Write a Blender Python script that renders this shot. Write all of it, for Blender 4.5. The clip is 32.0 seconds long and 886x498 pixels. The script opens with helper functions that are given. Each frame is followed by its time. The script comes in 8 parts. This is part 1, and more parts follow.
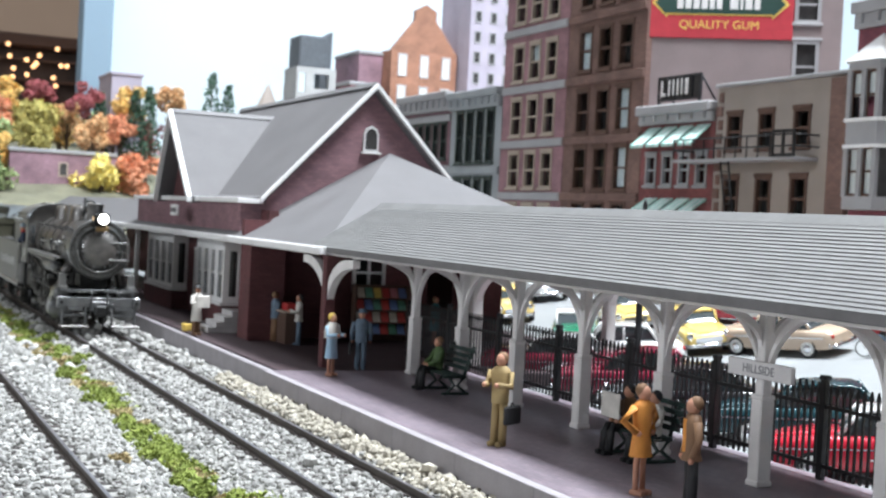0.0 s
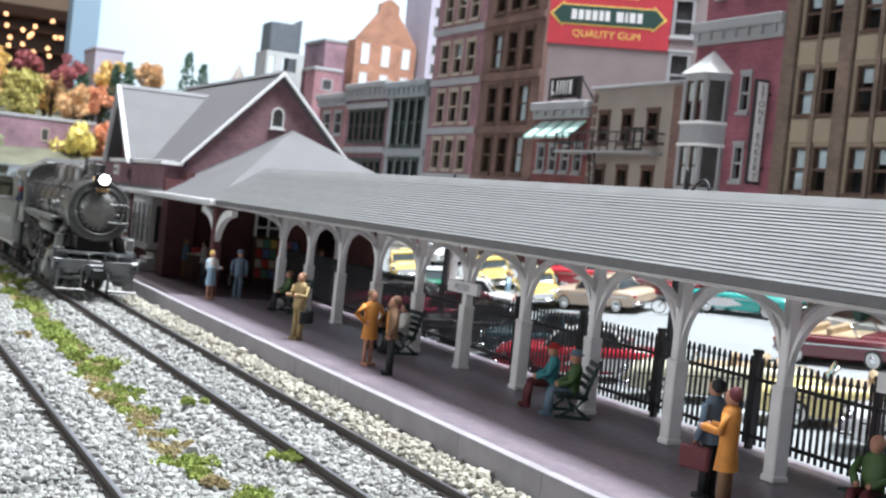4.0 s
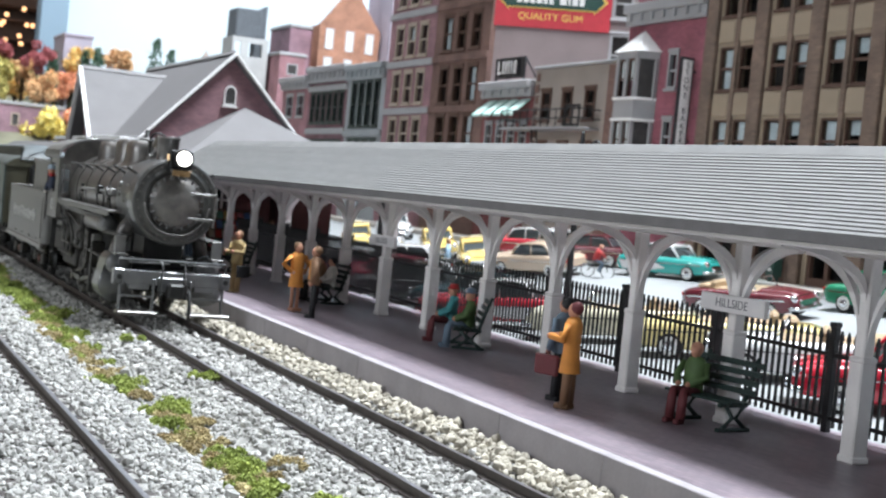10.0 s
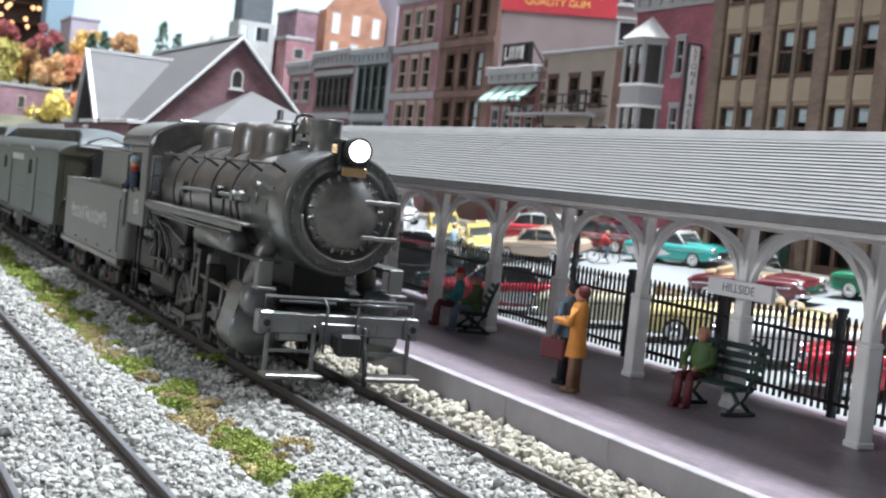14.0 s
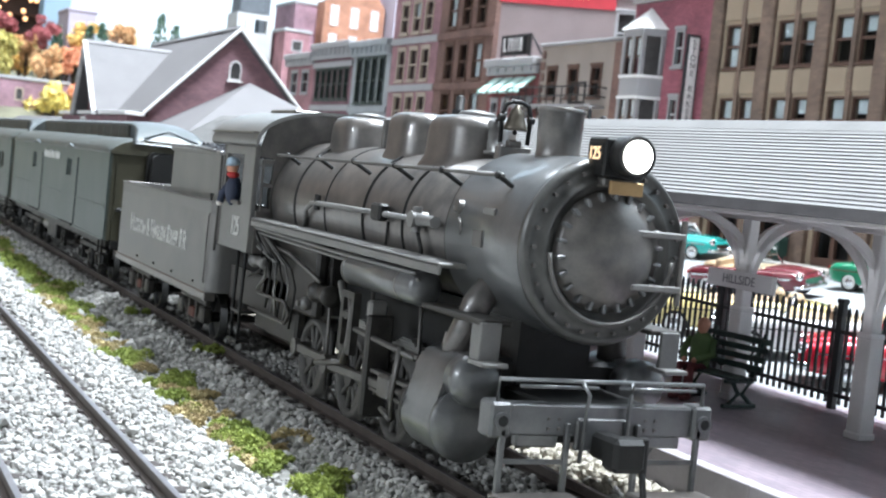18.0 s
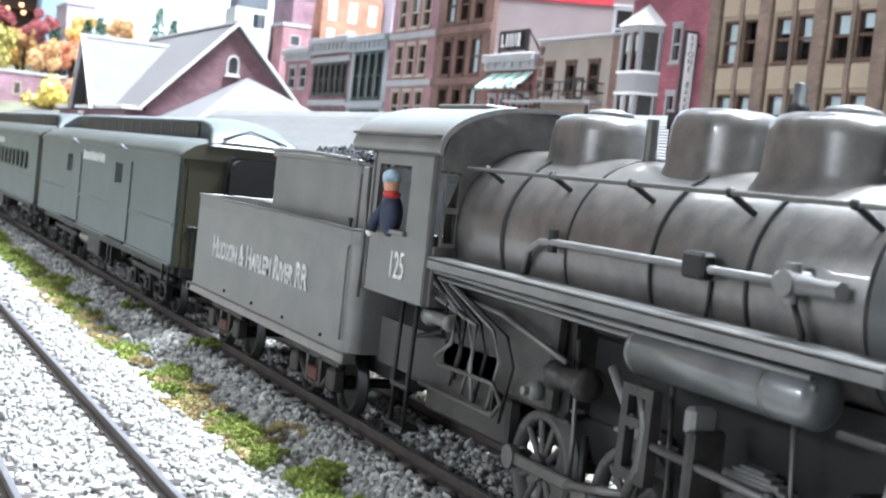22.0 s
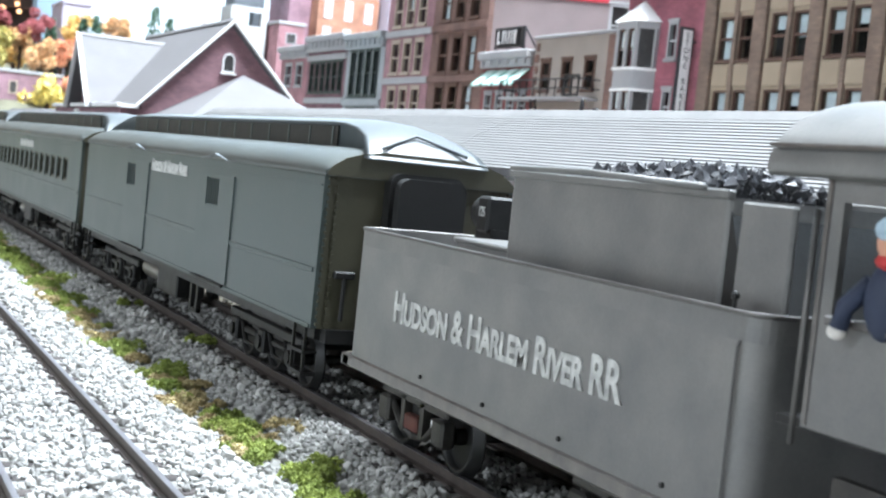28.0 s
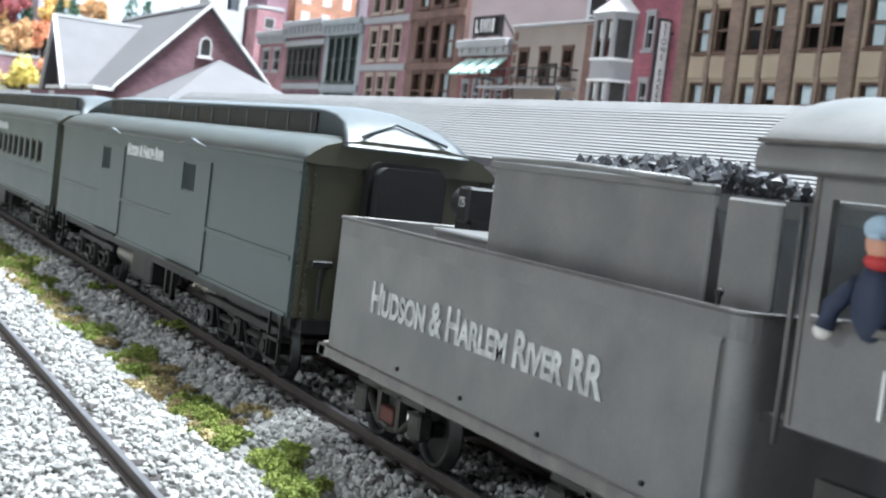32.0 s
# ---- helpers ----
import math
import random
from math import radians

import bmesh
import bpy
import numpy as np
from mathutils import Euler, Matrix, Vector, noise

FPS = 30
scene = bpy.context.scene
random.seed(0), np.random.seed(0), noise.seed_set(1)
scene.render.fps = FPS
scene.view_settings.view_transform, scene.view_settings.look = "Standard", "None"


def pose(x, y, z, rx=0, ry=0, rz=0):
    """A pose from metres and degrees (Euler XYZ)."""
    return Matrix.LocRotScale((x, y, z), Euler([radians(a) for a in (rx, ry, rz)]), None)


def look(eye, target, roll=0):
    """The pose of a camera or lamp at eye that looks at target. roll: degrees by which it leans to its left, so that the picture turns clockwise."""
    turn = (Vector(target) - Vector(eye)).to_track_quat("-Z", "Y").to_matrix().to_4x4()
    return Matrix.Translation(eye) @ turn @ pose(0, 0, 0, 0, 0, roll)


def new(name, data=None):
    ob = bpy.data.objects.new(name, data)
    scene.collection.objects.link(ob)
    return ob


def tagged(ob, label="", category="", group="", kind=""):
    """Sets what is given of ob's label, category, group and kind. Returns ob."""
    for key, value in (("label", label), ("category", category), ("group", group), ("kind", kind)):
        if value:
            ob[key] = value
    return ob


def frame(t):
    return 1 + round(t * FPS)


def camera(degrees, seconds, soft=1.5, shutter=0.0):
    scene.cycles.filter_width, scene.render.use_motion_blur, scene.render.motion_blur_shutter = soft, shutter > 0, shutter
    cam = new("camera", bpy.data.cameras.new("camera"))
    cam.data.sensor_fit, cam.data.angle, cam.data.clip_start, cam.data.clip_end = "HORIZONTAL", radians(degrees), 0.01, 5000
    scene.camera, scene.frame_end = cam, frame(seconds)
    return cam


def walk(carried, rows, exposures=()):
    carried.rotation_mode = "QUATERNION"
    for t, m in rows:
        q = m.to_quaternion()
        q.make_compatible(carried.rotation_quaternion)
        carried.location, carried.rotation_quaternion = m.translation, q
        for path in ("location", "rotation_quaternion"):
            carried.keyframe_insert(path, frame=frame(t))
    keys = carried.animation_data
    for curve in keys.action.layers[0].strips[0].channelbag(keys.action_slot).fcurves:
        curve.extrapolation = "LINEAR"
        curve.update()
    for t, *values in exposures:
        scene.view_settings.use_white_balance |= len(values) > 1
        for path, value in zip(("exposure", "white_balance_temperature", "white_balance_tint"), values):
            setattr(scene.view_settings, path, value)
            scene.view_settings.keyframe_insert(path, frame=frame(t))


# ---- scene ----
# All shapes are written in metres of the full-size prototype and reduced to the model's 1:87.
K = 1 / 87.0

cam = camera(36.48, 32.0, soft=2.1)
cam.data.dof.use_dof, cam.data.dof.focus_distance, cam.data.dof.aperture_fstop = True, 17.0 * K, 112.0
walk(cam, [
    (0, pose(-0.08962, 0.11789, 0.04927, 88.777, -3.061, -24.158)),
    (0.5, pose(-0.09262, 0.08980, 0.04895, 88.799, -3.413, -23.477)),
    (1, pose(-0.09324, 0.08203, 0.04996, 88.752, -3.602, -22.724)),
    (1.5, pose(-0.09180, 0.07567, 0.04870, 88.676, -3.660, -23.061)),
    (2, pose(-0.09130, 0.06301, 0.04864, 88.623, -3.853, -22.980)),
    (2.5, pose(-0.09031, 0.04635, 0.04881, 88.704, -4.079, -23.163)),
    (3, pose(-0.09163, 0.02933, 0.04871, 88.632, -4.944, -23.217)),
    (3.5, pose(-0.08741, 0.01583, 0.04643, 88.392, -5.894, -23.289)),
    (4, pose(-0.08651, 0.00313, 0.04531, 88.264, -5.935, -24.151)),
    (4.5, pose(-0.08863, -0.00559, 0.04560, 88.588, -5.912, -24.033)),
    (6.5, pose(-0.08795, -0.03338, 0.04258, 88.292, -5.870, -23.511)),
    (7, pose(-0.08788, -0.03377, 0.04066, 88.011, -5.854, -24.479)),
    (7.5, pose(-0.08694, -0.03455, 0.03993, 88.408, -6.041, -24.414)),
    (8, pose(-0.08709, -0.03507, 0.04014, 88.395, -6.096, -24.778)),
    (8.5, pose(-0.08575, -0.03566, 0.04001, 87.929, -5.957, -25.056)),
    (9, pose(-0.08556, -0.03587, 0.03938, 87.958, -5.882, -25.217)),
    (9.5, pose(-0.08433, -0.03589, 0.03899, 87.902, -5.468, -25.547)),
    (10, pose(-0.08537, -0.03558, 0.03911, 87.879, -5.623, -25.053)),
    (10.5, pose(-0.08583, -0.03520, 0.03903, 87.717, -5.689, -24.810)),
    (11, pose(-0.08548, -0.03549, 0.03896, 87.602, -5.878, -24.889)),
    (11.5, pose(-0.08612, -0.03545, 0.03887, 87.550, -5.931, -24.805)),
    (12, pose(-0.08604, -0.03560, 0.03882, 87.568, -5.979, -24.759)),
    (12.5, pose(-0.08590, -0.03552, 0.03885, 87.518, -5.973, -24.745)),
    (13, pose(-0.08601, -0.03545, 0.03874, 87.275, -6.067, -24.824)),
    (13.5, pose(-0.08587, -0.03569, 0.03860, 87.319, -6.072, -24.850)),
    (14, pose(-0.08577, -0.03558, 0.03860, 87.258, -5.993, -24.827)),
    (14.5, pose(-0.08598, -0.03541, 0.03861, 87.178, -6.101, -24.800)),
    (16.5, pose(-0.08629, -0.03560, 0.03845, 86.974, -6.282, -24.722)),
    (17, pose(-0.08608, -0.03571, 0.03859, 86.912, -6.147, -24.674)),
    (17.5, pose(-0.08594, -0.03515, 0.03818, 86.929, -6.138, -24.846)),
    (18, pose(-0.08540, -0.03468, 0.03818, 86.956, -5.985, -24.890)),
    (18.5, pose(-0.08544, -0.03480, 0.03809, 86.971, -6.120, -24.914)),
    (19, pose(-0.08570, -0.03482, 0.03802, 86.926, -6.128, -24.902)),
    (19.5, pose(-0.08564, -0.03462, 0.03811, 86.921, -6.136, -24.824)),
    (20, pose(-0.08549, -0.03485, 0.03812, 86.895, -6.131, -24.849)),
    (20.5, pose(-0.08600, -0.03508, 0.03821, 86.869, -6.203, -24.944)),
    (21, pose(-0.08553, -0.03504, 0.03834, 86.831, -6.219, -24.809)),
    (21.5, pose(-0.08561, -0.03504, 0.03804, 86.812, -6.253, -24.957)),
    (22, pose(-0.08528, -0.03537, 0.03816, 86.769, -6.172, -24.967)),
    (22.5, pose(-0.08535, -0.03548, 0.03805, 86.742, -6.129, -25.061)),
    (23, pose(-0.08539, -0.03549, 0.03804, 86.732, -6.136, -25.070)),
    (23.5, pose(-0.08515, -0.03536, 0.03798, 86.717, -6.094, -25.017)),
    (24, pose(-0.08536, -0.03525, 0.03800, 86.687, -6.044, -25.032)),
    (24.5, pose(-0.08528, -0.03552, 0.03794, 86.661, -6.046, -24.988)),
    (25, pose(-0.08517, -0.03535, 0.03799, 86.664, -6.105, -24.949)),
    (25.5, pose(-0.08496, -0.03532, 0.03788, 86.727, -5.981, -24.995)),
    (27.5, pose(-0.08508, -0.03571, 0.03801, 86.693, -6.056, -25.001)),
    (28, pose(-0.08500, -0.03555, 0.03777, 86.699, -5.983, -25.102)),
    (28.5, pose(-0.08511, -0.03581, 0.03778, 86.673, -5.951, -25.132)),
    (29, pose(-0.08486, -0.03609, 0.03783, 86.611, -5.860, -25.155)),
    (29.5, pose(-0.08452, -0.03651, 0.03772, 86.636, -5.879, -25.278)),
    (30, pose(-0.08376, -0.03730, 0.03791, 86.546, -5.724, -25.767)),
    (30.5, pose(-0.08355, -0.03791, 0.03789, 86.553, -5.783, -26.233)),
    (31, pose(-0.08404, -0.03751, 0.03793, 86.430, -6.386, -26.537)),
    (31.5, pose(-0.08469, -0.03720, 0.03792, 86.431, -6.460, -26.531)),
    (32, pose(-0.08435, -0.03609, 0.03800, 86.275, -6.823, -26.047)),
], exposures=[(0.0, 0.05, 6400, 10), (13.0, 0.08, 6400, 10), (16.5, 0.27, 6300, 9), (18.5, 0.7, 6200, 9), (22.0, 1.0, 6150, 10), (25.0, 0.98, 6100, 9), (32.0, 0.6, 6150, 8)])

# ---- world and lights: panels over the layout, and an added far fill lamp ----
world = bpy.data.worlds.new("room_light")
scene.world = world
world.use_nodes = True
world.node_tree.nodes["Background"].inputs[0].default_value = (0.80, 0.86, 1.0, 1)
world.node_tree.nodes["Background"].inputs[1].default_value = 0.16


def lamp(name, x, y, z, w, l, power, color, target):
    data = bpy.data.lights.new(name, "AREA")
    data.shape, data.size, data.size_y, data.energy, data.color = "RECTANGLE", w * K, l * K, power, color
    ob = new(name, data)
    ob.matrix_world = look((x * K, y * K, z * K), (target[0] * K, target[1] * K, target[2] * K))
    return ob


# Third lamp: unseen fill, added far out to brighten the sides facing the aisle.
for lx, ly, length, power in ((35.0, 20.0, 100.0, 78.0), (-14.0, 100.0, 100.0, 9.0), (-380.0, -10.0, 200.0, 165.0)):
    lamp("panel_or_fill_lamp", lx, ly, 128, 26, length, power, (0.90, 0.955, 1.0), (lx, ly + 0.5, 0))


# ---- mesh tools ----
class Geo:
    """Lists of corners and faces of one mesh, with a material slot and a smooth flag for each face."""

    def __init__(self):
        self.v, self.f, self.s, self.m = [], [], [], []
        self.slot = 0

    def add(self, verts, faces, smooth=False):
        n = len(self.v)
        self.v += [tuple(p) for p in verts]
        self.f += [tuple(i + n for i in face) for face in faces]
        self.s += [smooth] * len(faces)
        self.m += [self.slot] * len(faces)
        return self

    def box(self, x0, x1, y0, y1, z0, z1, c=0.0):
        if x0 > x1:
            x0, x1 = x1, x0
        if y0 > y1:
            y0, y1 = y1, y0
        if z0 > z1:
            z0, z1 = z1, z0
        c = min(c, 0.45 * (x1 - x0), 0.45 * (y1 - y0), 0.45 * (z1 - z0))
        if c <= 0:
            return self.add([(x, y, z) for z in (z0, z1) for y in (y0, y1) for x in (x0, x1)],
                            [(0, 2, 3, 1), (4, 5, 7, 6), (0, 1, 5, 4), (2, 6, 7, 3), (0, 4, 6, 2), (1, 3, 7, 5)])
        verts, index = [], {}
        for sx in (0, 1):
            for sy in (0, 1):
                for sz in (0, 1):
                    p = [(x0, x1)[sx], (y0, y1)[sy], (z0, z1)[sz]]
                    q = [p[0] + (c, -c)[sx], p[1] + (c, -c)[sy], p[2] + (c, -c)[sz]]
                    for a in range(3):
                        r = list(q)
                        r[a] = p[a]
                        index[sx, sy, sz, a] = len(verts)
                        verts.append(r)
        faces = []
        for a in range(3):
            b, d = (a + 1) % 3, (a + 2) % 3
            for s in (0, 1):
                ring = []
                for i, j in ((0, 0), (1, 0), (1, 1), (0, 1)):
                    k = [0, 0, 0]
                    k[a], k[b], k[d] = s, i, j
                    ring.append(index[k[0], k[1], k[2], a])
                faces.append(ring if s else ring[::-1])
            for i in (0, 1):
                for j in (0, 1):
                    k0, k1 = [0, 0, 0], [0, 0, 0]
                    k0[b], k0[d], k1[b], k1[d] = i, j, i, j
                    k1[a] = 1
                    ring = [index[k0[0], k0[1], k0[2], b], index[k1[0], k1[1], k1[2], b], index[k1[0], k1[1], k1[2], d], index[k0[0], k0[1], k0[2], d]]
                    faces.append(ring if i != j else ring[::-1])
        for sx in (0, 1):
            for sy in (0, 1):
                for sz in (0, 1):
                    ring = [index[sx, sy, sz, a] for a in range(3)]
                    faces.append(ring if (sx + sy + sz) % 2 else ring[::-1])
        return self.add(verts, faces)

    def cyl(self, p, q, r, r2=None, seg=16, caps=True):
        r2 = r if r2 is None else r2
        p, q = Vector(p), Vector(q)
        axis = (q - p).normalized()
        side = axis.orthogonal().normalized()
        other = axis.cross(side)
        verts = []
        for centre, radius in ((p, r), (q, r2)):
            for i in range(seg):
                a = 2 * math.pi * i / seg
                verts.append(centre + radius * (math.cos(a) * side + math.sin(a) * other))
        self.add(verts, [(i, (i + 1) % seg, seg + (i + 1) % seg, seg + i) for i in range(seg)], True)
        if caps:
            self.add(verts[:seg], [tuple(range(seg))[::-1]])
            self.add(verts[seg:], [tuple(range(seg))])
        return self

    def lathe(self, p, axis, profile, seg=24):
        """profile: pairs (distance along the axis, radius)."""
        p, axis = Vector(p), Vector(axis).normalized()
        side = axis.orthogonal().normalized()
        other = axis.cross(side)
        verts = [p + d * axis + r * (math.cos(2 * math.pi * i / seg) * side + math.sin(2 * math.pi * i / seg) * other) for d, r in profile for i in range(seg)]
        faces = [(k * seg + i, k * seg + (i + 1) % seg, (k + 1) * seg + (i + 1) % seg, (k + 1) * seg + i) for k in range(len(profile) - 1) for i in range(seg)]
        faces += [tuple(range(seg))[::-1], tuple(range((len(profile) - 1) * seg, len(profile) * seg))]
        return self.add(verts, faces, True)

    def tube(self, points, r, seg=6):
        points = [Vector(p) for p in points]
        verts, n = [], len(points)
        for i, p in enumerate(points):
            axis = (points[min(i + 1, n - 1)] - points[max(i - 1, 0)]).normalized()
            side = axis.cross(Vector((0.31, 0.17, 0.93))).normalized()
            other = axis.cross(side)
            verts += [p + r * (math.cos(2 * math.pi * k / seg) * side + math.sin(2 * math.pi * k / seg) * other) for k in range(seg)]
        faces = [(i * seg + k, i * seg + (k + 1) % seg, (i + 1) * seg + (k + 1) % seg, (i + 1) * seg + k) for i in range(n - 1) for k in range(seg)]
        faces += [tuple(range(seg))[::-1], tuple(range((n - 1) * seg, n * seg))]
        return self.add(verts, faces, True)

    def prism(self, outline, axis, a, b, smooth=False):
        """outline in the two other axes, in order x, y, z; from a to b along the axis."""
        def place(u, v, w):
            return {"x": (w, u, v), "y": (u, w, v), "z": (u, v, w)}[axis]
        n = len(outline)
        verts = [place(u, v, a) for u, v in outline] + [place(u, v, b) for u, v in outline]
        self.add(verts, [(i, (i + 1) % n, n + (i + 1) % n, n + i) for i in range(n)], smooth)
        return self.add(verts, [tuple(range(n))[::-1], tuple(range(n, 2 * n))])

    def ball(self, c, rx, ry=None, rz=None, seg=10, rings=6):
        ry, rz = ry or rx, rz or rx
        verts = [(c[0], c[1], c[2] - rz)]
        for j in range(1, rings):
            a = math.pi * j / rings
            verts += [(c[0] + rx * math.sin(a) * math.cos(2 * math.pi * i / seg), c[1] + ry * math.sin(a) * math.sin(2 * math.pi * i / seg), c[2] - rz * math.cos(a)) for i in range(seg)]
        verts.append((c[0], c[1], c[2] + rz))
        faces = [(0, 1 + (i + 1) % seg, 1 + i) for i in range(seg)]
        faces += [(1 + (j - 1) * seg + i, 1 + (j - 1) * seg + (i + 1) % seg, 1 + j * seg + (i + 1) % seg, 1 + j * seg + i) for j in range(1, rings - 1) for i in range(seg)]
        top = len(verts) - 1
        faces += [(top, top - seg + i, top - seg + (i + 1) % seg) for i in range(seg)]
        return self.add(verts, faces, True)

    def loft(self, rings, smooth=True, closed=True):
        n = len(rings[0])
        verts = [p for ring in rings for p in ring]
        last = n if closed else n - 1
        faces = [(k * n + i, k * n + (i + 1) % n, (k + 1) * n + (i + 1) % n, (k + 1) * n + i) for k in range(len(rings) - 1) for i in range(last)]
        self.add(verts, faces, smooth)
        return self.add(rings[0], [tuple(range(n))[::-1]]).add(rings[-1], [tuple(range(n))])

    def wall(self, face, plane, thick, u0, u1, z0, z1, holes=()):
        """One joined wall that faces -x or -y, with openings (u0, u1, z0, z1) right through it."""
        us = sorted({round(min(max(u, u0), u1), 5) for u in [u0, u1, *(h[0] for h in holes), *(h[1] for h in holes)]})
        zs = sorted({round(min(max(z, z0), z1), 5) for z in [z0, z1, *(h[2] for h in holes), *(h[3] for h in holes)]})
        nu, nz = len(us) - 1, len(zs) - 1

        def solid(i, j):
            if not (0 <= i < nu and 0 <= j < nz):
                return False
            mu, mz = (us[i] + us[i + 1]) / 2, (zs[j] + zs[j + 1]) / 2
            return not any(h[0] < mu < h[1] and h[2] < mz < h[3] for h in holes)
        verts, faces, index = [], [], {}

        def at(i, j, k):
            if (i, j, k) not in index:
                index[i, j, k] = len(verts)
                w = plane + k * thick
                verts.append((w, us[i], zs[j]) if face == "x" else (us[i], w, zs[j]))
            return index[i, j, k]
        for i in range(nu):
            for j in range(nz):
                if solid(i, j):
                    a, b, c, d = (i, j), (i + 1, j), (i + 1, j + 1), (i, j + 1)
                    faces.append([at(*p, 0) for p in (a, b, c, d)])
                    faces.append([at(*p, 1) for p in (d, c, b, a)])
                    for p, q, n in ((a, b, (i, j - 1)), (b, c, (i + 1, j)), (c, d, (i, j + 1)), (d, a, (i - 1, j))):
                        if not solid(*n):
                            faces.append([at(*q, 0), at(*p, 0), at(*p, 1), at(*q, 1)])
        if (face == "x") == (thick > 0):
            faces = [f[::-1] for f in faces]
        return self.add(verts, faces)


def mesh_of(name, geo, materials):
    mesh = bpy.data.meshes.new(name)
    mesh.from_pydata([(x * K, y * K, z * K) for x, y, z in geo.v], [], geo.f)
    for m in materials if isinstance(materials, (list, tuple)) else [materials]:
        mesh.materials.append(m)
    mesh.polygons.foreach_set("use_smooth", geo.s)
    mesh.polygons.foreach_set("material_index", geo.m)
    if len(geo.f) < 20000:
        bm = bmesh.new()
        bm.from_mesh(mesh)
        bmesh.ops.recalc_face_normals(bm, faces=bm.faces)
        bm.to_mesh(mesh)
        bm.free()
    mesh.update()
    return mesh


def part(name, geo, material, parent=None, label="", at=None, mesh=None):
    """One mesh object under a thing or a part; at: its place in the parent, in prototype metres."""
    ob = new(name, mesh or mesh_of(name, geo, material))
    ob.parent = parent
    if at is not None:
        ob.matrix_basis = spot(*at)
    if label:
        tagged(ob, label)
    if material is M_GLASS:
        ob.visible_shadow = False
    return ob


def spot(x, y, z, rx=0, ry=0, rz=0):
    return pose(x * K, y * K, z * K, rx, ry, rz)


def thing(name, label, category, at=(0, 0, 0), group="", kind="", geo=None, material=None):
    """A top-level thing: one mesh, or an Empty at its base."""
    ob = new(name, mesh_of(name, geo, material) if geo else None)
    ob.empty_display_size = 0.005
    ob.matrix_basis = spot(*at)
    return tagged(ob, label, category, group, kind)


# ---- materials ----
def shader(name, color, rough=0.7, metal=0.0, vary=0.15, scale=3.0, bump=0.1, fine=25.0, spec=0.4, second=None, island=0.0, each=0.0, coat=0.0):
    """Base colour with stains and grain at two sizes, roughness to match and a fine relief. scale and fine: marks per prototype metre."""
    m = bpy.data.materials.new(name)
    m.use_nodes = True
    nodes, links = m.node_tree.nodes, m.node_tree.links
    b = nodes["Principled BSDF"]
    b.inputs["Roughness"].default_value, b.inputs["Metallic"].default_value = rough, metal
    b.inputs["Specular IOR Level"].default_value = spec
    b.inputs["Coat Weight"].default_value = coat
    b.inputs["Coat Roughness"].default_value = 0.06
    coord = nodes.new("ShaderNodeTexCoord")
    info = nodes.new("ShaderNodeObjectInfo")
    shift = nodes.new("ShaderNodeVectorMath")
    shift.operation = "ADD"
    links.new(coord.outputs["Object"], shift.inputs[0])
    links.new(info.outputs["Random"], shift.inputs[1])
    out = []
    for s, d in ((scale, 4), (fine, 3)):
        n = nodes.new("ShaderNodeTexNoise")
        n.inputs["Scale"].default_value, n.inputs["Detail"].default_value = s / K, d
        links.new(shift.outputs[0], n.inputs["Vector"])
        out.append(n)
    mix = nodes.new("ShaderNodeMix")
    mix.data_type = "RGBA"
    low = [max(0.0, c * (1 - vary)) for c in color]
    high = [min(1.0, c * (1 + vary)) for c in color] if second is None else list(second)
    mix.inputs["A"].default_value, mix.inputs["B"].default_value = (*low, 1), (*high, 1)
    ramp = nodes.new("ShaderNodeMapRange")
    ramp.inputs["From Min"].default_value, ramp.inputs["From Max"].default_value = 0.3, 0.7
    links.new(out[0].outputs["Fac"], ramp.inputs["Value"])
    links.new(ramp.outputs["Result"], mix.inputs["Factor"])
    last = mix.outputs["Result"]
    for amount, socket in ((vary * 0.7, out[1].outputs["Fac"]), (island, "island"), (each, info.outputs["Random"])):
        if amount <= 0:
            continue
        if socket == "island":
            socket = nodes.new("ShaderNodeNewGeometry").outputs["Random Per Island"]
        r = nodes.new("ShaderNodeMapRange")
        r.inputs["To Min"].default_value, r.inputs["To Max"].default_value = 1 - amount, 1 + amount
        links.new(socket, r.inputs["Value"])
        mul = nodes.new("ShaderNodeMix")
        mul.data_type, mul.blend_type = "RGBA", "MULTIPLY"
        mul.inputs["Factor"].default_value = 1
        links.new(last, mul.inputs["A"])
        links.new(r.outputs["Result"], mul.inputs["B"])
        last = mul.outputs["Result"]
    links.new(last, b.inputs["Base Color"])
    if rough > 0.15:
        r = nodes.new("ShaderNodeMapRange")
        r.inputs["To Min"].default_value, r.inputs["To Max"].default_value = rough * 0.8, min(1.0, rough * 1.2)
        links.new(out[0].outputs["Fac"], r.inputs["Value"])
        links.new(r.outputs["Result"], b.inputs["Roughness"])
    if bump > 0:
        bn = nodes.new("ShaderNodeBump")
        bn.inputs["Strength"].default_value, bn.inputs["Distance"].default_value = bump, 0.02 * K
        links.new(out[1].outputs["Fac"], bn.inputs["Height"])
        links.new(bn.outputs["Normal"], b.inputs["Normal"])
    return m


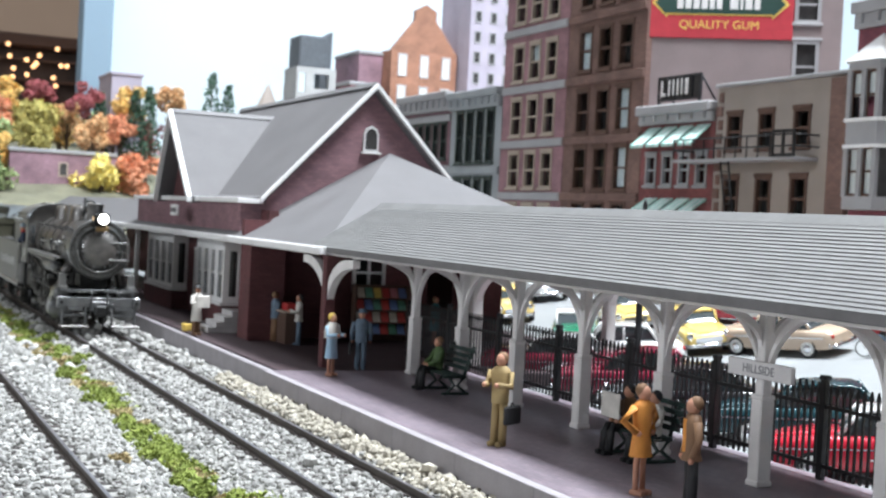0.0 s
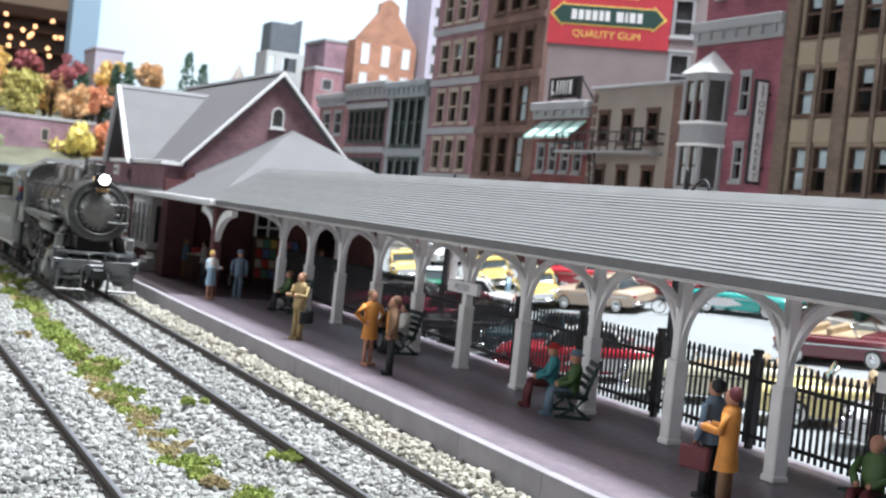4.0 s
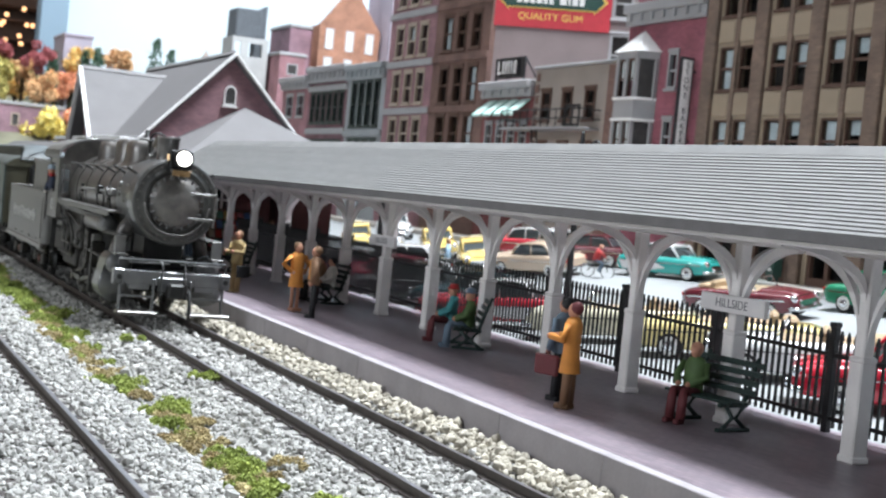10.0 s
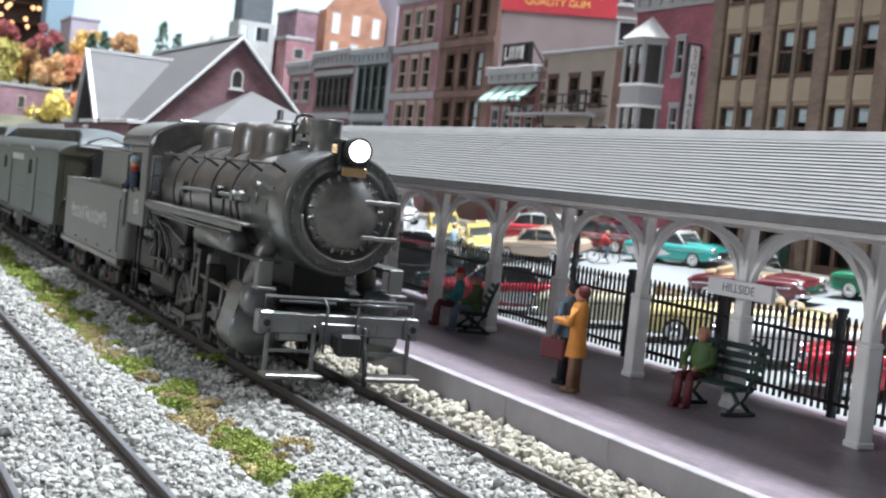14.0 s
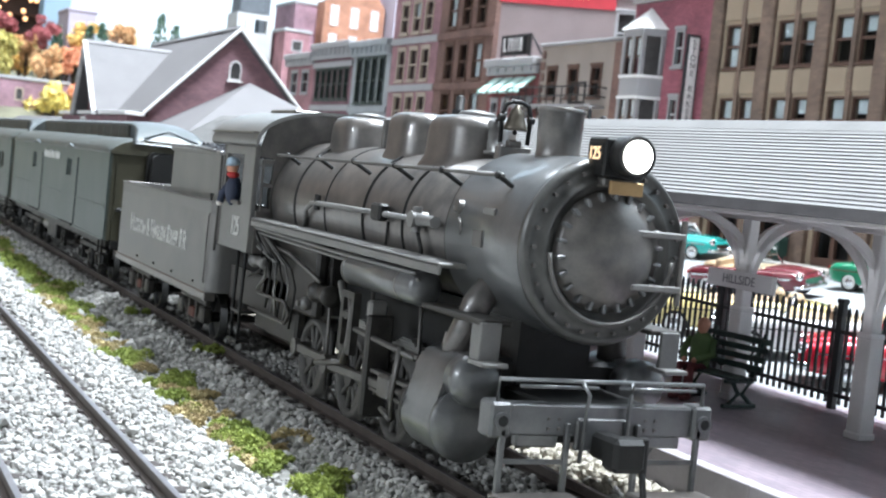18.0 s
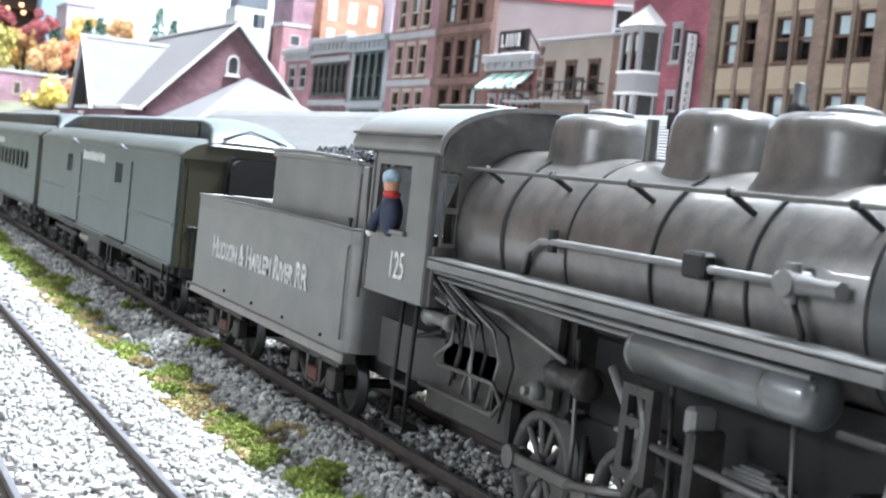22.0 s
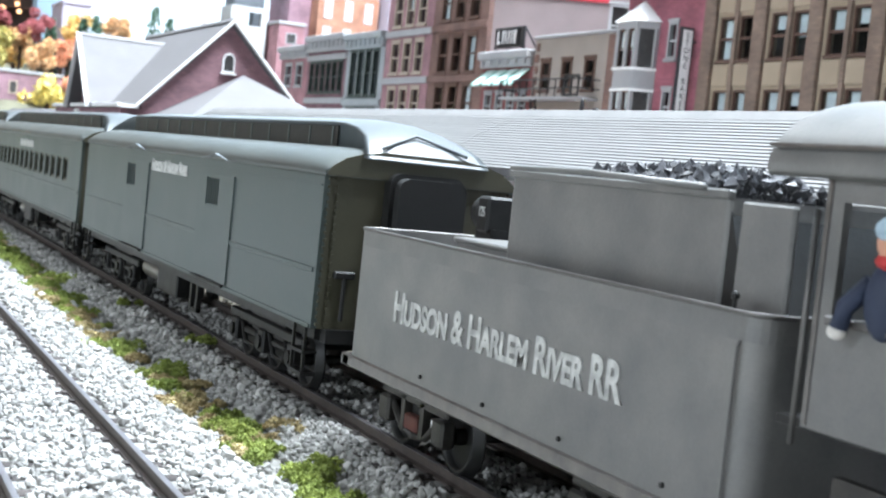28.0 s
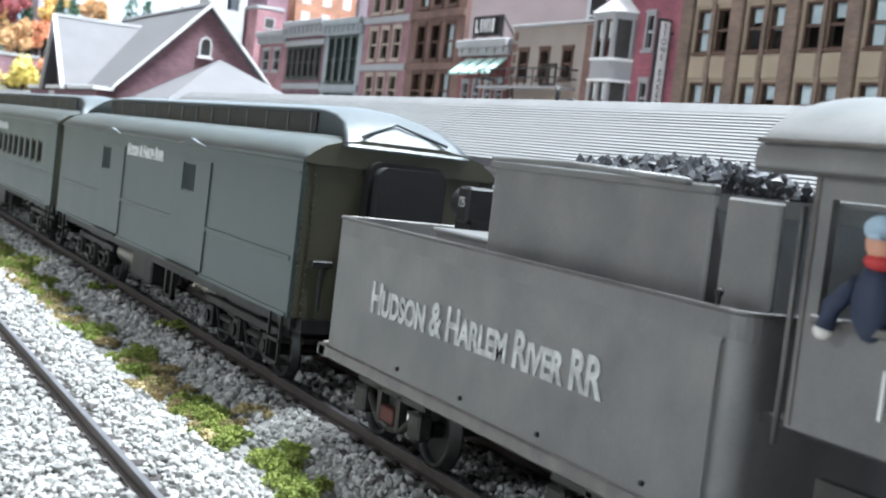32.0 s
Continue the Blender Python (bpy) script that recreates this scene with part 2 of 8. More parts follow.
def bricked(name, color, mortar, w=0.24, h=0.08, axis="yz", rough=0.85, vary=0.25, strength=0.5):
    """Small bricks in courses, with recessed joints."""
    m = shader(name, color, rough, vary=vary, scale=0.8, bump=0)
    nodes, links = m.node_tree.nodes, m.node_tree.links
    b = nodes["Principled BSDF"]
    src = b.inputs["Base Color"].links[0].from_socket
    coord, sep, comb = nodes.new("ShaderNodeTexCoord"), nodes.new("ShaderNodeSeparateXYZ"), nodes.new("ShaderNodeCombineXYZ")
    links.new(coord.outputs["Object"], sep.inputs[0])
    add = nodes.new("ShaderNodeMath")
    add.operation = "ADD"
    if axis == "yz":
        links.new(sep.outputs["X"], add.inputs[0])
        links.new(sep.outputs["Y"], add.inputs[1])
        links.new(add.outputs[0], comb.inputs["X"])
        links.new(sep.outputs["Z"], comb.inputs["Y"])
    else:
        links.new(sep.outputs["Y"], comb.inputs["X"])
        links.new(sep.outputs["X"], comb.inputs["Y"])
    brick = nodes.new("ShaderNodeTexBrick")
    brick.inputs["Scale"].default_value = 1.0
    brick.inputs["Brick Width"].default_value, brick.inputs["Row Height"].default_value = w * K, h * K
    brick.inputs["Mortar Size"].default_value = 0.012 * K
    brick.inputs["Color1"].default_value, brick.inputs["Color2"].default_value = (0.85, 0.85, 0.85, 1), (1.15, 1.1, 1.08, 1)
    brick.inputs["Mortar"].default_value = (*mortar, 1)
    links.new(comb.outputs[0], brick.inputs["Vector"])
    mul = nodes.new("ShaderNodeMix")
    mul.data_type, mul.blend_type = "RGBA", "MULTIPLY"
    mul.inputs["Factor"].default_value = 1
    links.new(src, mul.inputs["A"])
    links.new(brick.outputs["Color"], mul.inputs["B"])
    links.new(mul.outputs["Result"], b.inputs["Base Color"])
    bn = nodes.new("ShaderNodeBump")
    bn.invert = True
    bn.inputs["Strength"].default_value, bn.inputs["Distance"].default_value = strength, 0.012 * K
    links.new(brick.outputs["Fac"], bn.inputs["Height"])
    links.new(bn.outputs["Normal"], b.inputs["Normal"])
    return m


def glowing(name, color, strength):
    m = bpy.data.materials.new(name)
    m.use_nodes = True
    b = m.node_tree.nodes["Principled BSDF"]
    b.inputs["Base Color"].default_value = (*color, 1)
    b.inputs["Emission Color"].default_value, b.inputs["Emission Strength"].default_value = (*color, 1), strength
    return m


def glazing(name, tint, rough=0.03):
    m = bpy.data.materials.new(name)
    m.use_nodes = True
    b = m.node_tree.nodes["Principled BSDF"]
    b.inputs["Base Color"].default_value = (*tint, 1)
    b.inputs["Roughness"].default_value, b.inputs["Transmission Weight"].default_value, b.inputs["IOR"].default_value = rough, 1.0, 1.1
    return m


M_STONE = shader("ballast_stone", (0.36, 0.355, 0.34), 0.92, vary=0.18, scale=6, bump=0.35, fine=40, island=0.42)
M_CREAMSTONE = shader("cream_ballast_stone", (0.40, 0.37, 0.31), 0.92, vary=0.2, scale=5, bump=0.4, fine=30, island=0.30)
M_BED = shader("ballast_fines", (0.27, 0.265, 0.25), 0.95, vary=0.35, scale=4, bump=0.8, fine=22)
M_DIRT = shader("layout_scenery_base", (0.36, 0.34, 0.31), 0.95, vary=0.3, scale=0.6, bump=0.6, fine=8)
M_TIE = shader("creosoted_tie", (0.045, 0.038, 0.036), 0.85, vary=0.35, scale=4, bump=0.3, fine=30, each=0.25)
M_RAIL = shader("weathered_rail_side", (0.075, 0.062, 0.056), 0.6, 0.3, vary=0.25, scale=5, bump=0.1)
M_RAILTOP = shader("worn_rail_head", (0.20, 0.19, 0.20), 0.38, 0.7, vary=0.15, scale=4, bump=0.03)
M_GRASS = shader("green_foam_turf", (0.19, 0.25, 0.05), 0.95, vary=0.25, scale=2.2, bump=0.2, island=0.28, second=(0.31, 0.36, 0.09))
M_STRAW = shader("straw_foam_turf", (0.36, 0.27, 0.14), 0.95, vary=0.25, scale=2.2, bump=0.2, island=0.25, second=(0.44, 0.37, 0.19))
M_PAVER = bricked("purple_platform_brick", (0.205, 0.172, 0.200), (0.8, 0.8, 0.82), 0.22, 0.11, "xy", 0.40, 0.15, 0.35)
# Same brick pattern as the platform, in a darker maroon, for the station deck.
M_PORCHDECK = bricked("darker_porch_brick", (0.072, 0.050, 0.056), (0.8, 0.8, 0.82), 0.22, 0.11, "xy", 0.6, 0.15, 0.35)
M_EDGE = shader("platform_edge_concrete", (0.29, 0.27, 0.285), 0.75, vary=0.12, scale=1.5, bump=0.15, fine=18)
M_CREAM = shader("cream_painted_wood", (0.78, 0.75, 0.74), 0.6, vary=0.07, scale=2, bump=0.08, each=0.05)
M_WHITE = shader("white_painted_trim", (0.78, 0.77, 0.77), 0.55, vary=0.05, scale=2, bump=0.06)
M_SHINGLE = shader("grey_shingle_course", (0.168, 0.166, 0.165), 0.75, vary=0.12, scale=1.4, bump=0.25, fine=14, each=0.04)
M_SLATE = shader("grey_slate_roof", (0.135, 0.130, 0.134), 0.75, vary=0.10, scale=0.8, bump=0.25, fine=12)
M_FASCIA = shader("dark_eave_fascia", (0.16, 0.155, 0.16), 0.6, vary=0.12)
M_IRON = shader("black_iron", (0.012, 0.012, 0.014), 0.42, vary=0.2, bump=0.05)
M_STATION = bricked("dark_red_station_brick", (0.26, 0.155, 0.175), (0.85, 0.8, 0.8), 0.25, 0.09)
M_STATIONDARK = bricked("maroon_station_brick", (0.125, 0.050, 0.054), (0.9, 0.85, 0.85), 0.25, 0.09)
M_GLASS = glazing("window_glass", (0.75, 0.8, 0.82))
# Near-black: the shade of unlit rooms and openings put into the colour.
M_DARK = shader("shade_dark_backing", (0.045, 0.042, 0.042), 0.9, vary=0.3)
M_TRIMSTEP = shader("pale_grey_step", (0.55, 0.53, 0.53), 0.7, vary=0.1)
M_ASPHALT = shader("pale_street_surface", (0.25, 0.26, 0.265), 0.9, vary=0.10, scale=0.35, bump=0.2, fine=6)
M_KERB = shader("concrete_kerb", (0.47, 0.44, 0.40), 0.85, vary=0.1)
M_BENCH = shader("dark_green_bench_paint", (0.022, 0.040, 0.036), 0.45, vary=0.2, bump=0.05)

# ---- layout top: the ground under the tracks, the platform and the sloping street ----
def terrain_z(x):
    pts = [(-40, -0.75), (-9.0, -0.6), (-7.2, -0.3), (-6.3, -0.17), (-3.2, -0.17), (-2.5, -0.42), (-1.8, -0.44), (-1.25, -0.17), (1.2, -0.17), (1.7, -0.17), (6.9, 0.38), (7.0, 0.42), (24.8, 1.50), (140, 1.52)]
    for (xa, za), (xb, zb) in zip(pts, pts[1:]):
        if xa <= x <= xb:
            return za + (zb - za) * (x - xa) / (xb - xa)
    return -0.75


def street_z(x, y):
    """The street climbs to the shops; the parking ground beside the station lies lower."""
    a, c = max(0.0, min(1.0, (y - 18) / 16)), max(0.0, min(1.0, (x - 15.5) / 6))
    return 0.40 + (x - 6.9) * 0.0603 - 0.52 * (a * a * (3 - 2 * a)) * (1 - c * c * (3 - 2 * c))


def ground():
    xs = [-40, -9, -7.2, -6.3, -3.2, -2.5, -1.8, -1.25, 1.2, 1.7, 2.4]
    g = Geo()
    ys = [-45, -10] + list(range(-8, 62, 2)) + [70, 80, 100, 150]
    verts = [(x, y, terrain_z(x) + (0.03 * noise.noise((x * 1.3, y * 0.7, 0)) if -30 < x < 1.3 else 0)) for y in ys for x in xs]
    n = len(xs)
    g.add(verts, [(j * n + i, j * n + i + 1, (j + 1) * n + i + 1, (j + 1) * n + i) for j in range(len(ys) - 1) for i in range(n - 1)], True)
    thing("ground", "pale grey model railway ballast bed under the tracks", "ground", kind="structure", geo=g, material=M_BED)
    g = Geo()
    xs, ys = [6.9, 8, 10, 12, 14, 16, 17, 18, 19, 20, 21, 22, 24.8], [-45, -10, 10, 16, 20, 22, 24, 26, 28, 30, 32, 34, 36, 45, 60, 100, 150]
    n = len(xs)
    g.add([(x, y, street_z(x, y)) for y in ys for x in xs], [(j * n + i, j * n + i + 1, (j + 1) * n + i + 1, (j + 1) * n + i) for j in range(len(ys) - 1) for i in range(n - 1)], True)
    thing("road", "pale grey street and parking ground sloping up to the shops", "street", kind="structure", geo=g, material=M_ASPHALT)
    g = Geo().box(24.8, 140, -45, 150, -1.2, 1.52)
    g.box(2.3, 6.9, 72, 150, -1.2, 0.42)
    thing("scenery_base", "plain scenery base under the town", "ground", kind="structure", geo=g, material=M_DIRT)
    g = Geo().box(22.6, 24.8, -20, 100, 1.2, 1.62, 0.03)
    thing("pavement", "pale concrete pavement with a raised kerb along the shops", "pavement", kind="structure", geo=g, material=M_KERB)


def track(x, label):
    t = thing("railway_track", label, "railway track", (x, 0, 0), group="railway tracks")
    for side in (-0.745, 0.745):
        g = Geo()
        g.prism([(side - 0.075, -0.16), (side + 0.075, -0.16), (side + 0.075, -0.135), (side + 0.016, -0.115), (side + 0.016, -0.045), (side - 0.016, -0.045), (side - 0.016, -0.115), (side - 0.075, -0.135)], "y", -12, 150)
        g.box(side - 0.036, side + 0.036, -12, 150, -0.045, -0.006)
        g.slot = 1
        g.box(side - 0.033, side + 0.033, -12, 150, -0.006, 0.0)
        part("rail", g, [M_RAIL, M_RAILTOP], t)
    g = Geo().box(-1.28, 1.28, -0.115, 0.115, -0.30, -0.155, 0.015)
    for s in (-0.745, 0.745):
        g.box(s - 0.13, s + 0.13, -0.07, 0.07, -0.157, -0.13, 0.008)
    mesh = mesh_of("tie", g, M_TIE)
    y = -3.0
    while y < 76:
        part("tie", None, None, t, at=(random.uniform(-0.02, 0.02), y, 0), mesh=mesh)
        y += 0.56
    return t


def crushed(name, label, x, y, z, size, rng, material):
    """Loose broken stones, each an uneven many-sided lump, joined into one scatter."""
    g = (1 + 5 ** 0.5) / 2
    base = np.array([(-1, g, 0), (1, g, 0), (-1, -g, 0), (1, -g, 0), (0, -1, g), (0, 1, g), (0, -1, -g), (0, 1, -g), (g, 0, -1), (g, 0, 1), (-g, 0, -1), (-g, 0, 1)]) / (1 + g * g) ** 0.5
    faces = np.array([(0, 11, 5), (0, 5, 1), (0, 1, 7), (0, 7, 10), (0, 10, 11), (1, 5, 9), (5, 11, 4), (11, 10, 2), (10, 7, 6), (7, 1, 8), (3, 9, 4), (3, 4, 2), (3, 2, 6), (3, 6, 8), (3, 8, 9), (4, 9, 5), (2, 4, 11), (6, 2, 10), (8, 6, 7), (9, 8, 1)])
    n = len(x)
    v = base[None] * rng.uniform(0.68, 1.12, (n, 12, 1)) * rng.uniform(0.72, 1.25, (n, 1, 3))
    a, b = rng.uniform(0, 6.28, n), rng.normal(0, 0.6, n)
    ca, sa, cb, sb = np.cos(a)[:, None], np.sin(a)[:, None], np.cos(b)[:, None], np.sin(b)[:, None]
    vx, vy, vz = v[..., 0], v[..., 1] * cb - v[..., 2] * sb, v[..., 1] * sb + v[..., 2] * cb
    v = np.stack([vx * ca - vy * sa, vx * sa + vy * ca, vz], -1) * (0.62 * size)[:, None, None] + np.stack([x, y, z], -1)[:, None]
    mesh = bpy.data.meshes.new(name)
    mesh.from_pydata((v.reshape(-1, 3) * K).tolist(), [], (faces[None] + 12 * np.arange(n)[:, None, None]).reshape(-1, 3).tolist())
    mesh.materials.append(material)
    tagged(new(name, mesh), label, "ballast", kind="stuff")


TURF_LINE = [8, 18, 21, 25, 38, 50, 75], [-2.2, -2.2, -2.4, -2.4, -1.95, -1.75, -1.85]


def stones():
    """Crushed stone over the ground between and beside the rails, with a bank of larger stones against the platform."""
    rng = np.random.default_rng(4)
    spots = []
    for y0, y1, size, per in ((3.0, 22.0, 0.064, 200.0), (22.0, 46.0, 0.078, 100.0), (46.0, 90.0, 0.15, 16.0)):
        n = int((y1 - y0) * 11.7 * per)
        x = rng.uniform(-10.0, 1.66, n)
        y = rng.uniform(y0, y1, n)
        s = size * rng.lognormal(0.0, 0.30, n)
        spots.append(np.stack([x, y, s], 1))
    spots = np.concatenate(spots)
    x, y, s = spots.T
    keep = np.ones(len(x), bool)
    for tx in (0.0, -4.78):
        for r in (-0.745, 0.745):
            keep &= np.abs(x - tx - r) > 0.085 + s * 0.5
        d = np.abs(x - tx)
        on_tie = (np.abs((y + 3.0 + 0.28) % 0.56 - 0.28) < 0.15) & (d < 1.3)
        keep &= ~(on_tie & (rng.random(len(x)) < np.where((d > 0.56) & (d < 0.98), 0.95, 0.12 if tx == 0 else 0.05)))
    mid = np.interp(y, TURF_LINE[0], TURF_LINE[1])
    keep &= ~((np.abs(x - mid) < 0.22) & (rng.random(len(x)) < 0.75))
    x, y, s = x[keep], y[keep], s[keep]
    z = np.interp(x, [-40, -9, -7.2, -6.3, -3.2, -2.5, -1.8, -1.25, 1.2, 1.7], [-0.75, -0.6, -0.3, -0.17, -0.17, -0.42, -0.44, -0.17, -0.17, -0.12])
    near = np.minimum(np.abs(x + 4.78), np.abs(x))
    z = z + np.where((near > 0.56) & (near < 1.0), -0.045, np.where(near < 1.35, 0.018, 0.02)) + np.where(np.abs(x - 1.4) < 0.3, 0.05, 0) + rng.uniform(-0.4, 0.45, len(x)) * s
    crushed("ballast_stones", "loose white and grey crushed ballast stones", x, y, z, s, rng, M_STONE)
    n = 4200
    x = rng.triangular(0.88, 1.45, 1.66, n)
    y = 4.0 + 40.0 * rng.random(n) ** 1.25
    s = 0.098 * rng.lognormal(0.0, 0.22, n)
    z = -0.14 + 0.13 * np.clip((x - 0.9) / 0.5, 0, 1) + rng.uniform(-0.3, 0.6, n) * s
    crushed("bank_stones", "larger cream and grey stones banked against the platform wall", x, y, z, s, rng, M_CREAMSTONE)


def turf():
    """Foam turf along the ditch between the tracks: rounded lumps of small flakes, some green and some straw-coloured."""
    rng = np.random.default_rng(9)
    flakes = {"green": ([], []), "straw": ([], [])}
    clumps = []
    y = 7.0
    while y < 75:
        mid = float(np.interp(y, *TURF_LINE)) + rng.normal(0, 0.08)
        for _ in range(rng.integers(1, 4)):
            clumps.append((mid + rng.normal(0, 0.17), y + rng.uniform(-0.25, 0.25), rng.uniform(0.14, 0.30), "green" if rng.random() < 0.64 else "straw"))
        y += rng.uniform(0.22, 0.55) * (1 + y / 70)
    clumps += [(-0.85, 19.7, 0.17, "green"), (-1.1, 19.9, 0.15, "green"), (-1.2, 24.5, 0.20, "green"), (-3.0, 19.5, 0.12, "green"), (-3.2, 33.5, 0.14, "straw"), (-2.9, 28, 0.13, "green"), (-1.5, 13.4, 0.2, "straw"), (-1.7, 16.8, 0.16, "straw")]
    for cx, cy, r, kind in clumps:
        verts, faces = flakes[kind]
        coarse = cy > 30
        flat = 0.85 if kind == "green" else 0.5
        base = float(np.interp(cx, [-3.2, -2.5, -1.8, -1.25], [-0.17, -0.42, -0.44, -0.17])) + 0.05
        for _ in range(rng.integers(4, 8)):
            ox, oy, lr = rng.normal(0, 0.55 * r), rng.normal(0, 0.7 * r), r * rng.uniform(0.35, 0.62)
            for _ in range(int((150 if not coarse else 50) * (lr / 0.12) ** 1.5) + 12):
                d = rng.normal(0, 1, 3)
                d /= np.linalg.norm(d)
                d[2] = abs(d[2])
                p = np.array([cx + ox, cy + oy, base]) + d * lr * rng.uniform(0.72, 1.04) * (1, 1, flat + 0.25)
                q = rng.normal(0, 0.017 * (1 if not coarse else 2.0), (4, 3))
                k = len(verts)
                verts += [tuple(p + e) for e in q]
                faces += [(k, k + 1, k + 2), (k, k + 2, k + 3), (k + 1, k + 3, k + 2), (k, k + 3, k + 1)]
    for kind, label, mat in (("green", "rounded tufts of bright green foam turf growing in the ballast", M_GRASS), ("straw", "straw-coloured tufts of dry foam turf in the ballast", M_STRAW)):
        thing("turf", label, "grass", kind="stuff", geo=Geo().add(*flakes[kind]), material=mat)


# ---- platform, fence and canopy ----
PLAT_Z = 0.45
POSTS = [10.55 - 2.75 * 5 + 2.75 * k for k in range(17)]


def platform():
    t = thing("platform", "purple-grey brick station platform with a concrete edge", "platform", kind="structure")
    g = Geo().box(1.85, 7.0, -14, 41.4, -0.3, PLAT_Z, 0.012)
    part("deck", g, M_PAVER, t)
    for k in range(20):
        ya = -14 + 2.77 * k
        part("edge_kerb", Geo().box(1.65, 1.85, ya + 0.004, ya + 2.766, -0.3, PLAT_Z + 0.004, 0.012), M_EDGE, t)
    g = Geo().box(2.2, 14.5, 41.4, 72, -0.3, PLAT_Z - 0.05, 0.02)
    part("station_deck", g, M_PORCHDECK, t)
    part("step_kerb", Geo().box(2.0, 2.2, 41.4, 72, -0.3, PLAT_Z - 0.1, 0.03), M_EDGE, t)


def fence():
    picket = Geo().box(-0.019, 0.019, -0.019, 0.019, 0.08, 1.42)
    picket.prism([(-0.042, 1.42), (0.042, 1.42), (0.02, 1.50), (0.0, 1.56), (-0.02, 1.50)], "x", -0.02, 0.02)
    pm = mesh_of("picket", picket, M_IRON)
    rm = mesh_of("rail", Geo().box(-0.03, 0.03, 0.07, 2.86, -0.03, 0.03), M_IRON)
    post = Geo().box(-0.06, 0.06, -0.06, 0.06, -0.35, 1.62, 0.015)
    post.box(-0.075, 0.075, -0.075, 0.075, 1.60, 1.68, 0.02)
    om = mesh_of("post", post, M_IRON)
    for k in range(15):
        y = 1.07 + 2.92 * k
        f = thing("fence_panel", "black iron picket fence panel behind the platform", "fence", (6.75, y, PLAT_Z), group="fence along the platform")
        part("post", None, None, f, mesh=om)
        for z in (0.22, 1.18):
            part("rail", None, None, f, at=(0, 0, z), mesh=rm)
        for j in range(1, 19):
            part("picket", None, None, f, at=(0, 2.92 * j / 19, 0), mesh=pm)


def arc(y0, y1, z0, z1, n=9):
    """A quarter of an arch, from the post at (y0, z0) to the eave at (y1, z1)."""
    return [(y0 + (y1 - y0) * (1 - math.cos(math.pi / 2 * i / n)), z0 + (z1 - z0) * math.sin(math.pi / 2 * i / n)) for i in range(n + 1)]


def canopy():
    t = thing("platform_canopy", "long grey-shingled canopy on cream posts with arched braces", "canopy", (5.3, 0, PLAT_Z))
    post = Geo().box(-0.13, 0.13, -0.13, 0.13, 0.0, 1.35, 0.02)
    post.box(-0.095, 0.095, -0.095, 0.095, 1.35, 2.75, 0.02)
    post.box(-0.15, 0.15, -0.15, 0.15, 0, 0.10, 0.02)
    post.box(-0.14, 0.14, -0.14, 0.14, 1.33, 1.42, 0.025)
    pm = mesh_of("post", post, M_CREAM)
    inner, outer = arc(0.09, 1.30, 1.50, 2.68), arc(0.09, 1.2, 1.66, 2.78)
    b = Geo().prism([(y, z) for y, z in inner] + [(1.30, 2.80)] + [(y, z) for y, z in outer[::-1]], "x", -0.05, 0.05)
    bm_ = mesh_of("brace", b, M_CREAM)
    c = Geo().prism([(x, z) for x, z in arc(0.11, 1.6, 2.15, 2.78)] + [(1.6, 2.86)] + [(x, z) for x, z in arc(0.11, 1.45, 2.3, 2.86)[::-1]], "y", -0.05, 0.05)
    cm = mesh_of("cross_brace", c, M_CREAM)
    for y in POSTS:
        part("post", None, None, t, at=(0, y, 0), mesh=pm)
        for turn in (0, 180):
            part("brace", None, None, t, at=(0, y, 0, 0, 0, turn), mesh=bm_)
            part("cross_brace", None, None, t, at=(0, y, 0, 0, 0, turn), mesh=cm)
    y0, y1 = -8.0, 43.5
    part("beam", Geo().box(-0.13, 0.13, y0, y1, 2.72, 2.98, 0.02), M_CREAM, t)
    for s in (-1, 1):
        part("eave_beam", Geo().box(s * 1.62, s * 1.76, y0, y1, 2.80, 2.94, 0.02), M_CREAM, t)
        part("fascia", Geo().box(s * 1.86, s * 1.93, y0 - 0.02, y1, 2.86, 3.02, 0.015), M_FASCIA, t)
    n = 22
    for s in (-1, 1):
        for i in range(n):
            xa, xb = 1.95 * (1 - i / n), 1.95 * (1 - (i + 1) / n) - 0.03
            za, zb = 2.98 + 1.17 * i / n, 2.98 + 1.17 * (i + 1) / n + 0.01
            g = Geo()
            g.prism([(s * xa, za), (s * xa, za + 0.03), (s * xb, zb + 0.012), (s * xb, zb - 0.04)], "y", y0, 20.58)
            g.prism([(s * xa, za), (s * xa, za + 0.03), (s * xb, zb + 0.012), (s * xb, zb - 0.04)], "y", 20.60, y1)
            part("shingle_course", g, M_SHINGLE, t)
    part("ridge_cap", Geo().prism([(-0.2, 4.05), (0.2, 4.05), (0, 4.22)], "y", y0, y1), M_SHINGLE, t)
    return t


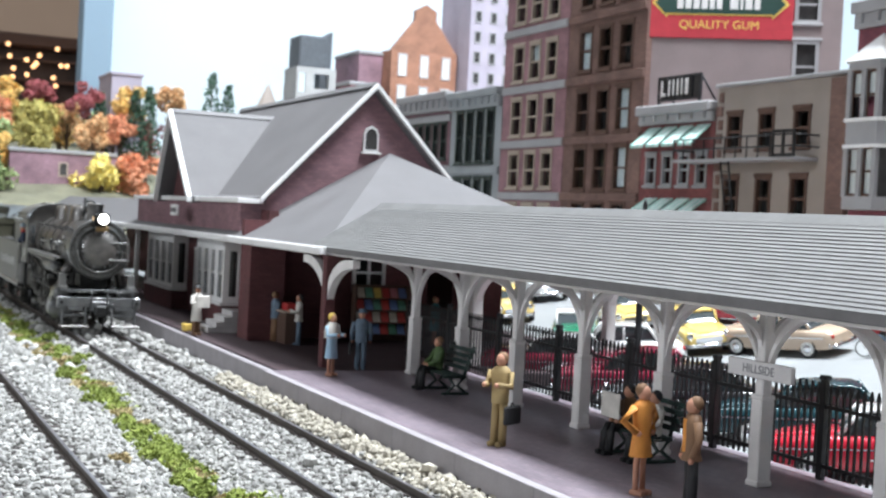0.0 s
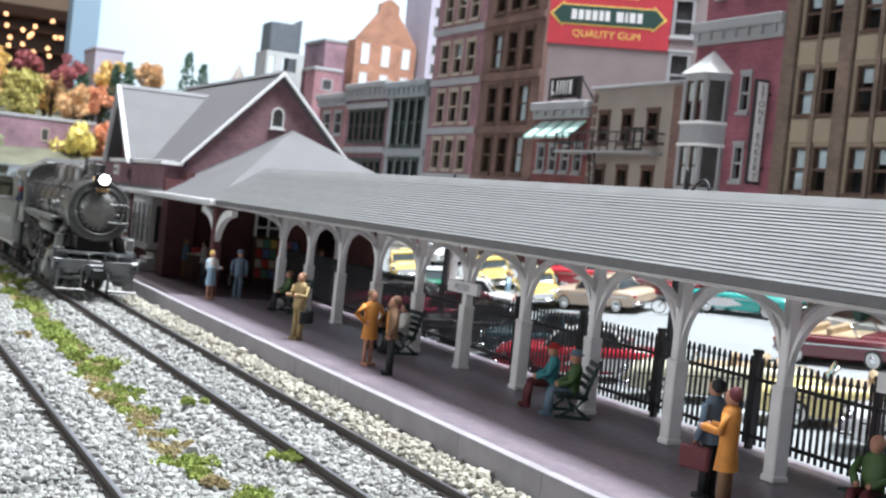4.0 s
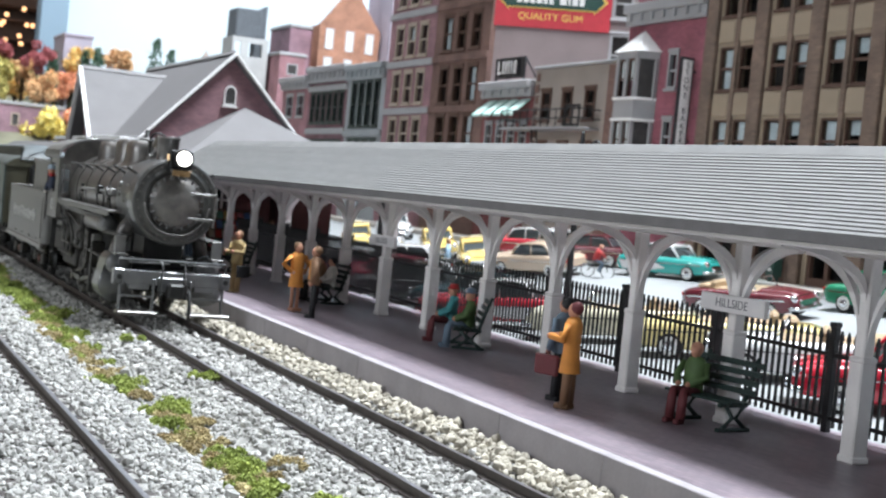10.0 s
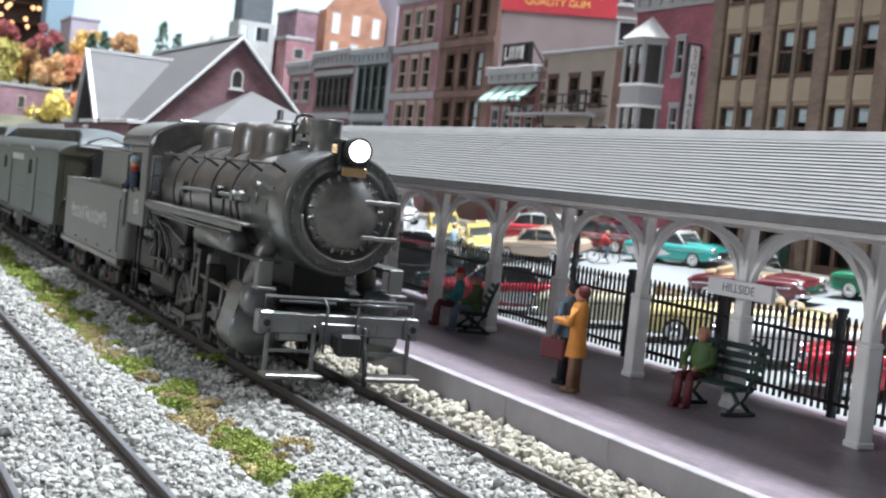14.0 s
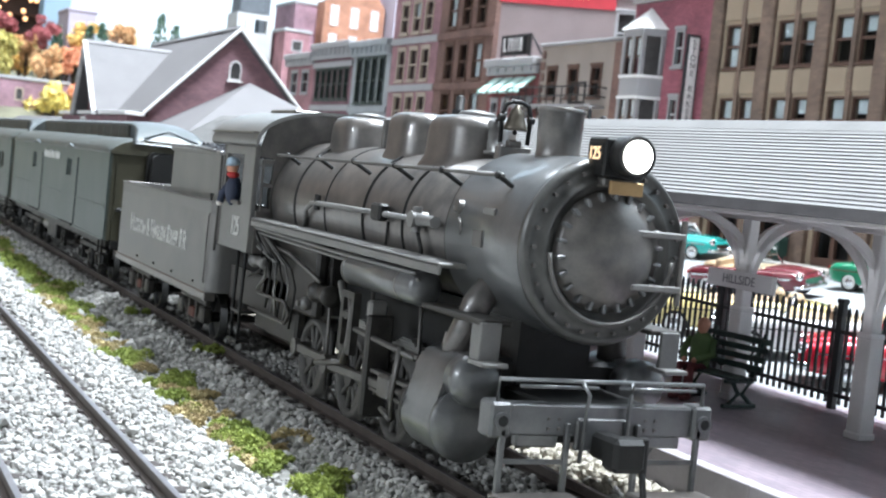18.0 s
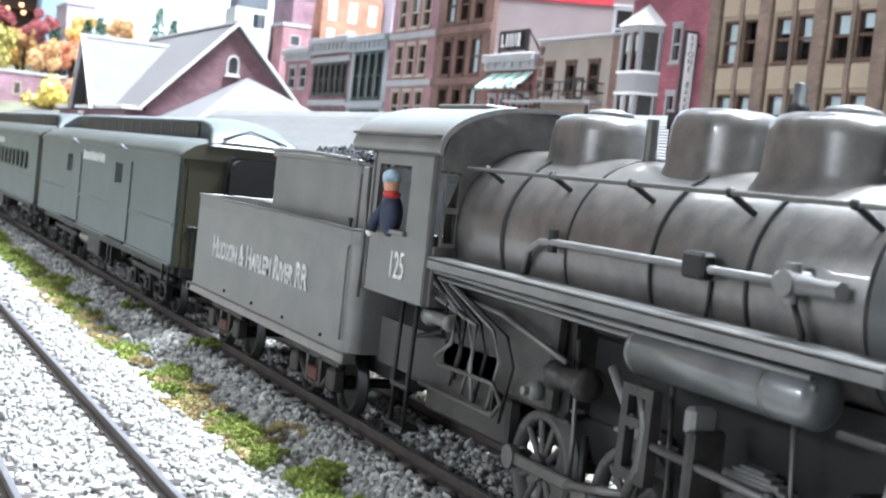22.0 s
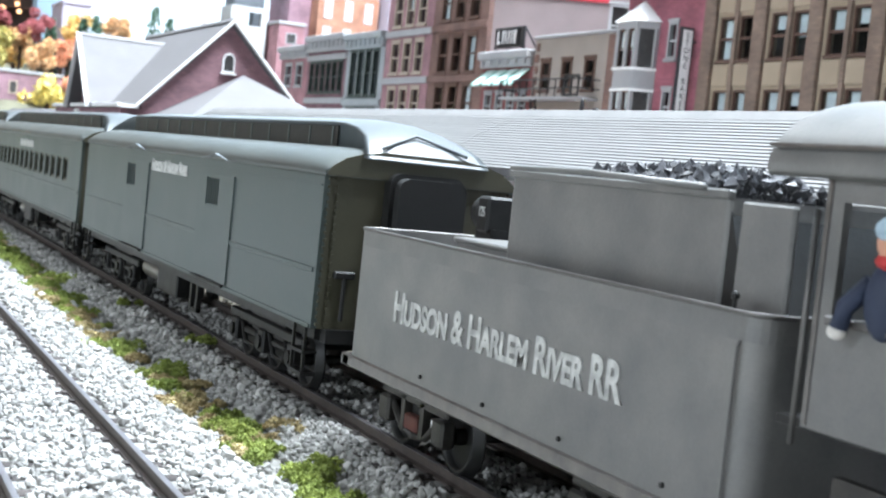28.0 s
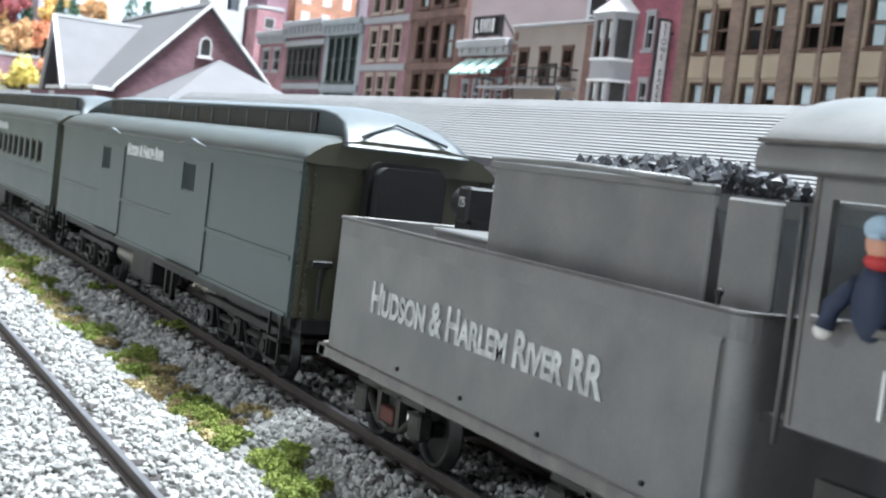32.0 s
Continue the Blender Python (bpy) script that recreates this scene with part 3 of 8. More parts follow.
def station():
    t = thing("railway_station", "red brick station house with steep grey slate gables", "station")
    zf = PLAT_Z - 0.05
    # Body walls
    holes = [(53.6, 54.6, 1.3, 2.85), (55.4, 56.4, 1.3, 2.85), (58.2, 59.2, zf, 2.7), (61.0, 62.0, 1.3, 2.85), (63.6, 64.6, 1.3, 2.85)]
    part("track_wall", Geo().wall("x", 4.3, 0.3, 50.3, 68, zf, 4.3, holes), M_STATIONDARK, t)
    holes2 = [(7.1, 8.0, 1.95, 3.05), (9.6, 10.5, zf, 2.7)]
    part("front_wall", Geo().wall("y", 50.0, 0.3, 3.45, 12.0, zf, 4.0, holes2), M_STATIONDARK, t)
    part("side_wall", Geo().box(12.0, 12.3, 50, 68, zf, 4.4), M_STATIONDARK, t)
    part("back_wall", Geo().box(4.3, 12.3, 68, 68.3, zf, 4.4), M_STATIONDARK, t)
    # Dark floor and partition stand in for the unlit station rooms.
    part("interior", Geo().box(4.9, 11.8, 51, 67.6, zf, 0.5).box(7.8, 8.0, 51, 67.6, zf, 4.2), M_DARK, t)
    for u0, u1, z0, z1 in holes:
        w = part("window", Geo().wall("x", 4.22, 0.12, u0 - 0.1, u1 + 0.1, z0 - 0.08, z1 + 0.12, [(u0, u1, z0, z1)]).box(4.26, 4.34, (u0 + u1) / 2 - 0.04, (u0 + u1) / 2 + 0.04, z0, z1).box(4.26, 4.34, u0, u1, (z0 + z1) / 2 - 0.04, (z0 + z1) / 2 + 0.04), M_WHITE, t)
        part("pane", Geo().box(4.36, 4.375, u0, u1, z0, z1), M_GLASS, w)
    for u0, u1, z0, z1 in holes2[:1]:
        w = part("window", Geo().wall("y", 49.92, 0.12, u0 - 0.1, u1 + 0.1, z0 - 0.08, z1 + 0.12, [(u0, u1, z0, z1)]).box((u0 + u1) / 2 - 0.04, (u0 + u1) / 2 + 0.04, 49.95, 50.03, z0, z1).box(u0, u1, 49.95, 50.03, (z0 + z1) / 2 - 0.04, (z0 + z1) / 2 + 0.04), M_WHITE, t)
        part("pane", Geo().box(u0, u1, 50.05, 50.065, z0, z1), M_GLASS, w)
    # Main gable facing the platform end
    xm, zm, rise = 7.84, 8.53, 1.058
    part("gable_wall", Geo().prism([(xm - 3.4, 4.3), (xm + 3.4, 4.3), (xm + 3.4, 4.8), (xm, 8.4), (xm - 3.4, 4.8)], "y", 51.2, 51.5), M_STATION, t)
    for s, half in ((-1, 3.64), (1, 3.95)):
        part("main_roof", Geo().prism([(xm, zm), (xm + s * half, zm - rise * half), (xm + s * half, zm - 0.2 - rise * half), (xm, zm - 0.22)], "y", 50.9, 67), M_SLATE, t)
        part("verge_board", Geo().prism([(xm, zm + 0.05), (xm + s * (half + 0.05), zm + 0.05 - rise * (half + 0.05)), (xm + s * (half + 0.05), zm - 0.08 - rise * (half + 0.05)), (xm, zm - 0.11)], "y", 50.74, 50.9), M_WHITE, t)
    part("ridge_tile", Geo().prism([(xm - 0.14, zm - 0.05), (xm + 0.14, zm - 0.05), (xm, zm + 0.11)], "y", 50.9, 67), M_FASCIA, t)
    w = part("attic_window", Geo().prism([(xm - 0.26, 6.38), (xm + 0.26, 6.38), (xm + 0.26, 6.95), (xm + 0.18, 7.14), (xm, 7.22), (xm - 0.18, 7.14), (xm - 0.26, 6.95)], "y", 51.12, 51.22), M_WHITE, t, "arched white-framed attic window")
    part("pane", Geo().prism([(xm - 0.19, 6.46), (xm + 0.19, 6.46), (xm + 0.19, 6.92), (xm + 0.13, 7.07), (xm, 7.13), (xm - 0.13, 7.07), (xm - 0.19, 6.92)], "y", 51.09, 51.125), M_DARK, w)
    part("sill", Geo().box(xm - 0.33, xm + 0.33, 51.02, 51.2, 6.3, 6.38, 0.02), M_WHITE, w)
    # Level eave between the two gables, over a low brick wall
    part("upper_wall", Geo().box(3.62, 3.85, 51.2, 67, 3.6, 4.5).box(3.85, 4.44, 51.2, 51.5, 3.9, 4.5), M_STATION, t)
    part("eave_slope", Geo().prism([(3.5, 4.60), (4.4, 4.78), (4.4, 4.66), (3.5, 4.50)], "y", 50.9, 67), M_SLATE, t)
    part("eave_board", Geo().box(3.42, 3.5, 50.82, 67, 4.5, 4.66, 0.01).box(3.5, 4.25, 50.82, 50.9, 4.5, 4.64, 0.01), M_WHITE, t)
    # Cross gable facing the tracks, steeper on its far slope
    y2, z2 = 60.0, 7.80
    sides = ((-1, 3.6, 0.875), (1, 1.8, 1.75))
    part("cross_gable_wall", Geo().prism([(y2 - 3.2, 4.3), (y2 + 1.55, 4.3), (y2 + 1.55, 4.85), (y2, 7.5), (y2 - 3.2, 4.75)], "x", 3.86, 4.2), M_STATIONDARK, t)
    for s, wide, slope in sides:
        part("cross_roof", Geo().prism([(y2, z2), (y2 + s * wide, z2 - slope * wide), (y2 + s * wide, z2 - 0.2 - slope * wide), (y2, z2 - 0.22)], "x", 3.3, 7.6), M_SLATE, t)
        part("verge_board", Geo().prism([(y2, z2 + 0.05), (y2 + s * (wide + 0.04), z2 + 0.05 - slope * (wide + 0.04)), (y2 + s * (wide + 0.04), z2 - 0.15 - slope * (wide + 0.04)), (y2, z2 - 0.19)], "x", 3.14, 3.3), M_WHITE, t)
    part("cross_ridge", Geo().prism([(y2 - 0.12, z2 - 0.05), (y2 + 0.12, z2 - 0.05), (y2, z2 + 0.1)], "x", 3.3, 7.6), M_FASCIA, t)
    # Skirt roof over the open porch, hipped from the corner up to the gable
    x0, x1, ya, ze = 3.3, 12.8, 42.3, 3.42
    top = (8.46, 51.0, 6.37)
    g = Geo()
    lo = [(x0, ya, ze), (x1, ya, ze), (x1, 51.3, ze), (x0, 51.3, ze)]
    g.add([*lo, top, (x0, ya, ze - 0.14), (x1, ya, ze - 0.14), (x1, 51.3, ze - 0.14), (x0, 51.3, ze - 0.14)],
          [(0, 1, 4), (1, 2, 4), (3, 0, 4), (0, 5, 6, 1), (1, 6, 7, 2), (0, 3, 8, 5), (5, 8, 7, 6), (2, 3, 4), (2, 7, 8, 3)])
    part("porch_roof", g, M_SLATE, t)
    g = Geo()
    g.add([(x0, 51.3, ze), (x0, 96, ze), (5.2, 96, 4.55), (5.2, 51.3, 4.55), (x0, 51.3, ze - 0.14), (x0, 96, ze - 0.14), (5.2, 96, 4.3), (5.2, 51.3, 4.3)],
          [(0, 1, 2, 3), (4, 7, 6, 5), (0, 4, 5, 1), (3, 2, 6, 7), (0, 3, 7, 4), (1, 5, 6, 2)])
    part("skirt_roof", g, M_SLATE, t)
    part("eave_gutter", Geo().box(x0 - 0.12, x0, ya - 0.1, 96, ze - 0.16, ze + 0.05, 0.03).box(x0, 5.2, ya - 0.12, ya, ze - 0.16, ze + 0.05, 0.03), M_WHITE, t)
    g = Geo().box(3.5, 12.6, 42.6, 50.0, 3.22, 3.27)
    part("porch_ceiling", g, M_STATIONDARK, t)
    for s in range(6):
        part("shed_post", Geo().box(5.0, 5.2, 74 + 4.2 * s, 74.2 + 4.2 * s, 0.35, 4.35, 0.02), M_CREAM, t)
    part("shed_slope", Geo().prism([(5.2, 4.55), (9.2, 3.6), (9.2, 3.45), (5.2, 4.35)], "y", 69, 96), M_SLATE, t)
    part("shed_wall", Geo().box(8.8, 9.0, 69, 96, 0.3, 3.55), M_STATIONDARK, t)
    # Porch posts with deep brackets
    for px, py in ((3.6, 42.5), (3.6, 49.3), (8.0, 43.0), (12.2, 43.0)):
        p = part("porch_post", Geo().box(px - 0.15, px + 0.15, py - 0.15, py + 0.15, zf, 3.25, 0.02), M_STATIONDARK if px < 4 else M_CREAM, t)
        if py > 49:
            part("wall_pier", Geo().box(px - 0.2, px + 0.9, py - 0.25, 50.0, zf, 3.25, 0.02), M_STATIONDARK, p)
            continue
        for turn in (0, 180):
            part("bracket", Geo().prism([(y, z) for y, z in arc(0.1, 1.9, 1.9, 3.0)] + [(1.9, 3.2)] + [(y, z) for y, z in arc(0.1, 1.6, 2.35, 3.2)[::-1]], "x", -0.09, 0.09), M_CREAM, p, at=(px, py, 0, 0, 0, turn))
    for k in range(4):
        part("step", Geo().box(2.8 + 0.25 * k, 4.28, 51.3, 52.6, zf + 0.17 * k, zf + 0.17 * k + 0.168, 0.01), M_TRIMSTEP, t, "pale painted step")
    # White-framed bays on the track side
    for ya, yb in ((53.3, 57.0), (60.6, 65.2)):
        bay = part("track_bay", Geo().box(3.72, 4.3, ya, yb, zf, 1.15, 0.02), M_STATIONDARK, t, "maroon base of a white-framed bay")
        n = 4
        w = (yb - ya) / n
        g = Geo().wall("x", 3.74, 0.1, ya, yb, 1.15, 3.3, [(ya + w * i + 0.2, ya + w * (i + 1) - 0.2, 1.35, 2.9) for i in range(n)])
        part("bay_frame", g, M_WHITE, bay, "white window framing")
        part("bay_cheek", Geo().wall("y", ya, 0.1, 3.84, 4.3, 1.15, 3.3, [(3.94, 4.22, 1.4, 2.9)]), M_WHITE, bay)
        part("bay_sill", Geo().box(3.64, 4.3, ya - 0.06, yb + 0.06, 1.10, 1.2, 0.02), M_WHITE, bay)
        for i in range(n):
            a, b_ = ya + w * i + 0.2, ya + w * (i + 1) - 0.2
            part("pane", Geo().box(3.79, 3.80, a, b_, 1.35, 2.9), M_GLASS, bay)
            part("glazing_bar", Geo().box(3.76, 3.79, a, b_, 2.10, 2.16).box(3.76, 3.79, (a + b_) / 2 - 0.025, (a + b_) / 2 + 0.025, 2.1, 2.9), M_WHITE, bay)
        part("bay_back", Geo().box(4.1, 4.2, ya + 0.1, yb, 1.15, 3.2), M_DARK, bay)
    n = part("eave_sign", Geo().box(3.02, 3.10, 57.3, 58.3, 3.95, 4.35, 0.02), M_WHITE, t, "small white sign under the cross gable")
    part("sign_bar", Geo().box(3.005, 3.02, 57.42, 58.18, 4.08, 4.22), M_FASCIA, n)
    return t


# ---- the town behind the station ----
def palette(name, color, brickwork=True, **more):
    return bricked(name, color, (0.85, 0.83, 0.82), 0.26, 0.09, **more) if brickwork else shader(name, color, 0.8, vary=0.08, scale=0.7, bump=0.15, fine=10)


M_PINKW = palette("dusty_rose_brick", (0.306, 0.162, 0.183))
M_PURPW = palette("plum_brick", (0.196, 0.111, 0.132))
M_GREYT = palette("grey_green_painted_front", (0.306, 0.327, 0.340), False)
M_ROSEW = palette("rose_brown_brick", (0.29, 0.165, 0.185))
M_BROWNW = palette("brown_brick", (0.176, 0.108, 0.092))
M_SIDEW = palette("mauve_rendered_side_wall", (0.252, 0.201, 0.201), False)
M_LINSW = palette("deep_red_brick", (0.204, 0.072, 0.072))
M_TANW = palette("tan_render", (0.312, 0.267, 0.238), False)
M_BAYW = palette("crimson_rose_brick", (0.281, 0.098, 0.128))
M_OFFICE = palette("office_tan_stone", (0.320, 0.252, 0.184), False)
M_PIER = palette("office_brown_brick_pier", (0.188, 0.136, 0.108))
M_TRIMG = palette("grey_stone_trim", (0.333, 0.329, 0.338), False)
M_TRIMT = palette("buff_window_trim", (0.40, 0.33, 0.27), False)
M_TRIMB = palette("brown_window_frame", (0.105, 0.06, 0.045), False)
M_SASH = shader("dark_green_sash", (0.035, 0.05, 0.045), 0.6, vary=0.15)
M_MINT = shader("mint_striped_canvas", (0.36, 0.60, 0.54), 0.8, vary=0.05)
M_BLIND = shader("pale_window_blind", (0.62, 0.66, 0.66), 0.8, vary=0.05)
M_MILLWIN = palette("dusty_pale_window", (0.46, 0.42, 0.42), False)
M_PURPW2 = palette("mauve_brick", (0.29, 0.18, 0.22))
M_LILAC = palette("pale_lilac_wall", (0.40, 0.36, 0.43), False)
M_MILL = palette("orange_mill_brick", (0.36, 0.185, 0.125))


def front(name, label, y0, y1, z1, wallm, trim, rows, cols, x0=24.4, depth=8.0, z0=1.52, bands=(), cornice=0.5, frame_m=None, blinds=0.0, side=None, win_w=None, parapet=0.0):
    """A shop house whose front faces the street. rows: (sill, head) heights; cols: window centres as parts of the width, with a width."""
    b = thing(name, label, "building", group="town buildings")
    w = y1 - y0
    frame_m = frame_m or trim
    holes = [(y1 - (c + hw) * w, y1 - (c - hw) * w, s, h) for s, h in rows for c, hw in cols]
    part("front_wall", Geo().wall("x", x0, 0.35, y0, y1, z0, z1, holes), wallm, b)
    part("side_wall", Geo().box(x0 + 0.35, x0 + depth, y0, y0 + 0.3, z0, z1), side or wallm, b)
    part("side_wall", Geo().box(x0 + 0.35, x0 + depth, y1 - 0.3, y1, z0, z1), side or wallm, b)
    part("back_wall", Geo().box(x0 + depth - 0.3, x0 + depth, y0 + 0.3, y1 - 0.3, z0, z1), side or wallm, b)
    part("roof", Geo().box(x0 + 0.3, x0 + depth - 0.3, y0 + 0.3, y1 - 0.3, z1 - 0.6, z1 - 0.4), M_FASCIA, b)
    # Near-black sheet behind the windows takes the place of unlit rooms.
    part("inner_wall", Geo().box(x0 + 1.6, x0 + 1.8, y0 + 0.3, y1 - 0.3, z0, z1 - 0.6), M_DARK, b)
    if cornice:
        c = Geo().box(x0 - 0.45, x0 + 0.1, y0 - 0.02, y1 + 0.02, z1 - 0.3, z1 + 0.12, 0.06)
        c.box(x0 - 0.25, x0, y0, y1, z1 - 0.3 - cornice, z1 - 0.3, 0.04)
        n = max(4, int(w / 0.8))
        for i in range(n):
            yy = y0 + w * (i + 0.5) / n
            c.box(x0 - 0.38, x0 - 0.2, yy - 0.1, yy + 0.1, z1 - 0.3 - cornice * 0.7, z1 - 0.3, 0.03)
        part("cornice", c, trim, b)
    for z in bands:
        part("band", Geo().box(x0 - 0.14, x0 + 0.02, y0, y1, z - 0.2, z + 0.2, 0.05), trim, b)
    for k, (ya, yb, s, h) in enumerate(holes):
        f = Geo().wall("x", x0 - 0.05, 0.2, ya - 0.02, yb + 0.02, s - 0.02, h + 0.02, [(ya + 0.09, yb - 0.09, s + 0.09, h - 0.09)])
        f.box(x0 + 0.02, x0 + 0.12, ya + 0.09, yb - 0.09, (s + h) / 2 - 0.05, (s + h) / 2 + 0.05)
        f.box(x0 - 0.14, x0, ya - 0.1, yb + 0.1, s - 0.14, s, 0.03)
        f.box(x0 - 0.09, x0, ya - 0.08, yb + 0.08, h, h + 0.16, 0.03)
        win = part("window", f, frame_m, b)
        part("pane", Geo().box(x0 + 0.12, x0 + 0.14, ya + 0.05, yb - 0.05, s + 0.05, h - 0.05), M_GLASS, win)
        if random.random() < blinds:
            part("blind", Geo().box(x0 + 0.24, x0 + 0.27, ya + 0.05, yb - 0.05, h - (h - s) * random.choice((0.3, 0.5, 0.5, 0.92)), h - 0.05), M_BLIND, win)
    return b


SLANT = -36.0


def town():
    three = [(0.24, 0.085), (0.5, 0.085), (0.76, 0.085)]
    front("shop_house", "small pink brick house with a grey cornice", 89.4, 95.5, 11.2, M_PINKW, M_TRIMG, [(8.4, 10.0), (4.6, 6.6)], [(0.3, 0.12), (0.7, 0.12)])
    front("shop_house", "plum brick two-bay house with grey lintels", 81.65, 89.35, 11.7, M_PURPW, M_TRIMG, [(7.9, 10.0), (4.0, 6.6)], [(0.13, 0.055), (0.28, 0.055), (0.43, 0.055), (0.58, 0.055), (0.73, 0.055), (0.88, 0.055)], bands=(7.3, 10.3), cornice=0.7, frame_m=M_SASH)
    front("shop_house", "grey-green house with tall dark windows", 75.05, 81.6, 11.5, M_GREYT, M_GREYT, [(7.6, 10.5), (3.8, 6.7)], [(0.2, 0.075), (0.4, 0.075), (0.6, 0.075), (0.8, 0.075)], bands=(7.15,), cornice=0.6, frame_m=M_SASH)
    front("apartment_house", "rose brick apartment house with buff windows and grey bands", 68.15, 75.0, 20.5, M_ROSEW, M_TRIMG, [(3.4, 5.3), (6.2, 8.0), (8.9, 10.8), (11.75, 13.6), (14.8, 16.6), (17.7, 19.3)], three, bands=(5.75, 8.45, 11.3, 14.3, 17.25), frame_m=M_TRIMT, blinds=0.35)
    b = front("apartment_house", "brown brick apartment house with a mauve side wall", 61.1, 68.1, 20.5, M_BROWNW, M_BROWNW, [(3.4, 5.5), (6.1, 8.1), (8.8, 10.8), (11.75, 13.7), (14.8, 16.7), (17.7, 19.3)], three, bands=(5.75, 8.45, 11.3, 14.3, 17.25), depth=9.2, frame_m=M_TRIMB, side=M_SIDEW, blinds=0.2)
    oblique = part("oblique_wall", Geo().wall("y", 0.0, 0.3, 0.0, 8.4, 9.0, 20.5, [(6.45, 7.45, z + 0.1, z + 1.9) for z in (10.9, 13.6, 16.3)]), M_SIDEW, b, "mauve side wall running back at a slant", at=(24.4, 61.3, 0, 0, 0, SLANT))
    part("cap", Geo().box(-0.1, 8.5, -0.08, 0.38, 20.5, 20.65, 0.03), M_TRIMG, oblique)
    part("wedge_roof", Geo().prism([(24.7, 61.06), (31.1, 56.8), (33.5, 61.06)], "z", 19.9, 20.05), M_FASCIA, b)
    for z in (10.9, 13.6, 16.3):
        w = part("side_window", Geo().wall("y", -0.06, 0.2, 6.4, 7.5, z + 0.05, z + 1.95, [(6.55, 7.35, z + 0.17, z + 1.83)]).box(6.3, 7.6, -0.12, 0.02, z - 0.1, z + 0.05, 0.03).box(6.3, 7.6, -0.09, 0.02, z + 1.95, z + 2.1, 0.03).box(6.55, 7.35, 0.0, 0.06, z + 0.8, z + 0.9), M_TRIMG, oblique)
        part("glass", Geo().box(6.5, 7.4, 0.16, 0.18, z + 0.1, z + 1.9), M_DARK, w)
    front("shop_house", "low red brick shop with mint awnings and a roof sign", 55.6, 61.05, 9.6, M_LINSW, M_TRIMG, [(3.4, 4.8), (6.3, 7.6)], [(0.16, 0.07), (0.39, 0.07), (0.62, 0.07), (0.85, 0.07)], cornice=0.4, depth=6)
    tan = front("shop_house", "tan rendered house with an iron fire escape", 47.5, 55.55, 10.2, M_TANW, M_TRIMG, [(4.95, 6.58), (7.7, 9.1)], [(0.155, 0.058), (0.405, 0.058), (0.665, 0.058)], cornice=0.0, frame_m=M_TRIMB, depth=7)
    part("corner_pier", Geo().box(24.18, 24.42, 47.5, 48.5, 1.52, 10.1, 0.03), M_BROWNW, tan)
    part("parapet_cap", Geo().box(24.2, 24.8, 47.45, 55.5, 10.2, 10.34, 0.03), M_TRIMG, tan)
    front("shop_house", "crimson rose brick house with a grey bay window", 41.6, 47.45, 12.5, M_BAYW, M_TRIMG, [(6.2, 7.6), (8.9, 10.4)], [(0.62, 0.055)], cornice=0.5, depth=7)
    # Upper storeys of the bay house, built as a block of their own.
    front("shop_house", "upper rose brick storeys of the bay house", 41.6, 47.45, 20.4, M_BAYW, M_TRIMG, [(13.7, 15.5), (17.0, 18.8)], [(0.18, 0.07), (0.5, 0.07), (0.82, 0.07)], x0=24.7, z0=12.64, cornice=0.5, depth=6.7)
    office()


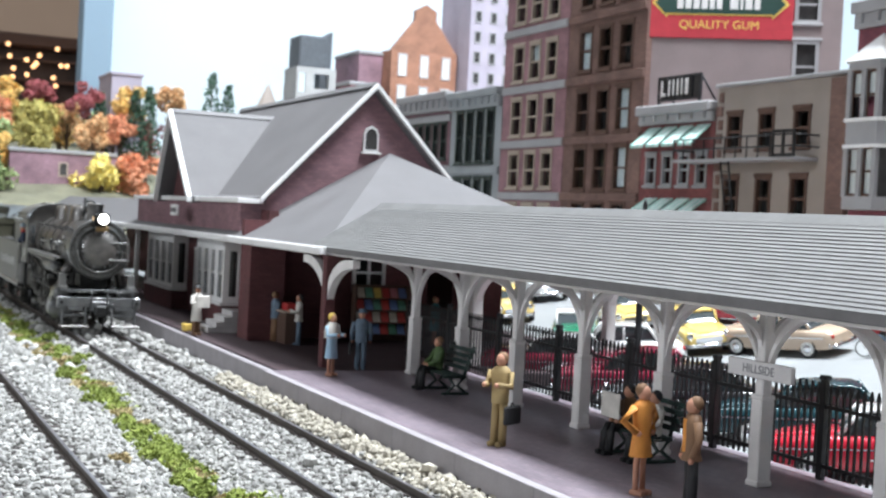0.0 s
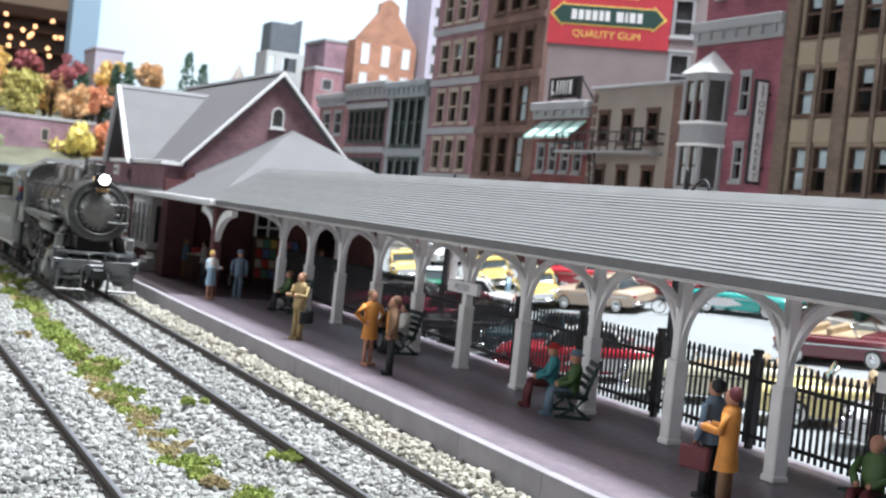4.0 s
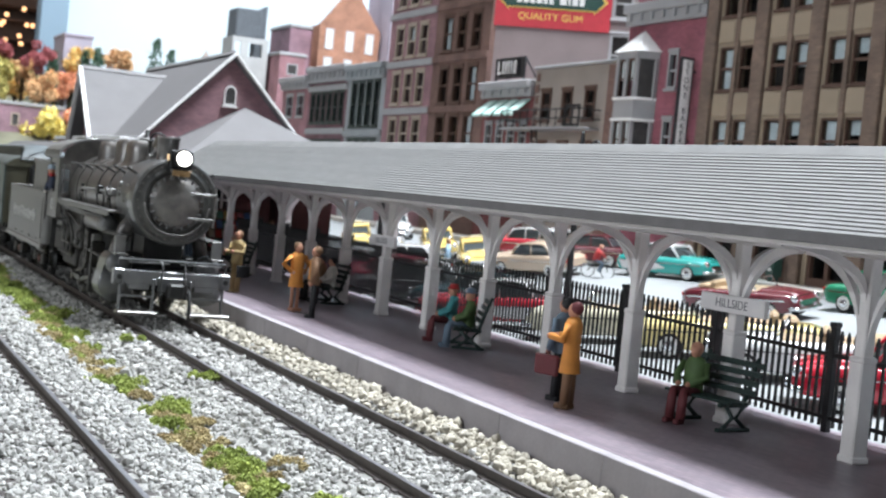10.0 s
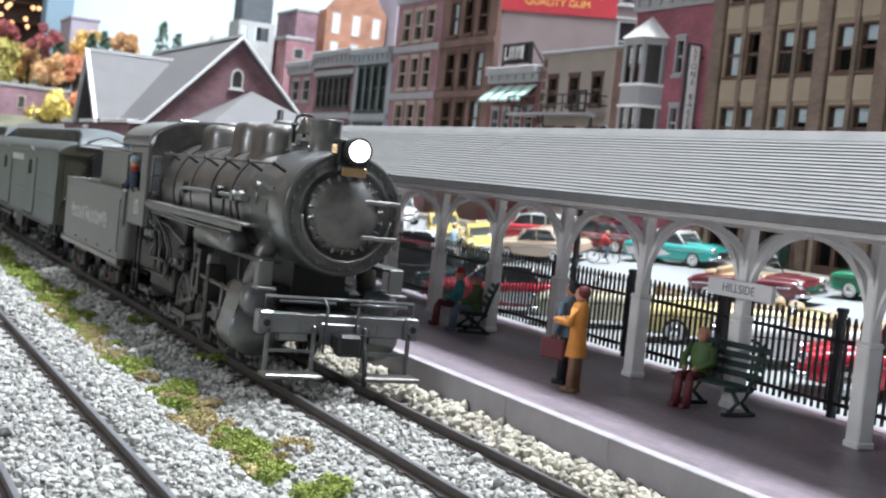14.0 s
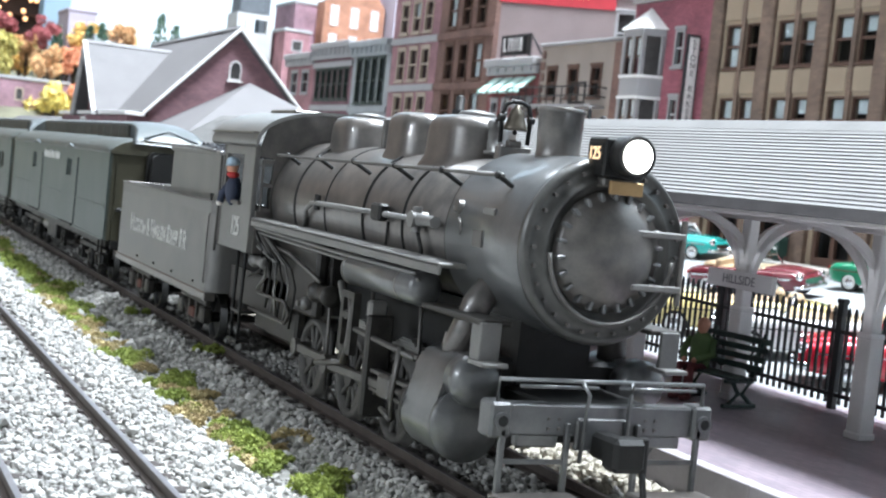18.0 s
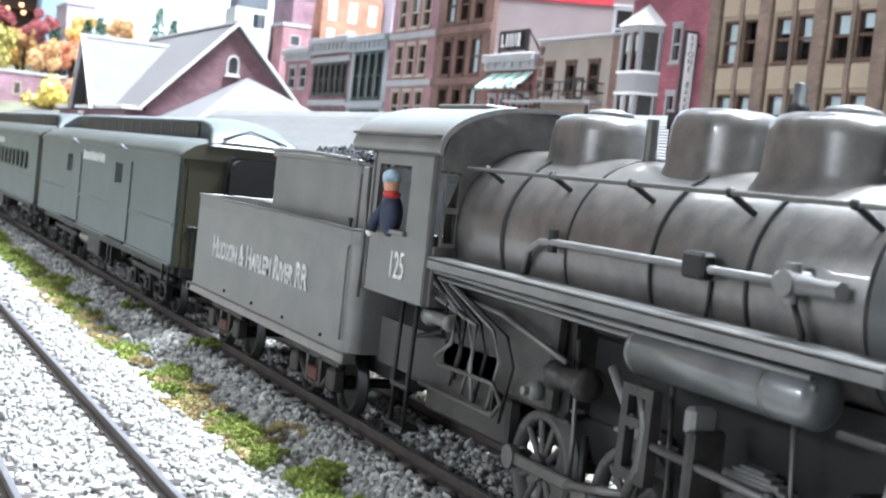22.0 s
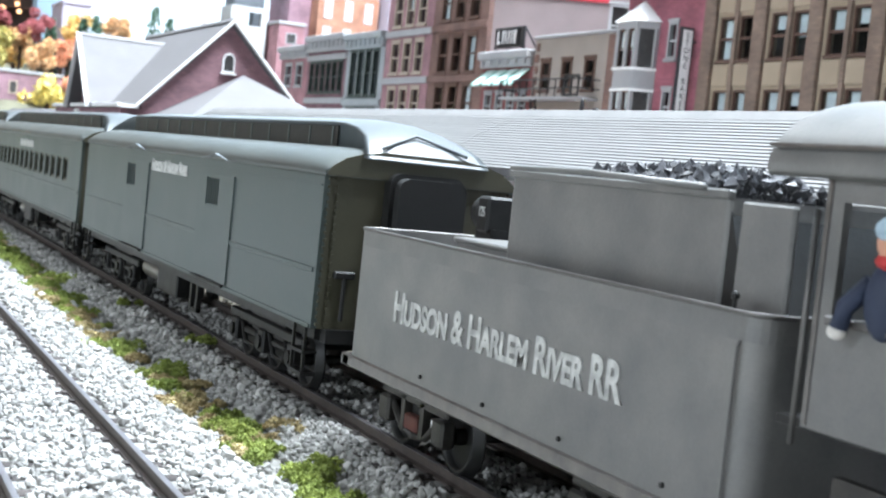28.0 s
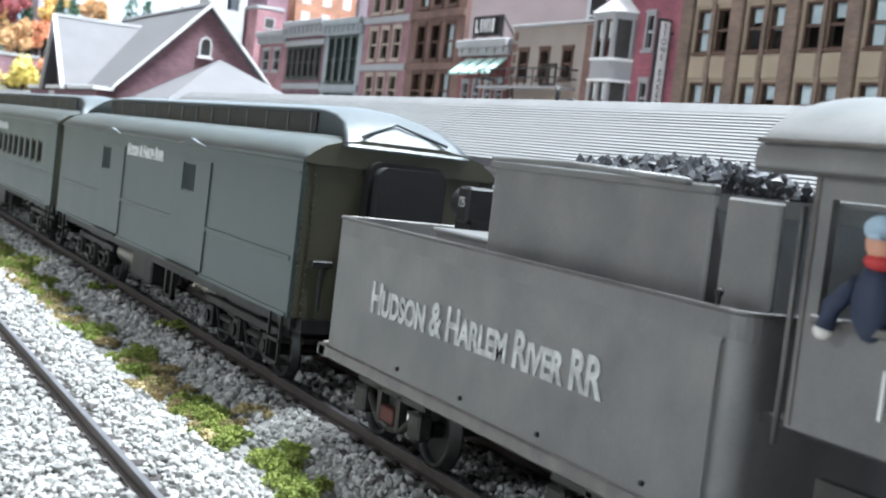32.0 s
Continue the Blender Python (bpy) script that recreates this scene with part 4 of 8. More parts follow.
def office():
    """Broad office block: brown piers, tan spandrels, paired sash windows."""
    b = thing("office_building", "tan office building with brown piers and paired windows", "building", group="town buildings")
    x0, ytop, bays, bw, z1 = 24.4, 41.56, 11, 3.13, 21.0
    rows = [(5.9, 7.55), (8.7, 10.4), (11.6, 13.3), (14.5, 16.2), (17.4, 19.1)]
    holes, doors = [], []
    for k in range(bays):
        ya = ytop - 0.75 - bw * k
        for s, h in rows:
            holes += [(ya - 1.12, ya - 0.12, s, h), (ya - 2.37, ya - 1.37, s, h)]
        doors.append((ya - 2.2, ya - 0.2, 1.62, 4.3))
    y_end = ytop - 0.75 - bw * bays
    part("front_wall", Geo().wall("x", x0, 0.35, y_end, ytop, 1.52, z1, holes + doors), M_OFFICE, b)
    part("side_wall", Geo().box(x0 + 0.35, x0 + 9, ytop - 0.3, ytop, 1.52, z1), M_PIER, b)
    part("side_wall", Geo().box(x0 + 0.35, x0 + 9, y_end, y_end + 0.3, 1.52, z1), M_PIER, b)
    part("back_wall", Geo().box(x0 + 8.7, x0 + 9, y_end + 0.3, ytop - 0.3, 1.52, z1), M_PIER, b)
    part("roof", Geo().box(x0 + 0.3, x0 + 8.7, y_end + 0.3, ytop - 0.3, z1 - 0.6, z1 - 0.4), M_FASCIA, b)
    # Dark backing painted in for the shade inside the offices.
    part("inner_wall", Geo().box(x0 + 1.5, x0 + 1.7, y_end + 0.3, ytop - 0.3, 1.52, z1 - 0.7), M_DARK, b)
    for k in range(bays + 1):
        yc = ytop - 0.36 - bw * k
        part("pier", Geo().box(x0 - 0.2, x0 + 0.02, yc - 0.36, yc + 0.36, 1.52, z1, 0.04), M_PIER, b)
    for k in range(bays):
        ya = ytop - 0.75 - bw * k
        part("mullion", Geo().box(x0 - 0.13, x0 + 0.02, ya - 1.36, ya - 1.13, 4.6, z1 - 0.5, 0.02), M_PIER, b)
        for s, h in rows:
            part("spandrel", Geo().box(x0 - 0.12, x0 + 0.02, ya - 1.1, ya - 0.06, h + 0.12, h + 1.0, 0.05).box(x0 - 0.12, x0 + 0.02, ya - 2.42, ya - 1.38, h + 0.12, h + 1.0, 0.05), M_OFFICE, b)
    for ya, yb, s, h in holes:
        f = Geo().wall("x", x0 + 0.04, 0.14, ya, yb, s, h, [(ya + 0.07, yb - 0.07, s + 0.07, h - 0.08)])
        f.box(x0 + 0.05, x0 + 0.15, ya + 0.1, yb - 0.1, (s + h) / 2 - 0.05, (s + h) / 2 + 0.05)
        f.box(x0 - 0.1, x0 + 0.04, ya - 0.02, yb + 0.02, s - 0.1, s, 0.02)
        win = part("window", f, M_TRIMB, b)
        part("pane", Geo().box(x0 + 0.15, x0 + 0.17, ya + 0.08, yb - 0.08, s + 0.06, h - 0.08), M_GLASS, win)
        if random.random() < 0.95:
            part("blind", Geo().box(x0 + 0.28, x0 + 0.31, ya + 0.08, yb - 0.08, h - (h - s) * random.choice((0.35, 0.5, 0.55, 0.95)), h - 0.08), M_BLIND, win)
    for ya, yb, s, h in doors:
        d = part("shop_door", Geo().wall("x", x0 + 0.05, 0.15, ya, yb, s, h, [(ya + 0.15, ya + 0.9, s + 0.3, h - 0.8), (yb - 0.9, yb - 0.15, s + 0.3, h - 0.8), (ya + 0.15, yb - 0.15, h - 0.65, h - 0.15)]), M_TRIMB, b)
        part("pane", Geo().box(x0 + 0.2, x0 + 0.22, ya + 0.1, yb - 0.1, s + 0.2, h - 0.1), M_GLASS, d)
    part("band", Geo().box(x0 - 0.5, x0 + 0.02, y_end, ytop, 4.45, 4.8, 0.05), M_OFFICE, b)


# ---- room and backdrop ----
M_SKY = shader("painted_sky_backdrop", (0.50, 0.64, 0.74), 0.9, vary=0.05, scale=0.02, bump=0, second=(0.68, 0.75, 0.79))
# Unseen ceiling, grey walls and floor: tones set to limit bounced light.
M_CEIL = shader("grey_unseen_ceiling", (0.42, 0.42, 0.42), 0.9, vary=0.03, scale=0.05, bump=0)
M_ROOM = shader("tan_room_wall", (0.42, 0.30, 0.22), 0.9, vary=0.06, scale=0.05, bump=0)
M_PALEWALL = shader("grey_room_wall", (0.34, 0.34, 0.34), 0.9, vary=0.03, scale=0.05, bump=0)
M_FLOOR = shader("grey_room_floor", (0.16, 0.155, 0.15), 0.8, vary=0.1, scale=0.1, bump=0)


def room():
    part_y = 138.0
    thing("backdrop", "pale blue and white painted sky backdrop", "backdrop", kind="structure", geo=Geo().box(14.6, 150, part_y, part_y + 1, -2, 75).box(66, 67, -60, part_y, -2, 75), material=M_SKY)
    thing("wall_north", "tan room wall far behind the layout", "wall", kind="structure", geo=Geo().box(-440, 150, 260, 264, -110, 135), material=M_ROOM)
    # West wall stands this far out only to leave space for the fill lamp.
    thing("wall_west", "unseen room wall beyond the fill lamp", "wall", kind="structure", geo=Geo().box(-444, -440, -170, 264, -110, 135), material=M_PALEWALL)
    thing("wall_south", "unseen grey room wall behind the viewer", "wall", kind="structure", geo=Geo().box(-440, 150, -174, -170, -110, 135), material=M_PALEWALL)
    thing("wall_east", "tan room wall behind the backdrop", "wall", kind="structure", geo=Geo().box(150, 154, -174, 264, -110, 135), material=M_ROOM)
    thing("ceiling", "unseen room ceiling, grey to cut bounced light", "ceiling", kind="structure", geo=Geo().box(-444, 154, -174, 264, 135, 138), material=M_CEIL)
    thing("floor", "unseen room floor, dark to cut bounced light", "floor", kind="structure", geo=Geo().box(-444, 154, -174, 264, -113, -110), material=M_FLOOR)


def paint(name, color, rough=0.65):
    return shader(name, color, rough, vary=0.12, scale=5, bump=0.05)


F_NAVY, F_RED, F_SKIN, F_PALEBLUE, F_WHITE = paint("navy_figure_paint", (0.02, 0.028, 0.055)), paint("red_figure_paint", (0.40, 0.03, 0.03)), paint("skin_figure_paint", (0.48, 0.24, 0.16)), paint("pale_blue_figure_paint", (0.34, 0.44, 0.52)), paint("off_white_figure_paint", (0.6, 0.57, 0.53))


# ---- the train ----
M_LOCO = shader("weathered_graphite_paint", (0.088, 0.084, 0.081), 0.36, 0.25, vary=0.25, scale=4.5, bump=0.10, fine=32, spec=0.75, second=(0.135, 0.122, 0.112), coat=0.3)
M_SMOKE = shader("graphite_smokebox_paint", (0.092, 0.096, 0.100), 0.33, 0.3, vary=0.2, scale=2.8, bump=0.09, fine=30, spec=0.8, second=(0.135, 0.138, 0.140), coat=0.35)
M_FRONT = shader("dark_graphite_paint", (0.052, 0.052, 0.050), 0.34, 0.25, vary=0.25, scale=4, bump=0.1, fine=30, spec=0.7, second=(0.075, 0.074, 0.070))
# Near-black for black parts and for shade painted into gaps and holes.
M_VOID = shader("near_black", (0.008, 0.008, 0.008), 0.8, vary=0.2)
# Grimy underframe black, set darker to carry the shade below the boiler.
M_LOWER = shader("shaded_grimy_underframe", (0.028, 0.027, 0.026), 0.5, 0.2, vary=0.3, scale=3.5, bump=0.15, fine=26, second=(0.05, 0.046, 0.042))
M_BELL = shader("tarnished_bell_metal", (0.12, 0.105, 0.085), 0.35, 0.7, vary=0.2, scale=4, bump=0.05)
M_LOCOGREY = shader("dusty_grey_locomotive_paint", (0.128, 0.129, 0.127), 0.44, 0.1, vary=0.2, scale=1.6, bump=0.12, fine=34, spec=0.6, second=(0.165, 0.160, 0.152))
M_RUN = shader("oily_black_running_gear", (0.015, 0.015, 0.015), 0.5, 0.3, vary=0.3, scale=3, bump=0.15)
M_WHEEL = shader("dusty_grey_wheel", (0.075, 0.072, 0.068), 0.6, 0.1, vary=0.3, scale=5, bump=0.12)
M_ROD = shader("dusty_steel_rod", (0.12, 0.115, 0.11), 0.45, 0.6, vary=0.2, scale=3, bump=0.1)
M_BRASS = shader("dull_brass", (0.33, 0.22, 0.11), 0.4, 0.8, vary=0.15, bump=0.05)
M_COAL = shader("coal", (0.035, 0.036, 0.042), 0.45, vary=0.4, scale=5, bump=0.4, island=0.5)
M_PULL = shader("pullman_green_paint", (0.057, 0.075, 0.074), 0.42, vary=0.10, scale=0.8, bump=0.08, fine=12, spec=0.4)
M_PULLEND = shader("olive_car_end_paint", (0.055, 0.052, 0.034), 0.5, vary=0.12, scale=1.0, bump=0.08)
M_ROOFSIDE = shader("grey_green_roof_paint", (0.066, 0.075, 0.072), 0.45, vary=0.12, scale=0.8, bump=0.06, spec=0.4)
M_CARROOF = shader("grey_car_roof", (0.088, 0.100, 0.106), 0.42, vary=0.10, scale=0.7, bump=0.05, spec=0.5)
M_LETTER = shader("worn_pale_lettering", (0.33, 0.33, 0.32), 0.7, vary=0.2, scale=7, bump=0, second=(0.56, 0.56, 0.54))
M_LETTERW = shader("white_lettering", (0.58, 0.58, 0.56), 0.7, vary=0.1, scale=6, bump=0)
M_RED = shader("rusty_red_spring", (0.10, 0.035, 0.028), 0.7, vary=0.3)
M_HEADLIGHT = glowing("lit_headlight", (1.0, 0.96, 0.90), 9.0)
M_NUMBER = glowing("lit_number_board", (1.0, 0.72, 0.42), 0.7)

STACK = [(0, 56.05), (1, 53.3), (2, 50.25), (3, 47.5), (4, 44.6), (5, 41.65), (6, 38.9), (7, 36.4), (8, 33.7), (9, 30.9), (10, 28.15), (11, 25.3), (12, 22.55), (13, 20.1), (14, 17.8), (15, 15.7),
         (16, 13.75), (17, 11.88), (18, 10.05), (19, 8.22), (20, 6.48), (21, 4.9), (22, 3.17), (23, 1.47), (24, -0.25), (25, -1.88), (26, -3.25), (27, -4.25), (28, -4.8), (29, -5.0), (30, -5.03), (31, -5.03), (32, -5.03)]


def stack_y(t):
    """Where the smoke stack stands along the track at a time: a smooth run through the table."""
    i = min(int(t), 31)
    p = [STACK[max(0, min(32, i + k))][1] for k in (-1, 0, 1, 2)]
    f = t - i
    return p[1] + 0.5 * f * (p[2] - p[0] + f * (2 * p[0] - 5 * p[1] + 4 * p[2] - p[3] + f * (3 * (p[1] - p[2]) + p[3] - p[0])))


def drawbar_play(t):
    """How far the locomotive runs ahead of its tender as the train comes to a stand."""
    f = max(0.0, min(1.0, (t - 22.5) / 5.0))
    return 0.22 * f * f * (3 - 2 * f)


TIMES = [0.2 * k for k in range(148)] + [32.0]
ROLLERS, TRAIN = [], []


def text_mesh(name, words, size, material, squeeze=1.0, depth=0.01, turn=(90, 0, -90), spacing=1.0, small=False, bold=0.0):
    """Lettering in the built-in font as a mesh, centred, that stands upright and reads from -x."""
    data = bpy.data.curves.new(name, "FONT")
    data.body, data.size, data.align_x, data.align_y, data.extrude, data.space_character = words, size * K, "CENTER", "CENTER", depth * K, spacing
    data.offset = bold * K
    if small:
        data.small_caps_scale = 0.78
        for mark in data.body_format:
            mark.use_small_caps = True
    ob = bpy.data.objects.new(name, data)
    scene.collection.objects.link(ob)
    mesh = bpy.data.meshes.new_from_object(ob.evaluated_get(bpy.context.evaluated_depsgraph_get()))
    bpy.data.objects.remove(ob)
    mesh.transform(pose(0, 0, 0, *turn) @ Matrix.Diagonal((squeeze, 1, 1, 1)))
    mesh.materials.clear()
    mesh.materials.append(material)
    return mesh


def wheelset(parent, u, r, gauge, spokes, name="wheelset", counter=False, crank=0.0):
    """Two wheels on an axle across the track; it turns as the train rolls."""
    axle = part(name, Geo().cyl((-gauge, 0, 0), (gauge, 0, 0), 0.07, seg=10), M_RUN, parent, at=(0, u, r))
    for s in (-1, 1):
        g = Geo()
        x0, x1 = s * (gauge - 0.07), s * (gauge + 0.06)
        ring = [(x0, r * 0.84), (x0, r + 0.045), (x0 + s * 0.03, r + 0.045), (x0 + s * 0.035, r), (x1, r * 0.99), (x1, r * 0.84)]
        seg = 28
        rings = [[(x, rr * math.cos(2 * math.pi * i / seg), rr * math.sin(2 * math.pi * i / seg)) for i in range(seg)] for x, rr in ring + ring[:1]]
        verts = [p for q in rings for p in q]
        g.add(verts, [(k * seg + i, k * seg + (i + 1) % seg, (k + 1) * seg + (i + 1) % seg, (k + 1) * seg + i) for k in range(len(ring)) for i in range(seg)], True)
        if spokes:
            g.cyl((x0, 0, 0), (x1 + s * 0.03, 0, 0), r * 0.24, seg=16)
            for i in range(spokes):
                a = 2 * math.pi * i / spokes
                g.cyl(((x0 + x1) / 2, 0.2 * r * math.cos(a), 0.2 * r * math.sin(a)), ((x0 + x1) / 2, 0.87 * r * math.cos(a), 0.87 * r * math.sin(a)), 0.042, 0.034, seg=6, caps=False)
            if counter:
                outline = [(0.86 * r * math.cos(a), 0.86 * r * math.sin(a)) for a in np.linspace(math.pi * 0.72, math.pi * 1.28, 9)]
                g.prism(outline, "x", x0 + s * 0.02, x1 - s * 0.01)
            if crank:
                g.cyl((x1 - s * 0.02, crank, 0), (x1 + s * 0.2, crank, 0), 0.075, seg=12)
        else:
            g.cyl((x0, 0, 0), (x0 + s * 0.05, 0, 0), r * 0.86, seg=seg)
            g.cyl((x0, 0, 0), (x1 + s * 0.04, 0, 0), r * 0.22, seg=12)
        part("wheel", g, M_WHEEL if spokes else M_RUN, axle)
    ROLLERS.append((axle, u, r))
    return axle


def rounded(cx, cy, lx, ly, r, n=5):
    """A rounded rectangle as points round the outline."""
    pts = []
    for qx, qy, a0 in ((1, 1, 0), (-1, 1, 90), (-1, -1, 180), (1, -1, 270)):
        for i in range(n + 1):
            a = radians(a0 + 90 * i / n)
            pts.append((cx + qx * (lx - r) + r * math.cos(a), cy + qy * (ly - r) + r * math.sin(a)))
    return pts


def locomotive():
    t = thing("steam_locomotive", "weathered dark grey steam switching locomotive with a lit headlight", "locomotive")
    TRAIN.append(t)
    bz = 2.73
    # Boiler, smokebox and firebox
    boiler = part("boiler", Geo().lathe((0, 0.62, bz), (0, 1, 0), [(0, 0.86), (0.01, 0.87), (3.0, 0.90), (4.2, 0.93), (6.2, 0.96), (6.65, 0.96)], 48), M_LOCO, t)
    for u, w, b in ((0.64, 0.07, 0.06), (2.05, 0.03, 0.0), (3.35, 0.03, 0.0), (4.75, 0.03, 0.0), (6.0, 0.06, 0.01)):
        part("boiler_band", Geo().lathe((0, u, bz), (0, 1, 0), [(0, 0.86 + 0.012 * u), (0.0, 0.888 + 0.0115 * u + b), (w, 0.888 + 0.0115 * u + b), (w, 0.86 + 0.012 * u)], 48), M_RUN, boiler)
    part("smokebox", Geo().lathe((0, -1.15, bz), (0, 1, 0), [(0, 0.95), (0.05, 0.97), (1.80, 0.97), (1.83, 0.9)], 48), M_SMOKE, t)
    front_ = part("smokebox_front", Geo().lathe((0, -1.17, bz), (0, 1, 0), [(-0.04, 0.62), (-0.04, 0.70), (-0.09, 0.72), (-0.09, 0.76), (-0.04, 0.78), (-0.05, 0.90), (-0.07, 0.93), (0.0, 0.985), (0.05, 0.985)], 48), M_FRONT, t)
    g = Geo()
    for i in range(28):
        a = 2 * math.pi * i / 28
        g.cyl((0.86 * math.cos(a), -1.22, bz + 0.86 * math.sin(a)), (0.86 * math.cos(a), -1.26, bz + 0.86 * math.sin(a)), 0.022, seg=6)
    part("rivet_ring", g, M_LOCO, front_)
    door = part("smokebox_door", Geo().lathe((0, -1.23, bz), (0, 1, 0), [(-0.21, 0.02), (-0.20, 0.18), (-0.175, 0.34), (-0.13, 0.46), (-0.09, 0.53), (-0.04, 0.57), (0, 0.64)], 40), M_LOCO, t, "domed round smokebox door")
    for i in range(22):
        a = 2 * math.pi * (i + 0.5) / 22
        ca, sa = math.cos(a), math.sin(a)
        part("door_dog", Geo().box(-0.022, 0.022, -0.05, 0.035, -0.05, 0.05, 0.012), M_SMOKE, door, at=(0.585 * ca, -1.28, bz + 0.585 * sa, 0, 90 - math.degrees(a), 0))
    for dz in (0.23, -0.33):
        part("hinge_strap", Geo().box(0.25, 0.86, -1.40, -1.33, bz + dz - 0.035, bz + dz + 0.035, 0.015), M_LOCOGREY, door)
    part("hinge_post", Geo().cyl((0.86, -1.34, bz - 0.5), (0.86, -1.34, bz + 0.4), 0.035, seg=8), M_LOCO, door)
    part("front_handrail", Geo().tube([(0.74 * math.cos(a), -1.36, bz + 0.74 * math.sin(a)) for a in np.linspace(math.pi * 1.02, math.pi * 1.98, 18)], 0.026), M_ROD, t)
    # Headlight with its number box
    h = part("headlight", Geo().lathe((0, -1.62, 3.73), (0, 1, 0), [(0.0, 0.18), (-0.02, 0.205), (0.03, 0.21), (0.32, 0.20), (0.34, 0.1)], 28), M_RUN, t, "lit round headlight")
    part("lens", Geo().lathe((0, -1.66, 3.73), (0, 1, 0), [(-0.02, 0.02), (-0.01, 0.10), (0.02, 0.165), (0.04, 0.165)], 28), M_HEADLIGHT, h)
    part("number_box", Geo().box(-0.25, 0.25, -1.40, -1.06, 3.50, 3.90, 0.02), M_RUN, h)
    part("number_glass", Geo().box(-0.262, -0.25, -1.37, -1.09, 3.62, 3.84), M_VOID, h)
    part("number", None, None, h, at=(-0.264, -1.23, 3.73), mesh=text_mesh("number", "125", 0.19, M_NUMBER, 0.8))
    part("bracket", Geo().box(-0.2, 0.2, -1.35, -1.1, 3.40, 3.5, 0.02).box(-0.05, 0.05, -1.3, -1.15, 3.3, 3.6), M_LOCO, h)
    part("number_plate", Geo().box(-0.2, 0.2, -1.49, -1.45, 3.33, 3.47, 0.01), M_BRASS, h, "dull brass plate")
    # Stack, bell, domes
    part("chimney", Geo().lathe((0, 0, 3.5), (0, 0, 1), [(0, 0.42), (0.07, 0.31), (0.16, 0.255), (0.24, 0.245), (0.66, 0.258), (0.665, 0.275), (0.72, 0.275), (0.72, 0.22), (0.5, 0.2)], 28), M_LOCO, t)
    bell = part("bell", Geo().lathe((0, 1.15, 3.93), (0, 0, 1), [(0, 0.165), (0.03, 0.16), (0.08, 0.135), (0.17, 0.105), (0.25, 0.09), (0.29, 0.05), (0.33, 0.035)], 20), M_BELL, t, "tarnished bell in an iron yoke")
    part("yoke", Geo().tube([(0.2, 1.15, 3.75), (0.215, 1.15, 4.10), (0.17, 1.15, 4.25), (0.07, 1.15, 4.30), (-0.07, 1.15, 4.30), (-0.17, 1.15, 4.25), (-0.215, 1.15, 4.10), (-0.2, 1.15, 3.75)], 0.032, 8), M_RUN, bell)
    part("yoke_pivot", Geo().cyl((-0.26, 1.15, 4.08), (-0.18, 1.15, 4.08), 0.05, seg=10).cyl((0.18, 1.15, 4.08), (0.26, 1.15, 4.08), 0.05, seg=10), M_RUN, bell)
    part("bell_stand", Geo().box(-0.24, 0.24, 1.08, 1.22, 3.40, 3.72, 0.02).box(-0.1, 0.1, 1.10, 1.20, 3.70, 3.80, 0.02), M_LOCO, bell)
    part("clapper", Geo().cyl((0, 1.15, 3.90), (0, 1.15, 4.1), 0.02, seg=6).ball((0, 1.15, 3.90), 0.035, seg=8, rings=5), M_RUN, bell)
    bell.scale, bell.location = (0.9, 0.9, 0.9), (0, (1.15 * 0.1 - 0.08) * K, 4.28 * 0.1 * K)
    ringer = part("bell_ringer", Geo().lathe((-0.06, 1.50, 3.66), (0, 0, 1), [(0, 0.10), (0.04, 0.10), (0.05, 0.065), (0.30, 0.065), (0.31, 0.085), (0.40, 0.085), (0.42, 0.04)], 14), M_LOCOGREY, t, "small upright ringing cylinder behind the bell")
    part("ringer_rod", Geo().tube([(-0.06, 1.50, 4.05), (-0.08, 1.30, 4.12), (-0.12, 1.12, 4.14)], 0.025), M_RUN, ringer)
    for u, lx, ly, top in ((2.22, 0.46, 0.64, 4.12), (3.72, 0.42, 0.55, 4.15), (5.82, 0.45, 0.60, 4.08)):
        rings = []
        for z, k in ((3.20, 1.55), (3.42, 1.24), (3.52, 1.10), (3.62, 1.02), (top - 0.18, 0.99), (top - 0.09, 0.94), (top - 0.03, 0.84), (top, 0.66), (top + 0.01, 0.4)):
            rings.append([(x, y, z) for x, y in rounded(0, u, lx * k, ly * k, min(lx, ly) * k * 0.85, 6)])
        d = part("dome", Geo().loft(rings), M_LOCO, t)
        if u != 3.72:
            part("dome_lid", Geo().lathe((0, u - 0.1, top - 0.01), (0, 0, 1), [(0, 0.22), (0.03, 0.24), (0.06, 0.22), (0.09, 0.1)], 18), M_LOCOGREY, d)
    part("whistle", Geo().cyl((0.1, 4.72, 3.6), (0.1, 4.72, 3.98), 0.05, seg=8).cyl((0.1, 4.72, 3.98), (0.1, 4.72, 4.14), 0.075, seg=10), M_RUN, t)
    part("pop_valve", Geo().lathe((0.15, 2.98, 3.5), (0, 0, 1), [(0, 0.07), (0.62, 0.07), (0.63, 0.1), (0.72, 0.1), (0.74, 0.06), (0.9, 0.06), (0.92, 0.02)], 12), M_RUN, t)
    part("safety_valve", Geo().cyl((-0.12, 4.76, 3.6), (-0.12, 4.76, 4.05), 0.06, seg=8), M_ROD, t)
    for s in (-1, 1):
        x = s * 0.97
        rail = part("handrail", Geo().tube([(s * 0.93, -0.55, 3.41), (x, 1.5, 3.41), (s * 1.0, 6.9, 3.40)], 0.024), M_ROD, t)
        for u in (-0.5, 0.9, 2.3, 3.7, 5.1, 6.5):
            part("stanchion", Geo().cyl((s * 0.70, u, 3.26), (x, u, 3.41), 0.03, seg=6).ball((x, u, 3.41), 0.045, seg=8, rings=5), M_RUN, rail)
